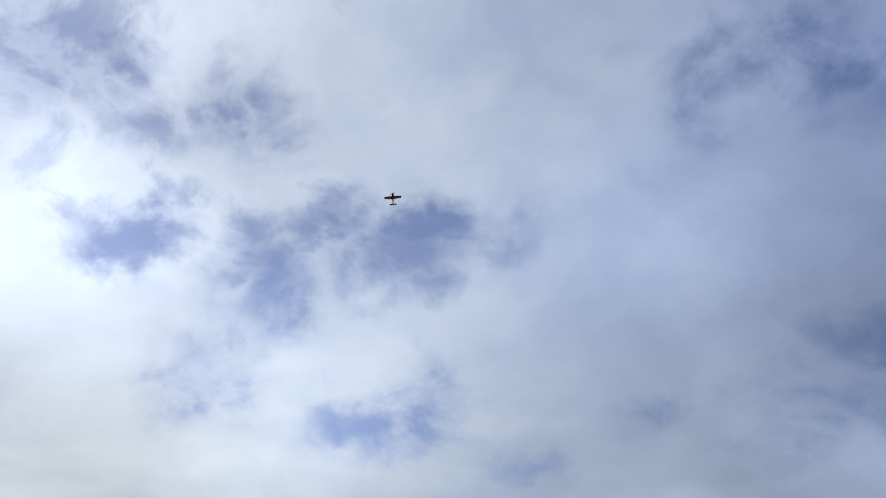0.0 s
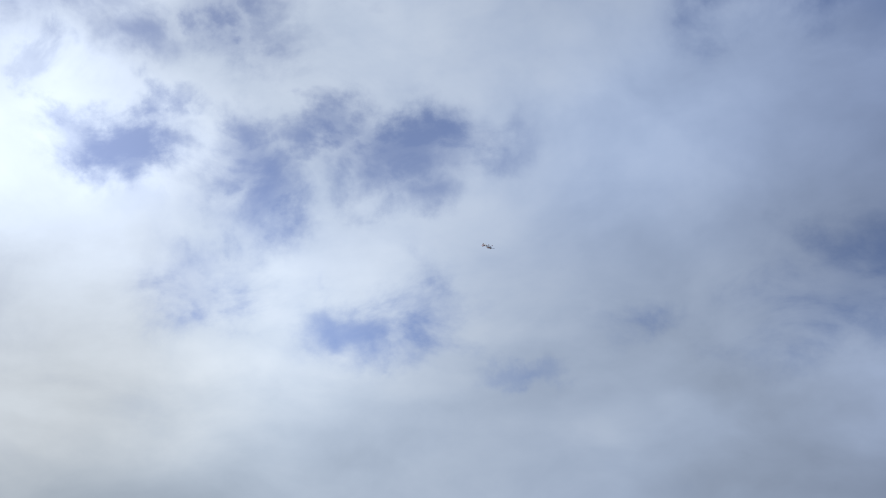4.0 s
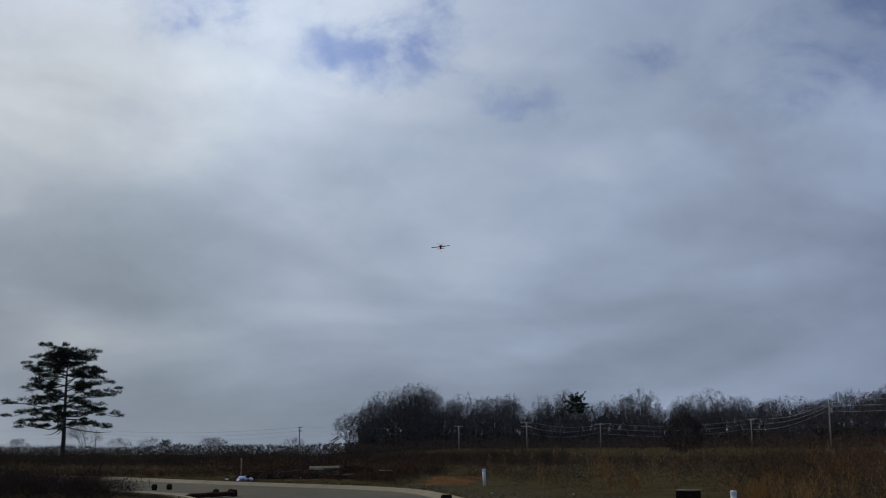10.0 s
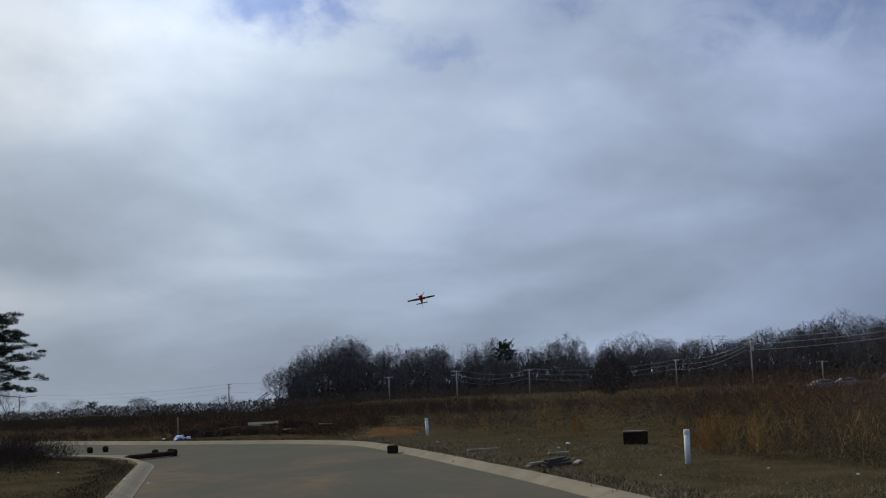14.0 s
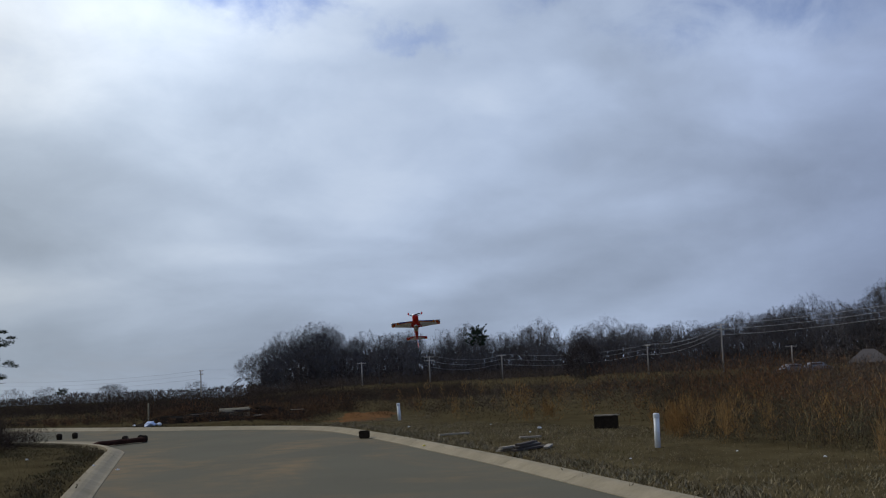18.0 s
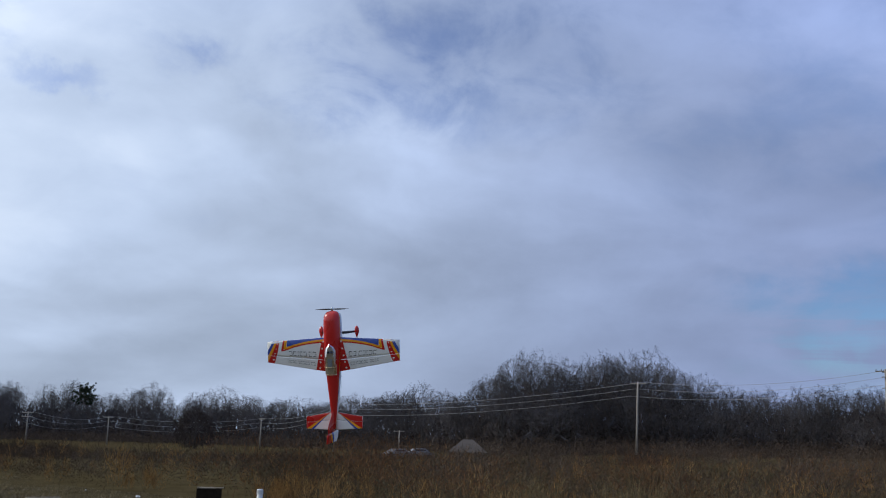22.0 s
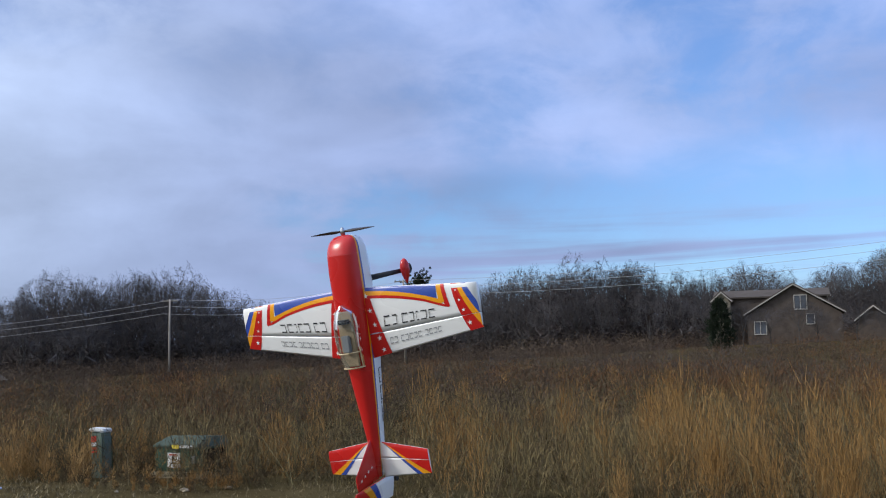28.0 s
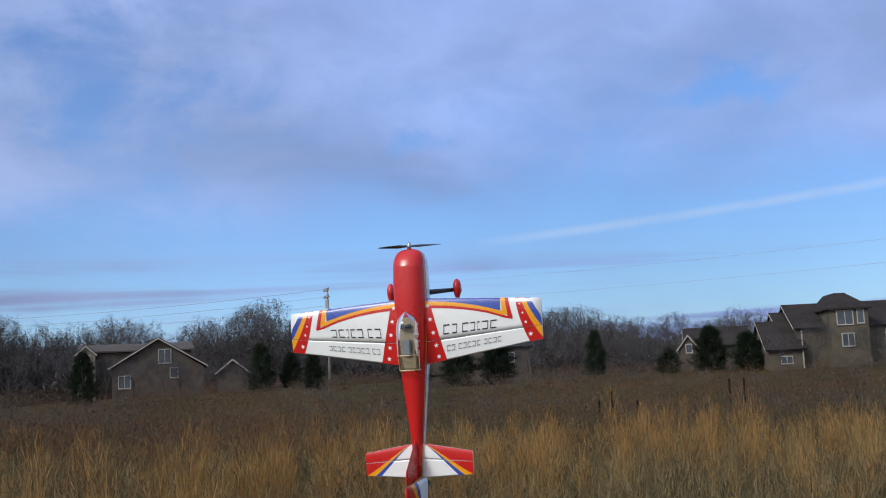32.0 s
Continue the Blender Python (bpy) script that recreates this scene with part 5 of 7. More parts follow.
for off, drop in ((1.0, 0.0), (-0.9, 2.1)):
    wire(TOPS["l"] + Vector((off, 0, -drop)), spot(3.0, 420, 8.0) + Vector((off, 0, -drop)), 1.0)
    wire(TOPS["e"] + Vector((off, 0, -drop)), spot(-118, 95, 11.5) + Vector((off, 0, -drop)), 1.0, 0.012)
    wire(TOPS["l2"] + Vector((off, 0, -drop)), spot(42, 300, 8.0) + Vector((off, 0, -drop)), 1.0)


# ---- the model aeroplane: nose along +x, left wing along +y, top along +z ----
def lerp_table(x, table, col):
    return float(np.interp(x, [row[0] for row in table], [row[col] for row in table]))


# station, half width, top, bottom (rear to front)
FUSELAGE = [(-0.86, 0.010, 0.042, -0.018), (-0.74, 0.024, 0.050, -0.032), (-0.60, 0.038, 0.060, -0.050), (-0.45, 0.053, 0.072, -0.068), (-0.32, 0.065, 0.080, -0.082),
            (-0.18, 0.075, 0.084, -0.092), (-0.04, 0.080, 0.084, -0.098), (0.08, 0.082, 0.080, -0.098), (0.16, 0.080, 0.072, -0.094)]
COWL = [(0.1602, 0.080, 0.072, -0.094), (0.185, 0.078, 0.064, -0.090), (0.208, 0.073, 0.052, -0.082), (0.226, 0.064, 0.037, -0.070), (0.238, 0.050, 0.020, -0.052), (0.245, 0.028, 0.004, -0.030)]
# angles round half a section from belly to back; two narrow facets on the flank carry the pinstripes
FACETS = [-90, -72, -54, -38, -24, -10, 1.5, 6, 12, 24, 40, 56, 70, 82, 90]


def section(w, zt, zb, k=28, power=3.4):
    """Points round a rounded-box cross-section, from the belly round."""
    out = []
    zc, h = (zt + zb) / 2, (zt - zb) / 2
    for i in range(k):
        a = radians(FACETS[i]) if i <= k // 2 else math.pi - radians(FACETS[k - i])
        c, s = math.cos(a), math.sin(a)
        p = power if s < 0 else 2.6
        out.append((math.copysign(abs(c) ** (2 / p), c) * w, zc + math.copysign(abs(s) ** (2 / p), s) * h))
    return out


def hull(name, rows, mats, paint, parent, caps=(True, True)):
    k = 28
    verts, faces, idx = [], [], []
    for x, w, zt, zb in rows:
        verts += [(x, y, z) for y, z in section(w, zt, zb, k)]
    for i in range(len(rows) - 1):
        for j in range(k):
            q = (j + 1) % k
            faces.append((i * k + j, (i + 1) * k + j, (i + 1) * k + q, i * k + q))
            idx.append(paint(j if j < k // 2 else k - 1 - j))
    if caps[0]:
        faces.append(tuple(range(k)))
        idx.append(0)
    if caps[1]:
        faces.append(tuple(range((len(rows) - 1) * k, len(rows) * k))[::-1])
        idx.append(0)
    return part(name, mesh_from(name, verts, faces, mats, idx, True), parent)


def airfoil(c, thick=0.115):
    return 5 * thick * (0.2969 * math.sqrt(max(c, 0)) - 0.126 * c - 0.3516 * c * c + 0.2843 * c ** 3 - 0.1036 * c ** 4)


class Surface:
    """A flying surface: s runs from root to tip, c from the leading to the trailing edge."""

    def __init__(self, root, tip, side, thick, upright=False, origin=(0, 0, 0)):
        self.root, self.tip, self.side, self.thick, self.upright, self.origin = root, tip, side, thick, upright, origin

    def at(self, s, c, top=True, lift=0.0):
        (y0, l0, t0), (y1, l1, t1) = self.root, self.tip
        y, le, te = y0 + (y1 - y0) * s, l0 + (l1 - l0) * s, t0 + (t1 - t0) * s
        chord = le - te
        z = (airfoil(c, self.thick) * chord + lift) * (1 if top else -1)
        ox, oy, oz = self.origin
        if self.upright:
            return (ox + le - c * chord, oy + z, oz + y)
        return (ox + le - c * chord, oy + y * self.side, oz + z)

    def shell(self, name, c0, c1, parent, mats, label="", pivot=None, s0=0.0, s1=1.0):
        ns, nc = 10, 12
        verts, faces = [], []
        ring = [(c0 + (c1 - c0) * (k / nc) ** (1.6 if c0 == 0 else 1.0), True) for k in range(nc + 1)]
        ring += [(c, False) for c, _ in ring[::-1]]
        for i in range(ns + 1):
            s = s0 + (s1 - s0) * i / ns
            for c, top in ring:
                v = Vector(self.at(s, c, top))
                verts.append(v - Vector(pivot) if pivot else v)
        k = len(ring)
        for i in range(ns):
            for j in range(k):
                q = (j + 1) % k
                faces.append((i * k + j, i * k + q, (i + 1) * k + q, (i + 1) * k + j))
        faces += [tuple(range(k))[::-1], tuple(range(ns * k, (ns + 1) * k))]
        ob = part(name, bm_clean(name, verts, faces, mats), parent, label)
        if pivot:
            ob.location = pivot
        return ob

    def decal(self, name, rows, mat, parent, along="s", lift=0.0012, label="", pivot=None, both=False):
        """A strip of film on the top: rows of (s, c0, c1), or (c, s0, s1) when it runs along the chord."""
        verts, faces, n = [], [], 8
        for top in ((True, False) if both else (True,)):
            k0 = len(verts)
            for a, b0, b1 in rows:
                for k in range(n + 1):
                    b = b0 + (b1 - b0) * k / n
                    s, c = (a, b) if along == "s" else (b, a)
                    v = Vector(self.at(s, c, top, lift))
                    verts.append(v - Vector(pivot) if pivot else v)
            for i in range(len(rows) - 1):
                for k in range(n):
                    q = k0 + i * (n + 1) + k
                    faces.append((q, q + 1, q + n + 2, q + n + 1))
        return part(name, mesh_from(name, verts, faces, mat), parent, label)

    def star(self, s, c, size, parent, lift=0.0022, pivot=None, both=False):
        for top in ((True, False) if both else (True,)):
            (y0, l0, t0), (y1, l1, t1) = self.root, self.tip
            chord = (l0 - t0) * (1 - s) + (l1 - t1) * s
            span = abs(y1 - y0)
            verts = []
            for k in range(10):
                a = math.pi / 2 + math.pi * k / 5
                r = size * (1.0 if k % 2 == 0 else 0.42)
                v = Vector(self.at(s + r * math.cos(a) / span, c - r * math.sin(a) / chord, top, lift))
                verts.append(v - Vector(pivot) if pivot else v)
            mid = Vector(self.at(s, c, top, lift))
            verts.append(mid - Vector(pivot) if pivot else mid)
            part("star", mesh_from("star", verts, [(10, k, (k + 1) % 10) for k in range(10)], M["white"]), parent)

    def bars(self, s0, s1, c, height, pattern, mat, parent, stroke=0.2):
        """A line of lettering shown as plain bracket strokes, one part for each sign."""
        total = sum(w + g for w, g in pattern)
        unit = (s1 - s0) / total
        s = s0
        for i, (w, g) in enumerate(pattern):
            e = s + unit * w
            part("sign", bracket(lambda u, v: self.at(s + (e - s) * u, c + height * v, True, 0.0024), i % 2 == 0, stroke, mat), parent)
            s = e + unit * g


def bracket(at, left, stroke, mat):
    """A bracket in the unit square: an upright with a bar at top and bottom."""
    k, t = stroke, stroke * 0.8
    pts = [(0, 0), (t, 0), (1, 0), (1, k), (t, k), (t, 1 - k), (1, 1 - k), (1, 1), (t, 1), (0, 1), (0, 1 - k), (0, k)]
    verts = [at((u if left else 1 - u) + 0.16 * (0.5 - v), v) for u, v in pts]
    return mesh_from("sign", verts, [(0, 1, 4, 11), (1, 2, 3, 4), (11, 4, 5, 10), (10, 5, 8, 9), (5, 6, 7, 8)], mat)


def bm_clean(name, verts, faces, mats):
    bm = bmesh.new()
    vs = [bm.verts.new(v) for v in verts]
    for f in faces:
        bm.faces.new([vs[i] for i in f])
    bmesh.ops.remove_doubles(bm, verts=bm.verts, dist=0.0004)
    return bm_mesh(name, bm, mats, True)


WING_ROOT, WING_TIP = (0.070, 0.0, -0.322), (0.65, -0.034, -0.229)
HINGE = 0.665
BIG_TEXT = [(1, .5), (.8, .9), (1, .35), (.8, .4), (.4, .4), (1, .4), (1, 0)]
SMALL_TEXT = [(1, .4), (1, 1.1), (1, .4), (1, .4), (1, .4), (1, .4), (1, 1.1), (1, .4), (1, .4), (1, .4), (1, 0)]


def build_wing(plane, side):
    name = "left_wing" if side > 0 else "right_wing"
    sf = Surface(WING_ROOT, WING_TIP, side, 0.115)
    wing = sf.shell(name, 0.0, HINGE - 0.008, plane, M["white"], "white wing half with red, yellow and blue film trim")
    ail = sf.shell("aileron", HINGE + 0.004, 1.0, wing, M["white"])
    S = [0.02, 0.12, 0.22, 0.33, 0.44, 0.55, 0.635, 0.70]

    def b0(s):
        return 0.05 + 0.03 * s + 0.56 * max(0, s) ** 2.6

    # blue leading edge, yellow and red arcs beneath it, ending in a chevron
    sf.decal("blue_panel", [(s, 0.004, b0(s)) for s in S[:-1]] + [(0.660, 0.004, b0(0.650))], M["blue"], wing)
    sf.decal("yellow_stripe", [(s, b0(s), b0(s) + 0.062) for s in S[:-2]] + [(0.650, b0(0.650), b0(0.650) + 0.078), (0.695, b0(0.695), b0(0.695) + 0.075)], M["yellow"], wing)
    sf.decal("yellow_stripe", [(0.004 + (b0(0.695) + 0.056) * k * k, 0.660 + 0.015 * k * k, 0.697 + 0.023 * k * k) for k in np.linspace(0, 1, 9)], M["yellow"], wing, "c", 0.0014)
    sf.decal("red_stripe", [(s, b0(s) + 0.062, b0(s) + 0.105) for s in S[:-2]] + [(0.695, b0(0.695) + 0.07, b0(0.695) + 0.125), (0.755, b0(0.735) + 0.11, b0(0.735) + 0.125)], M["red"], wing)
    sf.decal("red_stripe", [(0.004 + (b0(0.735) + 0.106) * k * k, 0.697 + 0.023 * k * k, 0.727 + 0.035 * k * k) for k in np.linspace(0, 1, 9)], M["red"], wing, "c", 0.0013)
    # root band with stars
    for host, c0, c1 in ((wing, 0.004, HINGE - 0.008), (ail, HINGE + 0.004, 0.998)):
        cs = np.linspace(c0, c1, 6)
        sf.decal("red_band", [(c, -0.02, 0.045 + 0.125 * c) for c in cs], M["red"], host, "c", 0.0016)
        # tip trim
        def edge(c, k):
            return min(0.999, k + 0.055 * c + 0.05 * c * c)

        sf.decal("red_stripe", [(c, edge(c, 0.785), edge(c, 0.830) + 0.075 * c) for c in cs], M["red"], host, "c", 0.0013)
        sf.decal("yellow_stripe", [(c, min(0.998, edge(c, 0.830) + 0.075 * c), min(0.999, edge(c, 0.865) + 0.105 * c)) for c in cs], M["yellow"], host, "c", 0.0013)
        if host is wing:
            sf.decal("blue_stripe", [(c, min(0.998, edge(c, 0.865) + 0.105 * c), min(0.999, edge(c, 0.91) + 0.13 * c)) for c in cs], M["blue"], host, "c", 0.0013)
    for c in (0.12, 0.33, 0.54):
        sf.star(0.018 + 0.095 * c, c, 0.0125, wing)
    for c in (0.74, 0.92):
        sf.star(0.020 + 0.09 * c, c, 0.0125, ail)
    for c, k in ((0.14, 0.0055), (0.34, 0.007), (0.55, 0.009)):
        sf.star(0.810 + 0.105 * c, c, k, wing)
    sf.star(0.90, 0.83, 0.0125, ail)
    big, small = (BIG_TEXT, SMALL_TEXT)
    sf.bars(0.16, 0.62, 0.43, 0.160, big, M["ink"], wing, 0.13)
    sf.bars(0.18, 0.65, 0.765, 0.10, small, M["grey_ink"], ail, 0.17)
    # servo arm and control horn under the aileron
    v, f = tube([(sf.at(0.42, 0.50, False, 0.004), 0.002), (sf.at(0.42, 0.72, False, 0.014), 0.002)], 6)
    part("pushrod", mesh_from("pushrod", v, f, M["steel"]), wing)


def build_tail(plane):
    for side, name in ((1, "left_stabilizer"), (-1, "right_stabilizer")):
        sf = Surface((0.018, -0.700, -0.868), (0.275, -0.742, -0.852), side, 0.075, origin=(0, 0, 0.012))
        st = sf.shell(name, 0.0, 0.44, plane, M["white"], "white tailplane half with red, yellow and blue trim")
        pivot = sf.at(0.0, 0.46, True, -0.004)
        el = sf.shell("elevator", 0.455, 1.0, plane, M["white"], "white elevator with red, yellow and blue trim", pivot)
        for host, c0, c1, pv in ((st, 0.0, 0.44, None), (el, 0.455, 1.0, pivot)):
            cs = np.linspace(c0 + 0.004, c1 - 0.004, 6)

            def line(c, k):
                return min(0.998, 0.03 + (k - 0.03) * max(c, 0.0) ** 0.72)

            sf.decal("blue_stripe", [(c, line(c, 0.71), line(c, 0.82)) for c in cs], M["blue"], host, "c", 0.0011, pivot=pv, both=True)
            sf.decal("yellow_stripe", [(c, line(c, 0.82), line(c, 0.985)) for c in cs], M["yellow"], host, "c", 0.0011, pivot=pv, both=True)
            sf.decal("red_panel", [(c, line(c, 0.985), 0.999) for c in cs], M["red"], host, "c", 0.0011, pivot=pv, both=True)
        ELEVATORS.append((el, Vector(pivot)))
    fin = Surface((0.03, -0.66, -0.875), (0.20, -0.815, -0.885), 1, 0.07, True)
    fn = fin.shell("fin", 0.0, 0.97, plane, M["red"], "red tail fin with white stars")
    rud = Surface((-0.075, -0.872, -0.985), (0.215, -0.885, -0.978), 1, 0.12, True)
    pivot = (-0.876, 0, 0)
    rd = rud.shell("rudder", 0.0, 1.0, plane, M["red"], "large rudder, red above and white below with yellow and blue stripes", pivot)
    for a0, a1, mat in ((0.0, 0.40, "white"), (0.40, 0.52, "blue"), (0.52, 0.66, "yellow")):
        rud.decal(mat + "_panel", [(c, min(1, a0 * (1.0 if a0 == 0 else 1.25 - 0.5 * c)), a1 * (1.25 - 0.5 * c)) for c in np.linspace(0.01, 0.99, 7)], M[mat], rd, "c", 0.0012, pivot=pivot, both=True)
    for k in range(4):
        fin.star(0.30 + 0.17 * k, 0.55, 0.008, fn, both=True)
    RUDDER.append((rd, Vector(pivot)))


ELEVATORS, RUDDER, PROP = [], [], []


def build_plane():
    plane = tagged(new("model_airplane"), "red and white aerobatic model airplane with blue and yellow trim, hovering", "model airplane")
    # red above, yellow and blue pinstripes along the side, white below
    hull("fuselage", FUSELAGE, [M["red"], M["yellow"], M["blue"], M["white"]], lambda j: 0 if j > 7 else 1 if j == 7 else 2 if j == 6 else 3, plane, (True, False))
    hull("cowl", COWL, [M["red"], M["yellow"], M["blue"], M["white"]], lambda j: 0 if j > 7 else 1 if j == 7 else 2 if j == 6 else 3, plane, (False, True))
    # dark lettering along both sides
    for side in (1, -1):
        x = -0.37
        for i, (w, g) in enumerate(BIG_TEXT):
            e = x - 0.034 * w
            part("sign", bracket(lambda u, v: (x + (e - x) * u, side * (lerp_table(x + (e - x) * u, FUSELAGE, 1) + 0.0012), -0.020 - 0.040 * v), i % 2 == 0, 0.14, M["ink"]), plane)
            x = e - 0.014 * max(g, 0.4)
    build_wing(plane, 1)
    build_wing(plane, -1)
    build_tail(plane)
    # bubble canopy over a plywood tray, with a pale rim at its back
    ring = 14
    verts, faces = [], []
    cx0, cx1 = -0.060, -0.345
    for i in range(13):
        t = i / 12
        x = cx0 + (cx1 - cx0) * t
        w = 0.057 * math.sqrt(max(0.0, 1 - (1 - min(1, t / 0.34)) ** 2)) * (1 - 0.30 * max(0, t - 0.45) ** 1.3) + 0.002
        top = lerp_table(x, FUSELAGE, 2)
        h = 0.066 * math.sin(math.pi * min(1, 0.05 + t * 0.84)) ** 0.6
        for k in range(ring + 1):
            a = math.pi * k / ring
            verts.append((x, math.cos(a) * w, top - 0.018 + math.sin(a) * (h + 0.018)))
    for i in range(12):
        for k in range(ring):
            q = i * (ring + 1) + k
            faces.append((q, q + 1, q + ring + 2, q + ring + 1))
    can = part("canopy", mesh_from("canopy", verts, faces, M["canopy"], smooth=True), plane, "clear tinted bubble canopy")
    rim = []
    base = 12 * (ring + 1)
    rim.append(tube([(verts[base + k], 0.0035) for k in range(ring + 1)], 6))
    rim.append(tube([(verts[9 * (ring + 1) + k], 0.0030) for k in range(1, ring)], 6))
    for k in (1, ring - 1):
        rim.append(tube([(verts[i * (ring + 1) + k], 0.0026) for i in range(8, 13)], 6))
    rim.append(tube([(verts[base + 1], 0.003), ((cx1 - 0.004, 0, verts[base + 1][2] + 0.004), 0.003), (verts[base + ring - 1], 0.003)], 6))
    v, f = join(rim)
    part("canopy_frame", mesh_from("canopy_frame", v, f, M["cream"], smooth=True), can)
    bm = bmesh.new()
    box(bm, (0.25, 0.085, 0.012), (-0.215, 0, 0.0825), bevel=0.004)
    part("cockpit_floor", bm_mesh("cockpit_floor", bm, M["ply"]), plane)
    bm = bmesh.new()
    box(bm, (0.02, 0.066, 0.045), (-0.135, 0, 0.100), bevel=0.008)
    part("instrument_panel", bm_mesh("instrument_panel", bm, M["carbon"]), plane)
    bm = bmesh.new()
    box(bm, (0.075, 0.04, 0.02), (-0.235, 0, 0.100), bevel=0.004)
    part("battery", bm_mesh("battery", bm, M["can"]), plane)
    # undercarriage
    for side in (1, -1):
        rings = [((0.035, side * 0.03, -0.092), 0.006), ((0.037, side * 0.10, -0.135), 0.005), ((0.039, side * 0.168, -0.190), 0.004)]
        v, f = tube(rings, 8)
        v = [Vector((p.x if abs(p.x) > 9 else 0.038 + (p.x - 0.038) * 2.4, p.y, p.z)) for p in v]
        part("gear_leg", mesh_from("gear_leg", v, f, M["carbon"], smooth=True), plane)
        rows = [(0.074, 0.005, 0.004), (0.064, 0.014, 0.015), (0.046, 0.020, 0.025), (0.022, 0.020, 0.027), (-0.004, 0.015, 0.021), (-0.030, 0.006, 0.010), (-0.042, 0.002, 0.003)]
        verts, faces, k = [], [], 14
        for x, w, h in rows:
            for j in range(k):
                a = 2 * math.pi * j / k
                verts.append((x + 0.02, side * 0.178 + math.cos(a) * w, -0.196 + math.sin(a) * h))
        for i in range(len(rows) - 1):
            for j in range(k):
                q = (j + 1) % k
                faces.append((i * k + j, (i + 1) * k + j, (i + 1) * k + q, i * k + q))
        faces += [tuple(range(k)), tuple(range((len(rows) - 1) * k, len(rows) * k))[::-1]]
        pant = part("wheel_pant", mesh_from("wheel_pant", verts, faces, M["red"], smooth=True), plane, "glossy red wheel fairing")
        v, f = tube([((0.045, side * 0.168, -0.216), 0.024), ((0.045, side * 0.188, -0.216), 0.024)], 16)
        part("tyre", mesh_from("tyre", v, f, M["rubber"]), pant)
    v, f = join([tube([((-0.80, 0, -0.03), 0.003), ((-0.90, 0, -0.095), 0.002)], 6), tube([((-0.905, -0.006, -0.10), 0.013), ((-0.905, 0.006, -0.10), 0.013)], 12)])
    part("tail_wheel", mesh_from("tail_wheel", v, f, M["rubber"]), plane)
    # spinner nut and two-bladed propeller, which turns
    hub = (0.262, 0, -0.012)
    prop = new("propeller")
    prop.parent = plane
    prop["label"] = "dark two-bladed propeller, spinning"
    prop.location = hub
    for sgn in (1, -1):
        rows = [(0.012, 0.012, 50, 0.006), (0.05, 0.026, 34, 0.004), (0.10, 0.028, 22, 0.003), (0.14, 0.020, 16, 0.002), (0.158, 0.006, 12, 0.001)]
        verts, faces = [], []
        for r, w, tw, th in rows:
            a = radians(tw) * sgn
            for u, t in ((-w / 2, 0), (0, th), (w / 2, 0), (0, -th)):
                verts.append((u * math.sin(a) * 1.0 + t * math.cos(a), sgn * r, u * math.cos(a) - t * math.sin(a)))
        for i in range(len(rows) - 1):
            for j in range(4):
                faces.append((i * 4 + j, i * 4 + (j + 1) % 4, (i + 1) * 4 + (j + 1) % 4, (i + 1) * 4 + j))
        part("blade", mesh_from("blade", verts, faces, M["wood"], smooth=True), prop)
    v, f = tube([((-0.02, 0, 0), 0.010), ((0.0, 0, 0), 0.012), ((0.012, 0, 0), 0.009), ((0.020, 0, 0), 0.003)], 12)
    part("spinner_nut", mesh_from("spinner_nut", v, f, M["steel"], smooth=True), prop)
    PROP.append((prop, Vector(hub)))
    return plane


PLANE = build_plane()


# ---- houses ----
M["brick"] = material("brown_brick", ((0.056, 0.045, 0.039), (0.084, 0.068, 0.058), (0.108, 0.090, 0.076)), 0.9, 1.2, bump=0.3, bump_scale=8.0, spec=0.05)
M["slate"] = material("dark_shingle", ((0.022, 0.023, 0.028), (0.044, 0.045, 0.052)), 0.9, 0.8, bump=0.5, bump_scale=12.0, spec=0.03)
M["brown_roof"] = material("brown_shingle", ((0.075, 0.064, 0.056), (0.115, 0.098, 0.085)), 0.9, 0.8, bump=0.5, bump_scale=12.0, spec=0.03)
M["trim"] = material("white_trim", ((0.30, 0.285, 0.255), (0.40, 0.38, 0.345)), 0.6, 2.0)
M["tan_brick"] = material("tan_brick", ((0.070, 0.060, 0.046), (0.105, 0.090, 0.068), (0.128, 0.112, 0.086)), 0.9, 1.0, bump=0.3, bump_scale=8.0, spec=0.05)
M["umber_roof"] = material("umber_shingle", ((0.026, 0.022, 0.021), (0.046, 0.040, 0.037)), 0.95, 0.8, bump=0.5, bump_scale=12.0, spec=0.02)
M["siding"] = material("beige_siding", ((0.15, 0.13, 0.098), (0.21, 0.185, 0.14)), 0.8, 1.5)
M["pane"] = material("window_pane", ((0.03, 0.035, 0.045), (0.08, 0.09, 0.11)), 0.08, 0.6, spec=0.8)


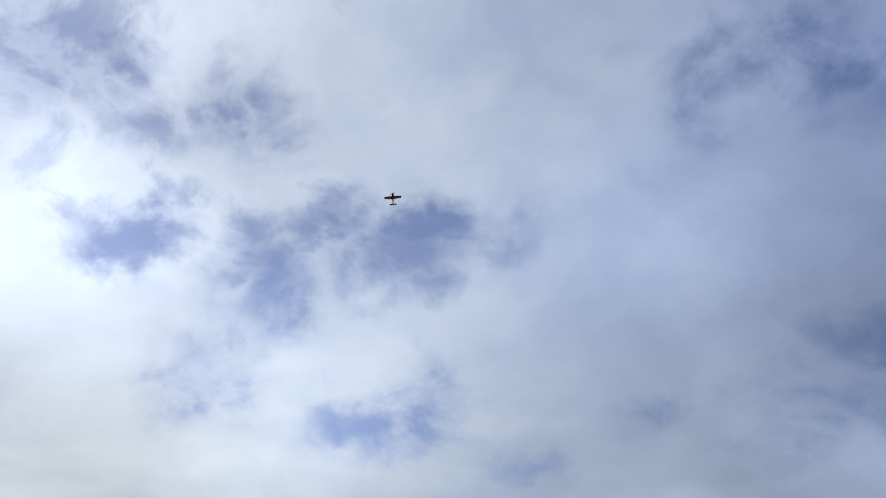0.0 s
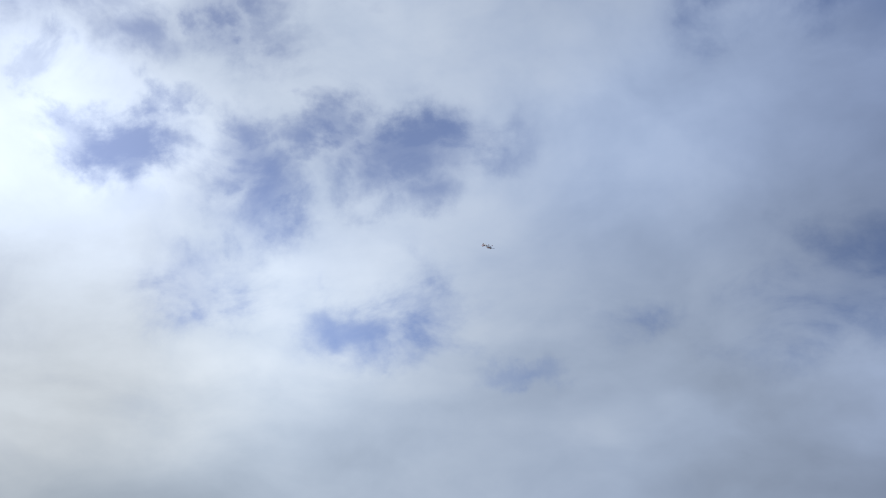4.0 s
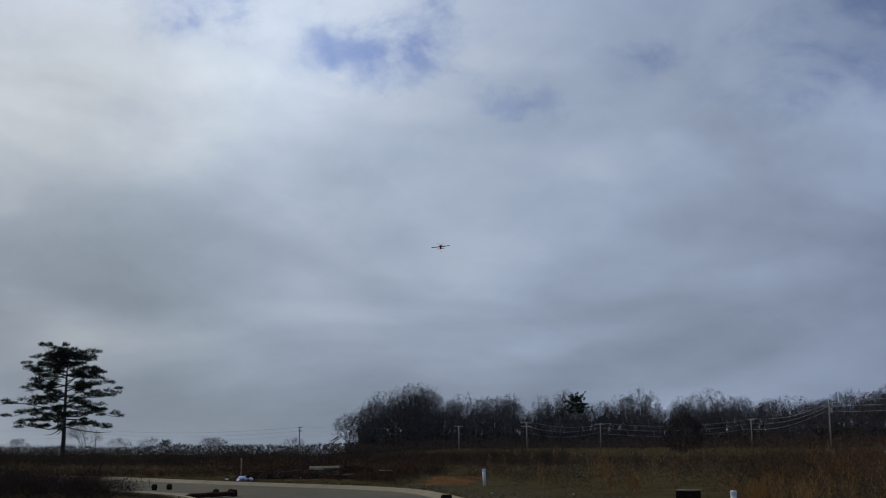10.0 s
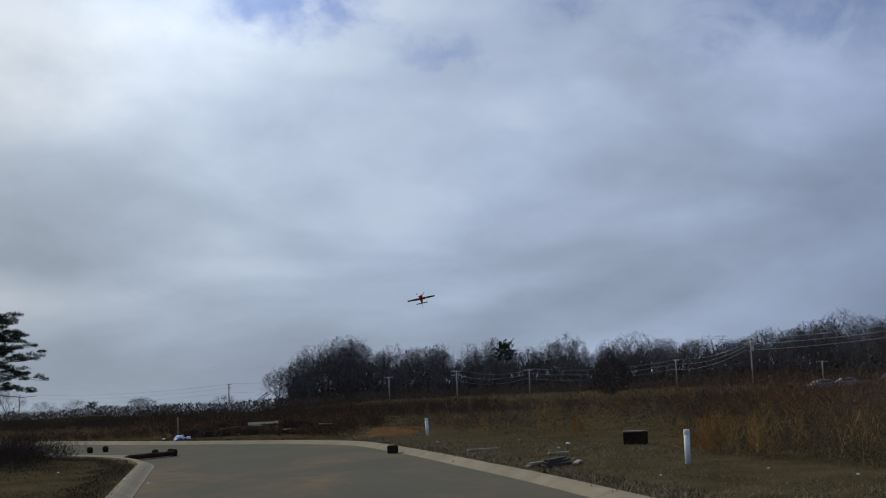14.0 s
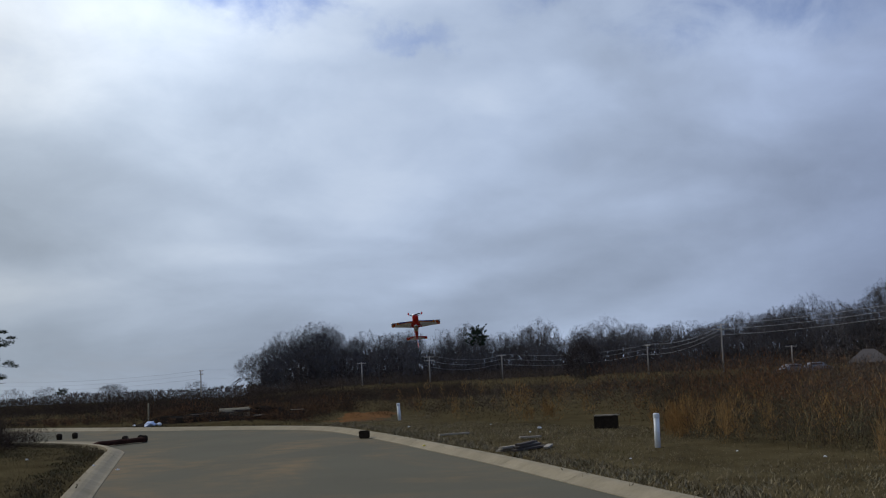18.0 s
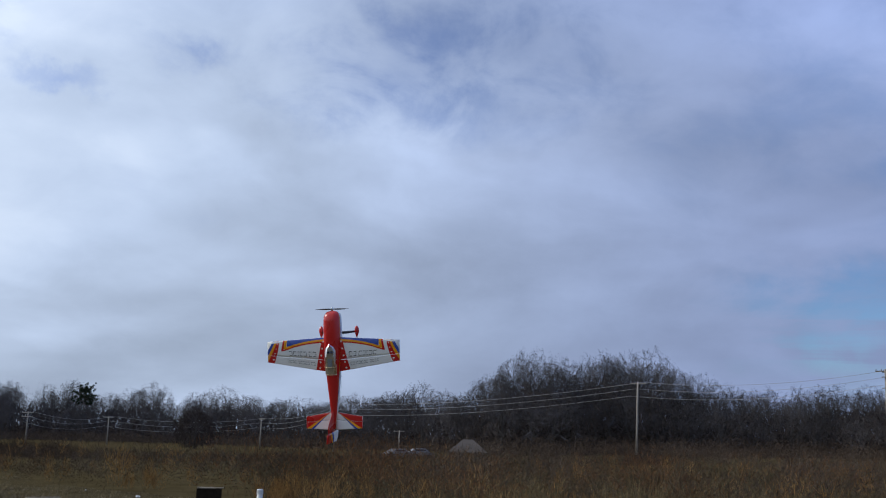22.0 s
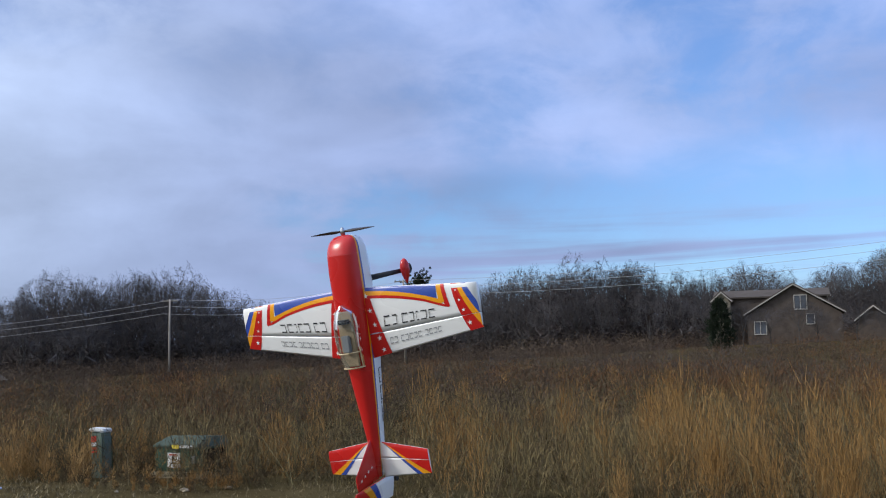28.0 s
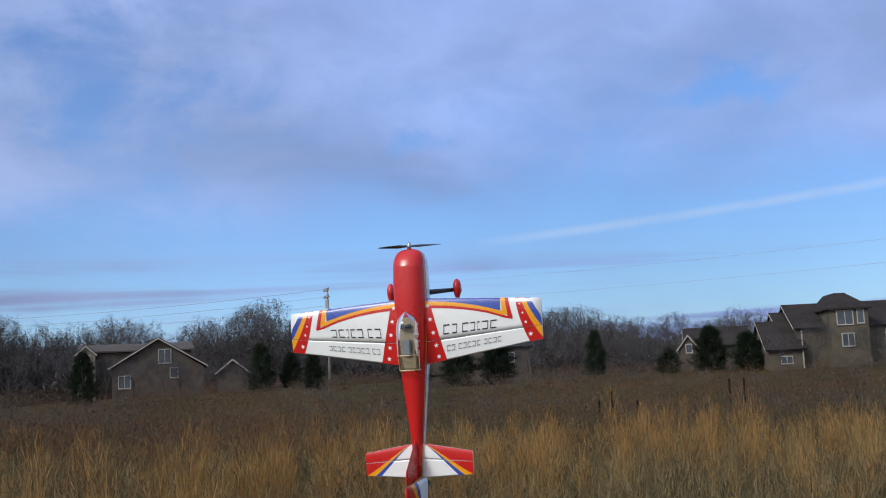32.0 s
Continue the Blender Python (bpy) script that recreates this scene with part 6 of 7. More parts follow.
def gable(house, x0, x1, y0, y1, z0, eave, ridge, wall_mat, roof_mat, along="x", over=0.35):
    """One wing: four walls with two pointed ends, two roof slabs and pale rake boards. along: the ridge's direction."""
    if along == "x":
        ym = (y0 + y1) / 2
        v = [(x0, y0, z0), (x1, y0, z0), (x1, y1, z0), (x0, y1, z0), (x0, y0, eave), (x1, y0, eave), (x1, y1, eave), (x0, y1, eave), (x0, ym, ridge), (x1, ym, ridge)]
        f = [(0, 1, 5, 4), (2, 3, 7, 6), (3, 0, 4, 8, 7), (1, 2, 6, 9, 5)]
        sides = [((x0 - over, y0 - over, eave), (x1 + over, y0 - over, eave), (x1 + over, ym, ridge), (x0 - over, ym, ridge)),
                 ((x1 + over, y1 + over, eave), (x0 - over, y1 + over, eave), (x0 - over, ym, ridge), (x1 + over, ym, ridge))]
        ends = [((x0 - over, y0 - over, eave), (x0 - over, ym, ridge), (x0 - over, y1 + over, eave)), ((x1 + over, y0 - over, eave), (x1 + over, ym, ridge), (x1 + over, y1 + over, eave))]
    else:
        xm = (x0 + x1) / 2
        v = [(x0, y0, z0), (x1, y0, z0), (x1, y1, z0), (x0, y1, z0), (x0, y0, eave), (x1, y0, eave), (x1, y1, eave), (x0, y1, eave), (xm, y0, ridge), (xm, y1, ridge)]
        f = [(0, 1, 5, 8, 4), (2, 3, 7, 9, 6), (3, 0, 4, 7), (1, 2, 6, 5)]
        sides = [((x0 - over, y1 + over, eave), (x0 - over, y0 - over, eave), (xm, y0 - over, ridge), (xm, y1 + over, ridge)),
                 ((x1 + over, y0 - over, eave), (x1 + over, y1 + over, eave), (xm, y1 + over, ridge), (xm, y0 - over, ridge))]
        ends = [((x0 - over, y0 - over, eave), (xm, y0 - over, ridge), (x1 + over, y0 - over, eave))]
    part("wall", mesh_from("wall", v, f, wall_mat), house)
    for q in sides:
        p = [Vector(c) + Vector((0, 0, 0.05)) for c in q]
        n = (p[1] - p[0]).cross(p[2] - p[0]).normalized() * 0.16
        vv = p + [c + n for c in p]
        part("roof", mesh_from("roof", vv, [(0, 1, 2, 3), (7, 6, 5, 4), (0, 4, 5, 1), (1, 5, 6, 2), (2, 6, 7, 3), (3, 7, 4, 0)], roof_mat), house)
    for a, b, c in ends:
        for p, q in ((a, b), (b, c)):
            m, d = (Vector(p) + Vector(q)) / 2, Vector(q) - Vector(p)
            bm = bmesh.new()
            box(bm, (d.length, 0.06, 0.11), m + Vector((0, -0.04 if along == "y" else 0, 0.06)), d.to_track_quat("X", "Z").to_matrix().to_4x4())
            part("rake_board", bm_mesh("rake_board", bm, M["trim"]), house)


def window(house, x, y, z, w, h, bars=1):
    """A framed window standing proud of a wall that faces -y."""
    win = new("window")
    win.parent = house
    bm = bmesh.new()
    t = 0.08
    for sx, sz, cx, cz in ((w + 2 * t, t, 0, h / 2 + t / 2), (w + 2 * t, t * 1.3, 0, -h / 2 - t / 2), (t, h, -w / 2 - t / 2, 0), (t, h, w / 2 + t / 2, 0)):
        box(bm, (sx, 0.14, sz), (x + cx, y - 0.03, z + cz))
    part("window_frame", bm_mesh("window_frame", bm, M["trim"]), win)
    for k in range(bars + 1):
        pw = w / (bars + 1)
        bm = bmesh.new()
        box(bm, (pw - 0.06, 0.05, h - 0.02), (x - w / 2 + pw * (k + 0.5), y - 0.02, z))
        part("pane", bm_mesh("pane", bm, M["pane"]), win)
    for k in range(bars):
        bm = bmesh.new()
        box(bm, (0.07, 0.10, h), (x - w / 2 + w * (k + 1) / (bars + 1), y - 0.04, z))
        part("mullion", bm_mesh("mullion", bm, M["trim"]), win)


def place(house, az, r, turn=0.0):
    """Stands a house on its lot, its front (-y) turned to the field."""
    house.matrix_basis = Matrix.Translation(spot(az, r)) @ Matrix.Rotation(radians(az + turn), 4, "Z")


def hip_bay(house, x0, x1, y0, y1, z0, eave, peak, wall_mat, roof_mat, over=0.3):
    """A bay under a hipped roof that rises to a short ridge."""
    v = [(x0, y0, z0), (x1, y0, z0), (x1, y1, z0), (x0, y1, z0), (x0, y0, eave), (x1, y0, eave), (x1, y1, eave), (x0, y1, eave)]
    part("wall", mesh_from("wall", v, [(0, 1, 5, 4), (2, 3, 7, 6), (3, 0, 4, 7), (1, 2, 6, 5)], wall_mat), house)
    xm, c = (x0 + x1) / 2, (x1 - x0) * 0.14
    a, b, d, e = (x0 - over, y0 - over), (x1 + over, y0 - over), (x1 + over, y1), (x0 - over, y1)
    v = [(*p, eave) for p in (a, b, d, e)] + [(*p, eave + 0.16) for p in (a, b, d, e)] + [(xm - c, (y0 + y1) / 2 - 0.5, peak), (xm + c, (y0 + y1) / 2 - 0.5, peak), (xm + c, y1, peak), (xm - c, y1, peak)]
    f = [(3, 2, 1, 0), (0, 1, 5, 4), (1, 2, 6, 5), (2, 3, 7, 6), (3, 0, 4, 7), (4, 5, 9, 8), (5, 6, 10, 9), (7, 4, 8, 11), (8, 9, 10, 11), (6, 7, 11, 10)]
    part("roof", mesh_from("roof", v, f, roof_mat), house)


def up(el, r, az):
    """Height over the lot's ground at which a line of sight of that elevation passes."""
    return r * math.tan(radians(el)) + 1.6 - spot(az, r).z


def build_houses():
    # brick house with a wide front gable
    az, r = -61.6, 120.0
    h = tagged(new("brick_house"), "brown brick house with wide front gable and pale rake boards", "house")
    gable(h, -6.2, 5.0, 2.5, 10.0, -0.5, up(2.62, r, az), up(3.05, r, az), M["brick"], M["brown_roof"], "x")
    gable(h, -3.0, 6.2, -1.5, 6.0, -0.5, up(1.72, r, az), up(3.14, r, az), M["brick"], M["brown_roof"], "y")
    gable(h, -6.5, -4.7, 0.5, 4.0, -0.5, up(2.45, r, az), up(2.93, r, az), M["siding"], M["brown_roof"], "y", 0.2)
    window(h, 2.25, -1.5, up(2.30, r, az), 1.15, 1.35, 1)
    window(h, 3.15, -1.5, up(1.48, r, az), 0.7, 0.95, 0)
    window(h, -1.75, -1.5, up(1.10, r, az), 1.1, 1.2, 1)
    window(h, -5.6, 0.5, up(2.25, r, az), 0.8, 0.9, 0)
    place(h, az, r)
    # small gabled garage beside it
    az, r = -66.0, 118.0
    h = tagged(new("garage"), "small brown gabled garage half hidden by brush", "garage")
    gable(h, -1.5, 1.5, 0, 5, -0.5, up(1.30, r, az), up(2.0, r, az), M["brick"], M["brown_roof"], "y", 0.3)
    place(h, az, r)
    # long house with dark roof and a front gable with a white window
    az, r = -77.9, 113.0
    h = tagged(new("dark_roof_house"), "brick house with long dark roof and gabled front bay", "house")
    gable(h, -5.9, 1.6, 1.5, 9.5, -0.5, up(2.0, r, az), up(3.48, r, az), M["brick"], M["slate"], "x")
    gable(h, 1.9, 6.4, 1.0, 9.0, -0.5, up(2.0, r, az), up(3.38, r, az), M["brick"], M["slate"], "x")
    gable(h, -2.6, 1.7, -0.8, 5.5, -0.5, up(3.05, r, az), up(3.60, r, az), M["brick"], M["slate"], "y", 0.2)
    window(h, -0.75, -0.8, up(2.70, r, az), 1.4, 1.25, 2)
    window(h, -0.5, -0.8, up(1.62, r, az), 0.8, 1.0, 0)
    window(h, 4.3, 1.0, up(1.55, r, az), 0.9, 0.9, 1)
    place(h, az, r)
    # small gabled cottage front with a long roof behind
    az, r = -89.05, 122.0
    h = tagged(new("cottage"), "small brick cottage with a steep front gable", "house")
    gable(h, -0.2, 6.2, 2.0, 8.0, -0.5, up(1.55, r, az), up(2.55, r, az), M["brick"], M["umber_roof"], "x")
    gable(h, -1.05, 1.05, -0.5, 4.0, -0.5, up(1.38, r, az), up(2.14, r, az), M["brick"], M["brown_roof"], "y", 0.2)
    window(h, 0.05, -0.5, up(1.52, r, az), 0.55, 0.85, 0)
    place(h, az, r)
    # big two-storey house with a dormer
    az, r = -96.75, 108.0
    h = tagged(new("large_house"), "large two-storey brick house with dark roof and dormer", "house")
    gable(h, -4.3, 8.0, 2.0, 10.0, -0.5, up(2.15, r, az), up(3.46, r, az), M["tan_brick"], M["umber_roof"], "x")
    gable(h, -7.2, -4.1, 1.2, 8.0, -0.5, up(1.15, r, az), up(2.62, r, az), M["tan_brick"], M["umber_roof"], "x")
    gable(h, -5.6, -4.0, 4.0, 9.0, -0.5, up(2.3, r, az), up(3.1, r, az), M["tan_brick"], M["umber_roof"], "x", 0.15)
    hip_bay(h, -1.7, 1.75, 0.2, 6.5, -0.5, up(3.02, r, az), up(3.92, r, az), M["tan_brick"], M["umber_roof"])
    window(h, -0.35, 0.2, up(2.62, r, az), 1.35, 1.2, 1)
    window(h, 1.05, 0.2, up(2.66, r, az), 0.5, 1.2, 0)
    window(h, -0.2, 0.2, up(1.55, r, az), 1.0, 1.1, 1)
    window(h, -5.6, 1.2, up(0.72, r, az), 1.0, 0.6, 1)
    window(h, 4.2, 2.0, up(1.7, r, az), 0.9, 1.1, 1)
    part("downpipe", block_mesh("downpipe", (0.12, 0.12, up(2.1, r, az)), M["trim"], 0.02, (-4.1, 1.1, up(2.1, r, az) / 2)), h)
    place(h, az, r, 16)
    # low house far off behind the scrub
    az, r = -22.6, 150.0
    h = tagged(new("low_house"), "low grey-roofed house far behind the scrub", "house")
    hip_bay(h, -2.4, 2.4, 0, 6, -0.5, up(-0.62, r, az), up(0.08, r, az), M["brick"], M["brown_roof"])
    place(h, az, r)


build_houses()
for az, r, h, k in ((-59.9, 112, 4.4, 0), (-61.2, 113, 3.6, 2), (-62.6, 112, 4.2, 4), (-63.4, 114, 3.4, 1), (-65.2, 110, 3.6, 3), (-66.6, 111, 3.2, 5), (-71.8, 112, 4.6, 2), (-73.2, 108, 4.0, 0),
                    (-81.0, 104, 3.6, 1), (-83.0, 106, 4.2, 4), (-86.2, 110, 4.0, 3), (-87.2, 112, 3.6, 0), (-93.4, 104, 3.4, 2), (-95.0, 102, 4.4, 5), (-97.6, 101, 3.8, 1), (-99.2, 102, 4.6, 4)):
    plant("small_bare_tree", BARE[k], spot(az, r), h, h * 0.95, "small leafless tree in front of the houses", "tree", "small trees by the houses", az)


def parked_car(az, r, turn, mat):
    car = tagged(new("parked_car"), "pale parked car far behind the scrub", "car", "parked cars")
    v, f = [], []
    prof = [(-2.1, 0.35), (-2.15, 0.75), (-1.3, 0.92), (-0.7, 1.38), (0.8, 1.42), (1.5, 0.95), (2.1, 0.85), (2.15, 0.38)]
    for y in (-0.82, 0.82):
        v += [(x, y * (0.86 if z > 1.2 else 1.0), z) for x, z in prof]
    n = len(prof)
    f = [tuple(range(n))[::-1], tuple(range(n, 2 * n))] + [(i, (i + 1) % n, n + (i + 1) % n, n + i) for i in range(n)]
    part("body", mesh_from("body", v, f, mat), car)
    for x in (-1.3, 1.3):
        for y in (-0.8, 0.8):
            a, b = tube([((x, y - 0.1, 0.32), 0.32), ((x, y + 0.1, 0.32), 0.32)], 14)
            part("wheel", mesh_from("wheel", a, b, M["rubber"]), car)
    for y in (-0.79, 0.79):
        part("side_window", block_mesh("side_window", (1.5, 0.03, 0.32), M["pane"], 0.01, (0.05, y * 0.97, 1.15)), car)
    car.matrix_basis = Matrix.Translation(spot(az, r)) @ Matrix.Rotation(radians(turn), 4, "Z")


M["pale_paint"] = material("pale_car_paint", ((0.12, 0.122, 0.13), (0.17, 0.172, 0.18)), 0.4, 2.0, spec=0.5)
parked_car(-19.0, 150, 15, M["pale_paint"])
parked_car(-20.1, 155, -5, M["pale_paint"])


# ---- utility boxes by the road ----
M["green"] = material("faded_green_steel", ((0.020, 0.050, 0.030), (0.040, 0.082, 0.052)), 0.55, 2.5, bump=0.1, bump_scale=20.0)
M["green_top"] = material("weathered_green_lid", ((0.085, 0.115, 0.092), (0.15, 0.185, 0.15)), 0.7, 3.0, spec=0.1)
M["green_lid"] = material("weathered_green_lid_dark", ((0.045, 0.062, 0.048), (0.082, 0.105, 0.084)), 0.75, 3.0, spec=0.08)
M["pvc"] = material("white_plastic_pipe", ((0.52, 0.52, 0.50), (0.66, 0.66, 0.64)), 0.5, 3.0)
M["tag_red"] = material("red_label", ((0.42, 0.03, 0.02), (0.52, 0.05, 0.03)), 0.6, 10.0)
M["tag_white"] = material("white_label", ((0.58, 0.58, 0.56), (0.70, 0.70, 0.68)), 0.6, 10.0)
M["tag_yellow"] = material("yellow_label", ((0.55, 0.42, 0.03), (0.65, 0.50, 0.05)), 0.6, 10.0)
M["dark_wood"] = material("rotting_boards", ((0.035, 0.026, 0.019), (0.085, 0.066, 0.048)), 0.95, 4.0, bump=0.4, bump_scale=30.0)
M["grey_wood"] = material("bleached_boards", ((0.22, 0.18, 0.13), (0.34, 0.29, 0.21)), 0.9, 5.0, bump=0.3, bump_scale=30.0)
M["orange_soil"] = material("orange_clay", ((0.095, 0.046, 0.018), (0.155, 0.080, 0.034)), 0.95, 0.8, spec=0.0, bump=0.5, bump_scale=8.0)
M["char"] = material("dark_debris", ((0.010, 0.008, 0.006), (0.034, 0.025, 0.017)), 0.95, 2.0, bump=0.6, bump_scale=10.0, spec=0.02)
M["rusty_scrap"] = material("rusty_scrap", ((0.06, 0.028, 0.014), (0.12, 0.065, 0.030)), 0.95, 4.0, spec=0.03)
M["tarp"] = material("blue_tarp", ((0.16, 0.24, 0.42), (0.50, 0.54, 0.62)), 0.5, 4.0)


def ground_at(x, y, dz=0.0):
    # the plan's places are drawn at road level; the ground lies a kerb higher
    x, y = x * 0.935, y * 0.935
    return Vector((x, y, float(land(x, y)) + dz))


def green_cabinet(x, y, turn):
    """Pad-mounted transformer: box on a pad, hood with a sloping front, labels, a dark plate for the open side."""
    root = tagged(new("transformer_cabinet"), "dark green steel transformer cabinet with open side in the grass", "utility box")
    part("pad", block_mesh("pad", (0.86, 0.72, 0.10), M["concrete"], 0.015, (0, 0, 0.03)), root)
    w, d, h0, h1, back = 0.74, 0.60, 0.39, 0.53, 0.22
    bm = bmesh.new()
    box(bm, (w, d, h0 - 0.08), (0, 0, (h0 + 0.08) / 2), bevel=0.012)
    part("body", bm_mesh("body", bm, M["green"]), root)
    prof = [(-d / 2 - 0.02, h0), (-d / 2 - 0.02, h0 + 0.035), (-d / 2 + back, h1), (d / 2 + 0.02, h1 - 0.02), (d / 2 + 0.02, h0)]
    bm = bmesh.new()
    a = [bm.verts.new((-w / 2 - 0.02 + (0.07 if z > h0 + 0.05 else 0), q, z)) for q, z in prof]
    b = [bm.verts.new((w / 2 + 0.02 - (0.07 if z > h0 + 0.05 else 0), q, z)) for q, z in prof]
    bm.faces.new(a)
    bm.faces.new(b[::-1])
    for i in range(5):
        bm.faces.new((a[i], b[i], b[(i + 1) % 5], a[(i + 1) % 5]))
    bmesh.ops.bevel(bm, geom=bm.edges[:], offset=0.008, segments=2, affect="EDGES")
    part("lid", bm_mesh("lid", bm, M["green_lid"]), root)
    for name, mat, size, at in (("white_label", "tag_white", (0.21, 0.006, 0.19), (-0.04, -d / 2 - 0.004, 0.23)), ("red_label", "tag_red", (0.13, 0.006, 0.02), (-0.05, -d / 2 - 0.008, 0.30)),
                                ("black_label", "char", (0.025, 0.006, 0.09), (-0.055, -d / 2 - 0.008, 0.24)), ("black_label", "char", (0.10, 0.006, 0.018), (-0.05, -d / 2 - 0.008, 0.19)),
                                ("yellow_label", "tag_yellow", (0.12, 0.006, 0.05), (0.00, -d / 2 - 0.024, 0.407)), ("white_label", "tag_white", (0.22, 0.006, 0.035), (0.18, -d / 2 - 0.024, 0.407))):
        part(name, block_mesh(name, size, M[mat], 0.001, at), root)
    part("red_label", block_mesh("red_label", (0.006, 0.17, 0.13), M["tag_red"], 0.002, (-w / 2 - 0.004, -0.18, 0.30)), root)
    # dark plate stands in for the shade inside the open side
    part("side_opening", block_mesh("side_opening", (0.012, d * 0.78, h0 * 0.72), M["char"], 0.004, (w / 2 + 0.004, 0.02, 0.23)), root)
    part("handle", block_mesh("handle", (0.05, 0.03, 0.10), M["steel"], 0.006, (0.30, -d / 2 - 0.015, 0.24)), root)
    root.matrix_basis = Matrix.Translation(ground_at(x, y)) @ Matrix.Rotation(radians(turn), 4, "Z")


def green_pedestal(x, y, turn):
    root = tagged(new("cable_pedestal"), "slim green cable pedestal with pale cap and warning labels", "utility box")
    bm = bmesh.new()
    box(bm, (0.26, 0.26, 0.80), (0, 0, 0.36), bevel=0.03)
    part("body", bm_mesh("body", bm, M["green_top"]), root)
    bm = bmesh.new()
    box(bm, (0.29, 0.29, 0.06), (0, 0, 0.785), Matrix.Rotation(0.12, 4, "Y"), 0.022)
    part("cap", bm_mesh("cap", bm, M["pvc"]), root)
    for mat, z, h in (("tag_red", 0.64, 0.10), ("tag_white", 0.555, 0.055), ("tag_red", 0.485, 0.04), ("tag_red", 0.43, 0.035)):
        part("label_strip", block_mesh("label_strip", (0.10, 0.006, h), M[mat], 0.001, (-0.05, -0.134, z)), root)
    part("side_panel", block_mesh("side_panel", (0.22, 0.006, 0.60), M["green"], 0.002, (0.02, 0.133, 0.38)), root)
    root.matrix_basis = Matrix.Translation(ground_at(x, y)) @ Matrix.Rotation(radians(turn), 4, "Z") @ Matrix.Rotation(radians(-2), 4, "Y") @ Matrix.Scale(0.80, 4)


green_cabinet(9.04, 14.55, -73)
green_pedestal(8.18, 15.54, -62)


def plastic_pipe(x, y, h, lean, label):
    root = tagged(new("plastic_pipe"), label, "pipe", "white pipe stubs")
    v, f = tube([((0, 0, -0.1), 0.049), ((0, 0, h), 0.049)], 20)
    part("stub", mesh_from("stub", v, f, M["pvc"], smooth=True), root)
    v, f = tube([((0, 0, h - 0.06), 0.055), ((0, 0, h + 0.005), 0.055), ((0, 0, h + 0.018), 0.044)], 20)
    part("cap", mesh_from("cap", v, f, M["pvc"]), root)
    root.matrix_basis = Matrix.Translation(ground_at(x, y)) @ Matrix.Rotation(radians(lean), 4, "Y")


plastic_pipe(4.22, 20.19, 0.56, 0.5, "white plastic pipe stub standing in the verge")
plastic_pipe(-0.61, 36.1, 0.50, -3.0, "white plastic pipe stub leaning at the edge of the scrub")


def crate(x, y, size, turn, label, mats=("char", "grey_wood")):
    root = tagged(new("wooden_crate"), label, "crate")
    w, d, h = size
    for px, py, sx, sy in ((0, -d / 2, w, 0.03), (0, d / 2, w, 0.03), (-w / 2, 0, 0.03, d), (w / 2, 0, 0.03, d)):
        part("side_board", block_mesh("side_board", (sx, sy, h), M[mats[0]], 0.006, (px, py, h / 2)), root)
    part("top_board", block_mesh("top_board", (w * 1.15, d * 0.35, 0.022), M[mats[1]], 0.006, (0.03, d * 0.2, h + 0.014)), root)
    part("top_board", block_mesh("top_board", (w * 0.8, d * 0.22, 0.022), M[mats[1]], 0.006, (-0.05, -d * 0.36, h + 0.014)), root)
    root.matrix_basis = Matrix.Translation(ground_at(x, y)) @ Matrix.Rotation(radians(turn), 4, "Z")


crate(4.40, 26.5, (0.50, 0.36, 0.27), -8, "dark broken wooden crate at the edge of the brush")
crate(-4.48, 41.7, (0.42, 0.36, 0.30), 12, "dark box with a pale lid among the debris")


def boards(name, x, y, turn, rows, label):
    """A loose stack of old boards; rows of (length, offset x, offset y, height, angle, material)."""
    root = tagged(new(name), label, "boards")
    for ln, ox, oy, z, a, mat in rows:
        bm = bmesh.new()
        box(bm, (ln, 0.10, 0.035), (ox, oy, z), Matrix.Rotation(radians(a), 4, "Z") @ Matrix.Rotation(radians(a * 0.15), 4, "X"), 0.005)
        part("board", bm_mesh("board", bm, M[mat]), root)
    root.matrix_basis = Matrix.Translation(ground_at(x, y)) @ Matrix.Rotation(radians(turn), 4, "Z")


boards("board_pile", 1.98, 21.05, 54, [(1.1, 0, 0, 0.03, 0, "dark_wood"), (1.0, 0.05, 0.14, 0.03, 4, "dark_wood"), (1.1, -0.03, 0.27, 0.03, -3, "grey_wood"), (1.0, 0.05, 0.07, 0.07, 6, "dark_wood"),
                                      (1.15, 0.0, 0.20, 0.075, -5, "grey_wood"), (0.9, 0.1, 0.12, 0.11, 10, "dark_wood"), (0.7, 0.45, -0.12, 0.03, 22, "grey_wood")], "small pile of dark weathered boards on the verge")
boards("loose_board", 0.78, 26.65, 24, [(0.75, 0, 0, 0.03, 0, "grey_wood")], "single pale board lying on the verge")
boards("loose_board", 2.35, 24.4, 10, [(0.45, 0, 0, 0.03, 0, "grey_wood")], "short pale board lying on the verge")


def scrap(x, y, size, mat, seed, label):
    """A crumpled bit of litter."""
    rng = np.random.default_rng(seed)
    bm = bmesh.new()
    bmesh.ops.create_icosphere(bm, subdivisions=2, radius=size)
    for v in bm.verts:
        v.co *= 1 + rng.uniform(-0.35, 0.35)
        v.co.z = v.co.z * 0.5 + size * 0.35
    tagged(part("litter", bm_mesh("litter", bm, M[mat]), at=Matrix.Translation(ground_at(x, y))), label, "litter", "litter on the verge")


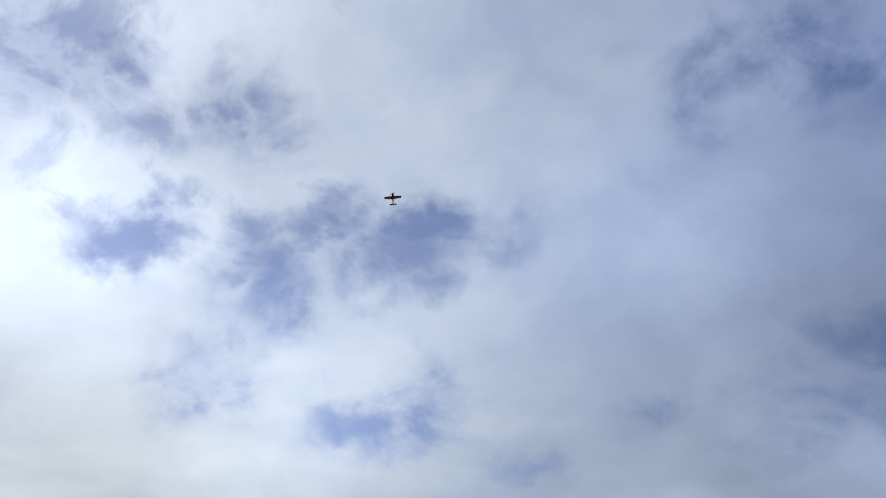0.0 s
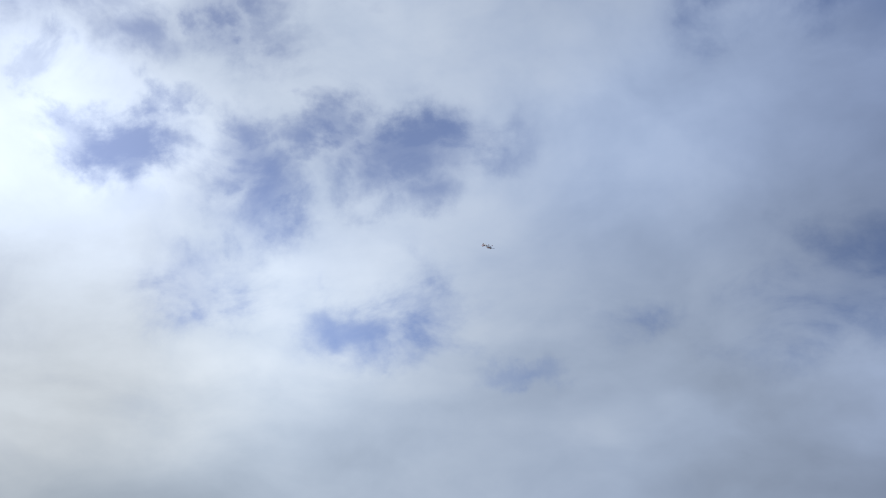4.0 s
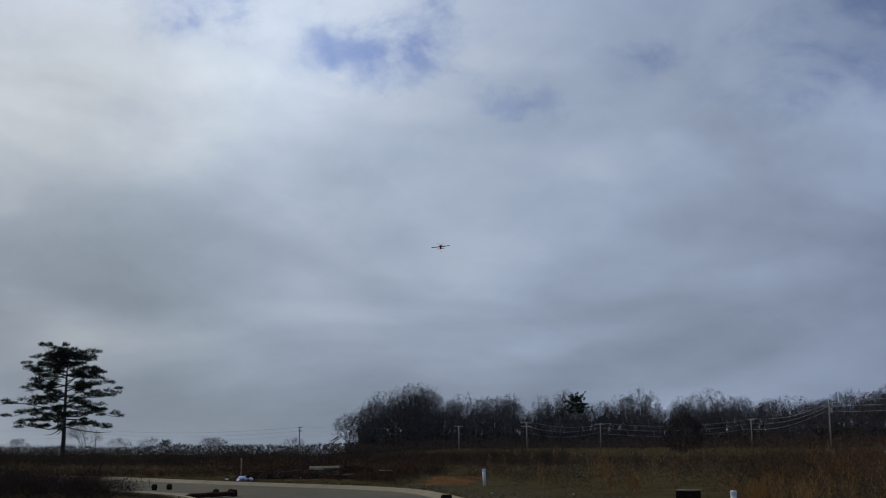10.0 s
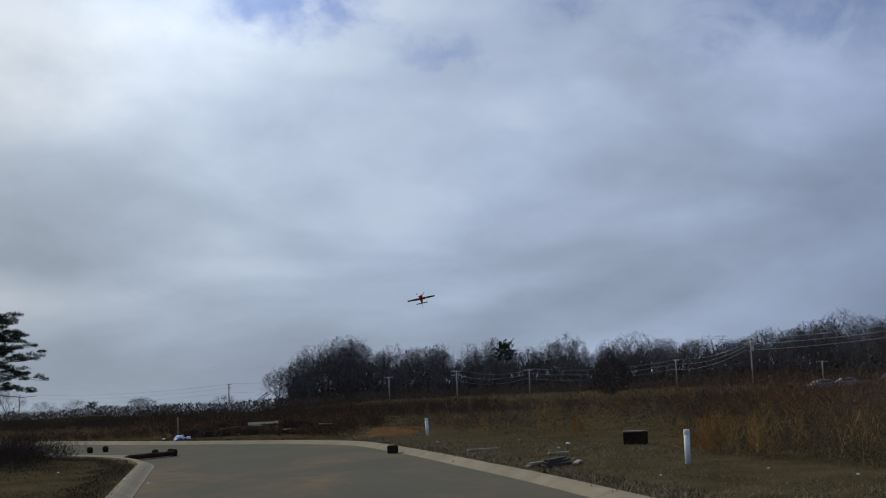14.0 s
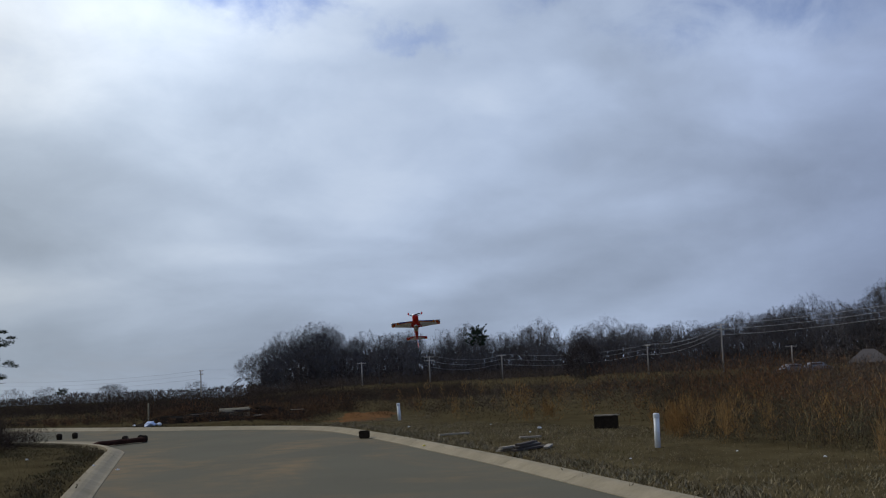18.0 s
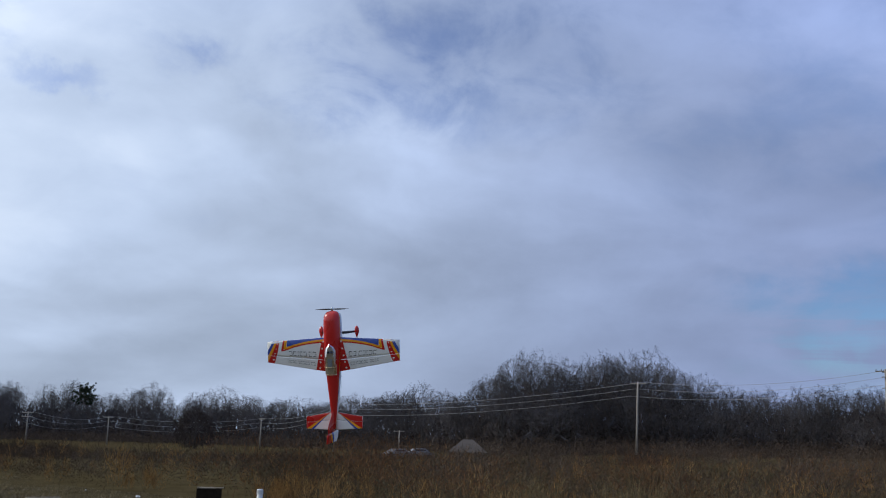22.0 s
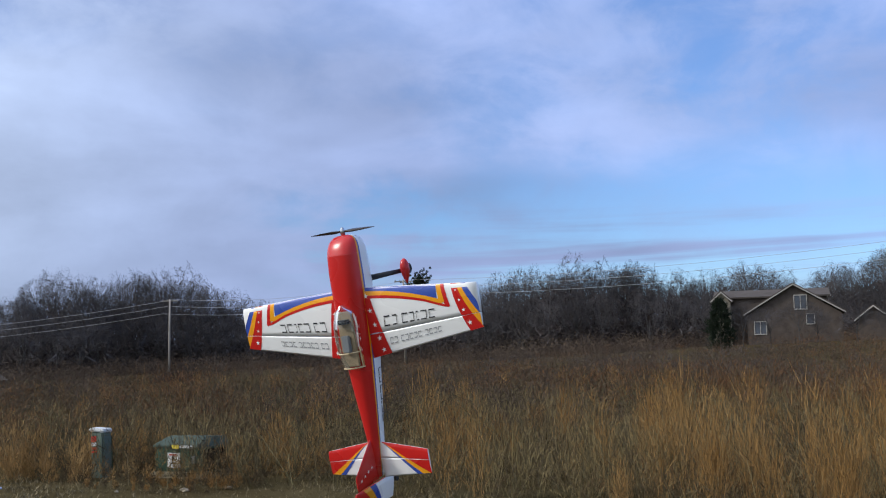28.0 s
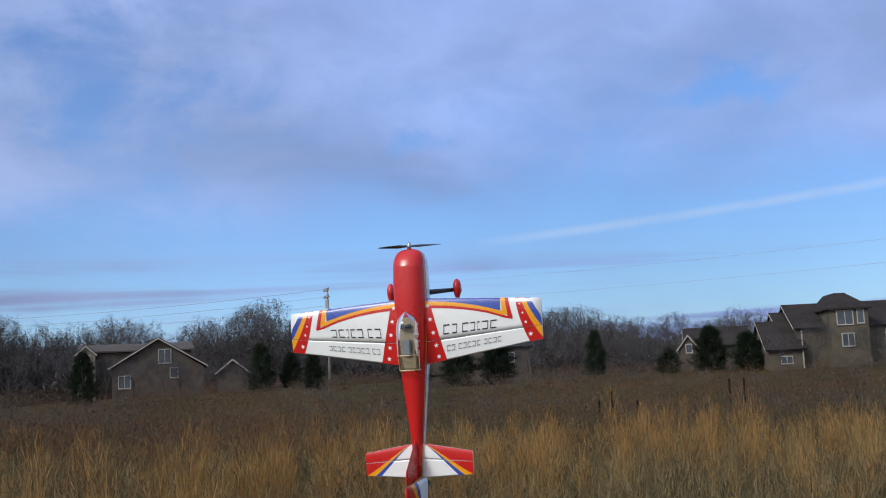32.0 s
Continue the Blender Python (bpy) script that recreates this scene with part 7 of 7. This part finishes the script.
for i, (x, y, s, m) in enumerate(((0.02, 23.4, 0.055, "tag_yellow"), (-0.3, 30.6, 0.06, "pvc"), (2.9, 27.4, 0.10, "pvc"), (2.55, 26.3, 0.05, "pvc"), (1.9, 30.0, 0.05, "tag_white"),
                                  (3.3, 18.1, 0.04, "pvc"), (6.6, 15.3, 0.06, "tarp"), (7.35, 13.6, 0.05, "grey_wood"), (6.05, 16.9, 0.05, "pvc"), (-5.6, 20.6, 0.06, "pvc"),
                                  (-6.4, 21.9, 0.05, "tag_white"), (-8.6, 24.6, 0.06, "pvc"), (8.4, 12.7, 0.08, "grey_wood"), (7.9, 12.9, 0.10, "grey_wood"), (5.2, 18.6, 0.04, "tag_white"))):
    scrap(x, y, s * 0.5, m, i, "pale crumpled scrap of litter on the ground")


# ---- debris across the bend ----
def mound(name, x, y, rx, ry, h, mat, seed, label, category, rough=0.35):
    x, y = x * 0.935, y * 0.935
    rng = np.random.default_rng(seed)
    n, m = 28, 9
    ph = rng.uniform(0, 6, 6)
    verts, faces = [], []
    for j in range(m + 1):
        t = j / m
        for i in range(n):
            a = 2 * math.pi * i / n
            k = 1 + rough * (0.4 * math.sin(3 * a + ph[0]) + 0.3 * math.sin(7 * a + ph[1] + 4 * t) + 0.2 * math.sin(11 * a + ph[2] + 9 * t))
            px, py = x + rx * t * k * math.cos(a), y + ry * t * k * math.sin(a)
            z = h * (1 - t * t) * (1 + rough * (0.5 * math.sin(3 * a + ph[3] + 7 * t) + 0.4 * math.sin(2 * a + ph[4]) + 0.35 * math.sin(9 * t + ph[5])) * min(1, 4 * t)) - 0.06 * t
            verts.append((px, py, float(land(px, py)) + max(z, -0.05)))
    for j in range(m):
        for i in range(n):
            k = (i + 1) % n
            faces.append((j * n + i, j * n + k, (j + 1) * n + k, (j + 1) * n + i))
    return tagged(part(name, mesh_from(name, verts, faces, M[mat], smooth=True)), label, category)


mound("debris_mound", -8.0, 40.9, 1.7, 0.7, 0.26, "char", 1, "dark heap of burnt debris beside the bend", "debris heap", 0.6)
mound("debris_mound", -6.3, 42.0, 1.5, 0.8, 0.24, "char", 2, "dark heap of brush and rubble beside the bend", "debris heap", 0.6)
mound("clay_spill", -1.9, 40.3, 1.2, 5.0, 0.10, "orange_soil", 3, "spill of orange clay across the verge", "soil", 0.5)
mound("clay_spill", -2.0, 37.4, 1.5, 0.8, 0.05, "orange_soil", 5, "spill of orange clay at the kerb", "soil", 0.5)
for i, (x, y, s, m) in enumerate(((-9.45, 39.8, 0.20, "tarp"), (-9.2, 40.0, 0.10, "pvc"), (-6.35, 41.9, 0.17, "concrete"), (-6.1, 42.0, 0.15, "grey_wood"), (-5.75, 42.2, 0.17, "char"), (-5.3, 42.0, 0.15, "char"), (-7.4, 40.4, 0.06, "pvc"), (-10.2, 40.6, 0.05, "pvc"), (-6.75, 41.9, 0.16, "concrete"), (-5.0, 41.9, 0.16, "char"))):
    scrap(x, y, s, m, 40 + i, "pale bundle among the debris")
rng_debris = np.random.default_rng(77)
for i in range(26):
    scrap(-9.6 + 5.4 * i / 26 + rng_debris.normal(0, 0.2), 40.6 + 1.3 * i / 26 + rng_debris.normal(0, 0.35), rng_debris.uniform(0.08, 0.22), ("char", "dark_wood", "char", "rusty_scrap")[i % 4], 100 + i,
          "dark broken chunk of debris beside the bend")
def culvert(x, y, turn, length, radius, mat, label):
    """A short length of pipe lying on its side, open at both ends."""
    root = tagged(new("culvert_pipe"), label, "pipe", "pipe lengths by the bend")
    sides, wall = 20, radius * 0.16
    verts, faces = [], []
    for px, pr in ((-length / 2, radius - wall), (-length / 2, radius), (length / 2, radius), (length / 2, radius - wall)):
        verts += [(px, math.cos(2 * math.pi * k / sides) * pr, radius + math.sin(2 * math.pi * k / sides) * pr) for k in range(sides)]
    for i in range(4):
        for k in range(sides):
            a, b = i * sides, ((i + 1) % 4) * sides
            faces.append((a + k, a + (k + 1) % sides, b + (k + 1) % sides, b + k))
    part("barrel", mesh_from("barrel", verts, faces, M[mat], smooth=False), root)
    v, f = tube([((length / 2 - 0.12, 0, radius), radius * 1.10), ((length / 2 - 0.02, 0, radius), radius * 1.10)], sides)
    part("collar", mesh_from("collar", v[:], f[:-2], M[mat]), root)
    root.matrix_basis = Matrix.Translation(ground_at(x, y)) @ Matrix.Rotation(radians(turn), 4, "Z")


culvert(-6.75, 41.6, 8, 1.05, 0.20, "concrete", "pale concrete culvert pipe lying by the bend")
culvert(-5.75, 41.9, 60, 0.55, 0.22, "char", "short black plastic pipe lying by the bend")
culvert(-5.25, 42.0, 75, 0.5, 0.20, "char", "short black plastic pipe lying by the bend")
boards("debris_boards", -7.0, 41.1, 15, [(1.6, 0, 0, 0.26, 12, "dark_wood"), (1.3, 0.5, 0.2, 0.30, -20, "dark_wood"), (1.4, -0.6, -0.1, 0.24, 30, "dark_wood"), (0.9, 1.1, -0.3, 0.12, 60, "grey_wood"), (1.2, -1.2, -0.3, 0.18, -8, "dark_wood")],
       "tangle of dark boards on the debris heap")


def stake(x, y, h, thick, mat, label, lean=0.0):
    v, f = tube([((0, 0, -0.2), thick), ((0, 0, h * 0.6), thick * 0.95), ((0, 0, h), thick * 0.8)], 8)
    ob = part("stake", mesh_from("stake", v, f, M[mat]), at=Matrix.Translation(ground_at(x, y)) @ Matrix.Rotation(radians(lean), 4, "Y"))
    tagged(ob, label, "post", "stakes and posts")


stake(-9.9, 41.5, 0.7, 0.030, "concrete", "thin pale stake beside the debris")
for az, top, r in ((-84.5, -0.77, 46), (-85.15, -0.39, 46), (-86.4, -0.86, 46), (-90.9, 0.0, 52), (-91.6, 0.0, 52)):
    p = spot(az, r)
    stake(p.x / 0.935, p.y / 0.935, r * math.tan(radians(top)) + 1.6 - p.z, 0.05, "char", "dark old fence post in the field")
p = spot(-31.3, 107)
mound("log_pile", p.x, p.y, 2.3, 1.4, 0.85, "char", 8, "long dark pile of logs at the foot of the pole", "log pile", 0.25)


M["rusty"] = material("dark_rusty_timber", ((0.022, 0.010, 0.007), (0.052, 0.022, 0.014)), 0.95, 5.0, bump=0.4, bump_scale=25.0, spec=0.03)


def inlet_barrier():
    """Dark timber-like sediment barrier with lumps around the storm inlet."""
    root = tagged(new("inlet_barrier"), "long dark sediment barrier beam across the storm inlet", "barrier")
    pts = [(-8.25, 28.38, 0.0), (-8.08, 28.48, 0.0), (-7.85, 28.68, 0.01), (-7.65, 28.9, 0.01), (-7.42, 29.14, 0.02), (-7.2, 29.38, 0.02)]
    verts, faces = [], []
    for i, p in enumerate(pts):
        q0, q1 = Vector(pts[max(i - 1, 0)]), Vector(pts[min(i + 1, 5)])
        d = (q1 - q0).normalized()
        o = Vector((-d.y, d.x, 0))
        h = 0.06 if i == 0 else 0.11 + 0.012 * (i % 2)
        for a, z in ((-0.10, 0.0), (-0.11, h * 0.7), (-0.07, h), (0.07, h), (0.11, h * 0.7), (0.10, 0.0)):
            verts.append(Vector(p) + o * a + Vector((0, 0, z)))
    for i in range(5):
        for j in range(6):
            k = (j + 1) % 6
            faces.append((i * 6 + j, i * 6 + k, i * 6 + 6 + k, i * 6 + 6 + j))
    faces += [tuple(range(6))[::-1], tuple(range(30, 36))]
    part("beam", mesh_from("beam", verts, faces, M["rusty"]), root)
    for x, y in ((-7.20, 29.5), (-7.36, 29.75), (-7.75, 29.7), (-10.04, 33.0), (-10.4, 32.7)):
        v, f = tube([((x, y, 0.0), 0.07), ((x, y, 0.10), 0.09), ((x, y, 0.16), 0.075), ((x, y, 0.18), 0.03)], 9)
        part("weight", mesh_from("weight", v, f, M["char"], smooth=True), root)
    root.location.z = 0.02


inlet_barrier()


def inlet_apron():
    """Thin concrete slab round the storm inlet."""
    ring = [(-8.35, 28.75), (-7.45, 30.2), (-8.6, 31.9), (-10.5, 33.9), (-11.6, 33.2), (-9.8, 30.6)]
    v = [(x, y, z) for z in (0.0, 0.018) for x, y in ring]
    k = len(ring)
    f = [tuple(range(k, 2 * k)), tuple(range(k))[::-1]] + [(i, (i + 1) % k, k + (i + 1) % k, k + i) for i in range(k)]
    tagged(part("inlet_apron", mesh_from("inlet_apron", v, f, M["concrete"])), "thin pale concrete apron round the storm inlet", "apron")


inlet_apron()
part("drain_block", block_mesh("drain_block", (0.26, 0.22, 0.18), M["char"], 0.02), at=Matrix.Translation((-1.36, 27.05, 0.10)))
tagged(bpy.data.objects["drain_block"], "small dark block lying on the kerb", "block")


# ---- what moves ----
FLIGHT = [
    (0.0, -7.17, 72.35, 45.95, 0.103, -0.904, 0.415, 0.125, -0.402, -0.907),
    (0.5, -6.56, 67.02, 49.09, 0.113, -0.860, 0.497, -0.028, -0.503, -0.864),
    (1.0, -6.51, 69.71, 55.42, 0.074, -0.672, -0.736, -0.008, 0.738, -0.675),
    (1.5, -5.64, 68.63, 53.49, 0.106, -0.020, -0.994, 0.007, 1.000, -0.019),
    (2.0, -4.60, 66.70, 49.55, 0.053, 0.125, -0.991, -0.084, 0.989, 0.120),
    (2.5, -3.34, 68.49, 46.92, 0.082, -0.011, -0.997, 0.621, 0.783, 0.042),
    (3.0, -2.19, 69.16, 41.99, -0.038, 0.056, -0.998, -0.091, 0.994, 0.059),
    (3.5, -1.72, 78.53, 41.31, 0.466, -0.129, -0.875, -0.337, 0.889, -0.310),
    (4.0, -0.57, 82.50, 37.68, 0.514, -0.578, -0.634, -0.443, 0.454, -0.773),
    (4.5, 0.05, 78.88, 33.24, 0.536, -0.229, -0.812, 0.275, 0.957, -0.088),
    (5.2, 1.24, 84.32, 31.25, -0.020, -0.624, -0.781, 0.279, 0.747, -0.603),
    (6.0, 2.60, 90.55, 28.99, -0.716, -0.641, -0.274, 0.027, 0.368, -0.930),
    (6.5, 3.45, 94.43, 27.57, -0.956, -0.288, -0.045, -0.046, 0.301, -0.952),
    (7.0, 1.51, 94.91, 25.80, -0.790, -0.440, 0.426, -0.480, 0.013, -0.877),
    (7.5, -0.83, 95.22, 24.22, -0.713, -0.545, 0.441, -0.479, -0.081, -0.874),
    (8.0, -2.72, 95.47, 23.06, -0.711, -0.614, 0.343, -0.409, -0.035, -0.912),
    (8.5, -4.92, 96.53, 22.11, -0.547, -0.793, 0.267, -0.442, 0.003, -0.897),
    (9.0, -6.62, 95.75, 20.66, -0.143, -0.983, 0.112, -0.567, -0.012, -0.824),
    (9.5, -6.03, 85.98, 17.72, 0.015, -1.000, 0.002, -0.244, -0.006, -0.970),
    (10.0, -4.44, 76.23, 14.76, 0.058, -0.998, 0.035, 0.116, -0.028, -0.993),
    (10.5, -3.28, 72.48, 12.97, 0.037, -0.999, 0.030, 0.065, -0.027, -0.998),
    (11.0, -2.56, 68.89, 11.21, 0.044, -0.997, 0.058, 0.247, -0.046, -0.968),
    (11.5, -2.05, 66.25, 9.74, 0.048, -0.995, 0.090, 0.261, -0.074, -0.963),
    (12.0, -1.68, 62.41, 8.65, -0.253, -0.933, 0.257, 0.050, -0.278, -0.959),
    (13.0, -1.61, 59.56, 7.12, -0.110, -0.979, 0.174, -0.093, -0.164, -0.982),
    (14.0, -0.82, 51.49, 5.66, -0.040, -0.969, 0.246, 0.166, -0.249, -0.954),
    (15.0, -0.21, 45.20, 4.74, -0.251, -0.912, 0.324, 0.113, -0.360, -0.926),
    (15.5, -0.13, 43.03, 4.23, -0.308, -0.849, 0.429, -0.021, -0.445, -0.895),
    (17.5, -0.11, 32.05, 3.09, -0.227, -0.863, 0.452, -0.089, -0.444, -0.892),
    (18.0, -0.00, 29.38, 2.89, -0.036, -0.840, 0.542, 0.024, -0.543, -0.840),
    (18.5, 0.28, 26.93, 2.65, 0.106, -0.790, 0.604, 0.019, -0.606, -0.795),
    (19.0, 0.99, 24.56, 2.58, -0.044, -0.904, 0.426, 0.146, -0.428, -0.892),
    (19.5, 1.74, 22.00, 2.37, -0.102, -0.949, 0.299, 0.100, -0.309, -0.946),
    (20.0, 2.38, 18.96, 2.28, -0.230, -0.757, 0.611, 0.189, -0.651, -0.735),
    (20.5, 2.57, 15.81, 2.30, -0.238, -0.598, 0.765, 0.227, -0.800, -0.555),
    (21.0, 2.58, 13.71, 2.28, -0.250, -0.437, 0.864, 0.022, -0.894, -0.447),
    (21.5, 2.50, 11.78, 2.25, -0.212, -0.288, 0.934, -0.295, -0.892, -0.342),
    (22.0, 2.63, 10.07, 2.52, -0.116, -0.113, 0.987, -0.557, -0.815, -0.159),
    (22.5, 2.81, 8.62, 2.44, -0.263, -0.143, 0.954, -0.661, -0.694, -0.286),
    (23.0, 2.96, 7.53, 2.43, -0.395, -0.024, 0.919, -0.551, -0.794, -0.258),
    (23.5, 2.93, 6.54, 2.36, -0.281, 0.029, 0.959, -0.274, -0.960, -0.051),
    (24.0, 2.92, 5.86, 2.12, -0.126, 0.026, 0.992, -0.094, -0.995, 0.014),
    (24.5, 2.95, 5.40, 2.16, -0.128, 0.137, 0.982, -0.037, -0.990, 0.133),
    (26.5, 2.85, 4.82, 1.91, -0.030, 0.083, 0.996, -0.514, -0.856, 0.056),
    (27.0, 3.11, 4.76, 1.91, -0.044, 0.036, 0.998, -0.629, -0.777, 0.000),
    (27.5, 3.36, 4.58, 1.92, -0.143, 0.041, 0.989, -0.800, -0.593, -0.091),
    (28.0, 3.51, 4.45, 1.91, -0.201, 0.001, 0.980, -0.953, -0.232, -0.195),
    (28.5, 3.51, 4.09, 1.89, -0.156, 0.080, 0.984, -0.984, 0.077, -0.162),
    (29.0, 3.57, 3.67, 1.88, 0.006, 0.085, 0.996, -0.964, 0.265, -0.016),
    (29.5, 3.77, 3.18, 1.89, 0.053, 0.039, 0.998, -0.936, 0.350, 0.036),
    (30.0, 4.25, 2.71, 2.02, -0.018, 0.110, 0.994, -0.921, 0.385, -0.059),
    (30.5, 4.79, 2.31, 2.06, -0.065, 0.083, 0.994, -0.903, 0.419, -0.094),
    (31.0, 5.25, 1.93, 2.13, -0.112, 0.122, 0.986, -0.917, 0.370, -0.150),
    (31.5, 5.59, 1.72, 2.10, -0.108, 0.053, 0.993, -0.952, 0.281, -0.119),
    (32.0, 5.86, 1.38, 2.11, -0.045, 0.001, 0.999, -0.995, 0.085, -0.045),
]


def attitude(row):
    t, x, y, z, nx, ny, nz, ux, uy, uz = row
    n = Vector((nx, ny, nz)).normalized()
    side = Vector((ux, uy, uz)).cross(n).normalized()
    up = n.cross(side)
    m = Matrix((n, side, up)).transposed().to_4x4()
    m.translation = (x, y, z)
    return t, m


RUDDER_SWING = [(0.0, 0), (17.5, 5), (18.5, 32), (19.0, 8), (20.0, -5), (21.0, 34), (21.5, 30), (22.0, -8), (23.0, -14), (23.5, -10), (24.0, 12), (24.5, 16), (26.5, 0), (28.0, -10), (30.0, -8), (31.0, -6), (32.0, 0)]
ELEVATOR_SWING = [(0.0, 0), (15.0, 4), (18.0, 8), (20.0, 12), (22.0, 8), (24.0, -4), (26.5, 3), (29.0, -5), (32.0, 2)]


def motions():
    walk(PLANE, [attitude(row) for row in FLIGHT])
    for ob, hub in PROP:
        walk(ob, [(k * 0.1, Matrix.Translation(hub) @ Matrix.Rotation(radians(72.0 * k + 12.0), 4, "X")) for k in range(321)])
    for ob, p in RUDDER:
        walk(ob, [(t, Matrix.Translation(p) @ Matrix.Rotation(radians(a), 4, "Z")) for t, a in RUDDER_SWING])
    for ob, p in ELEVATORS:
        walk(ob, [(t, Matrix.Translation(p) @ Matrix.Rotation(radians(a), 4, "Y")) for t, a in ELEVATOR_SWING])


motions()
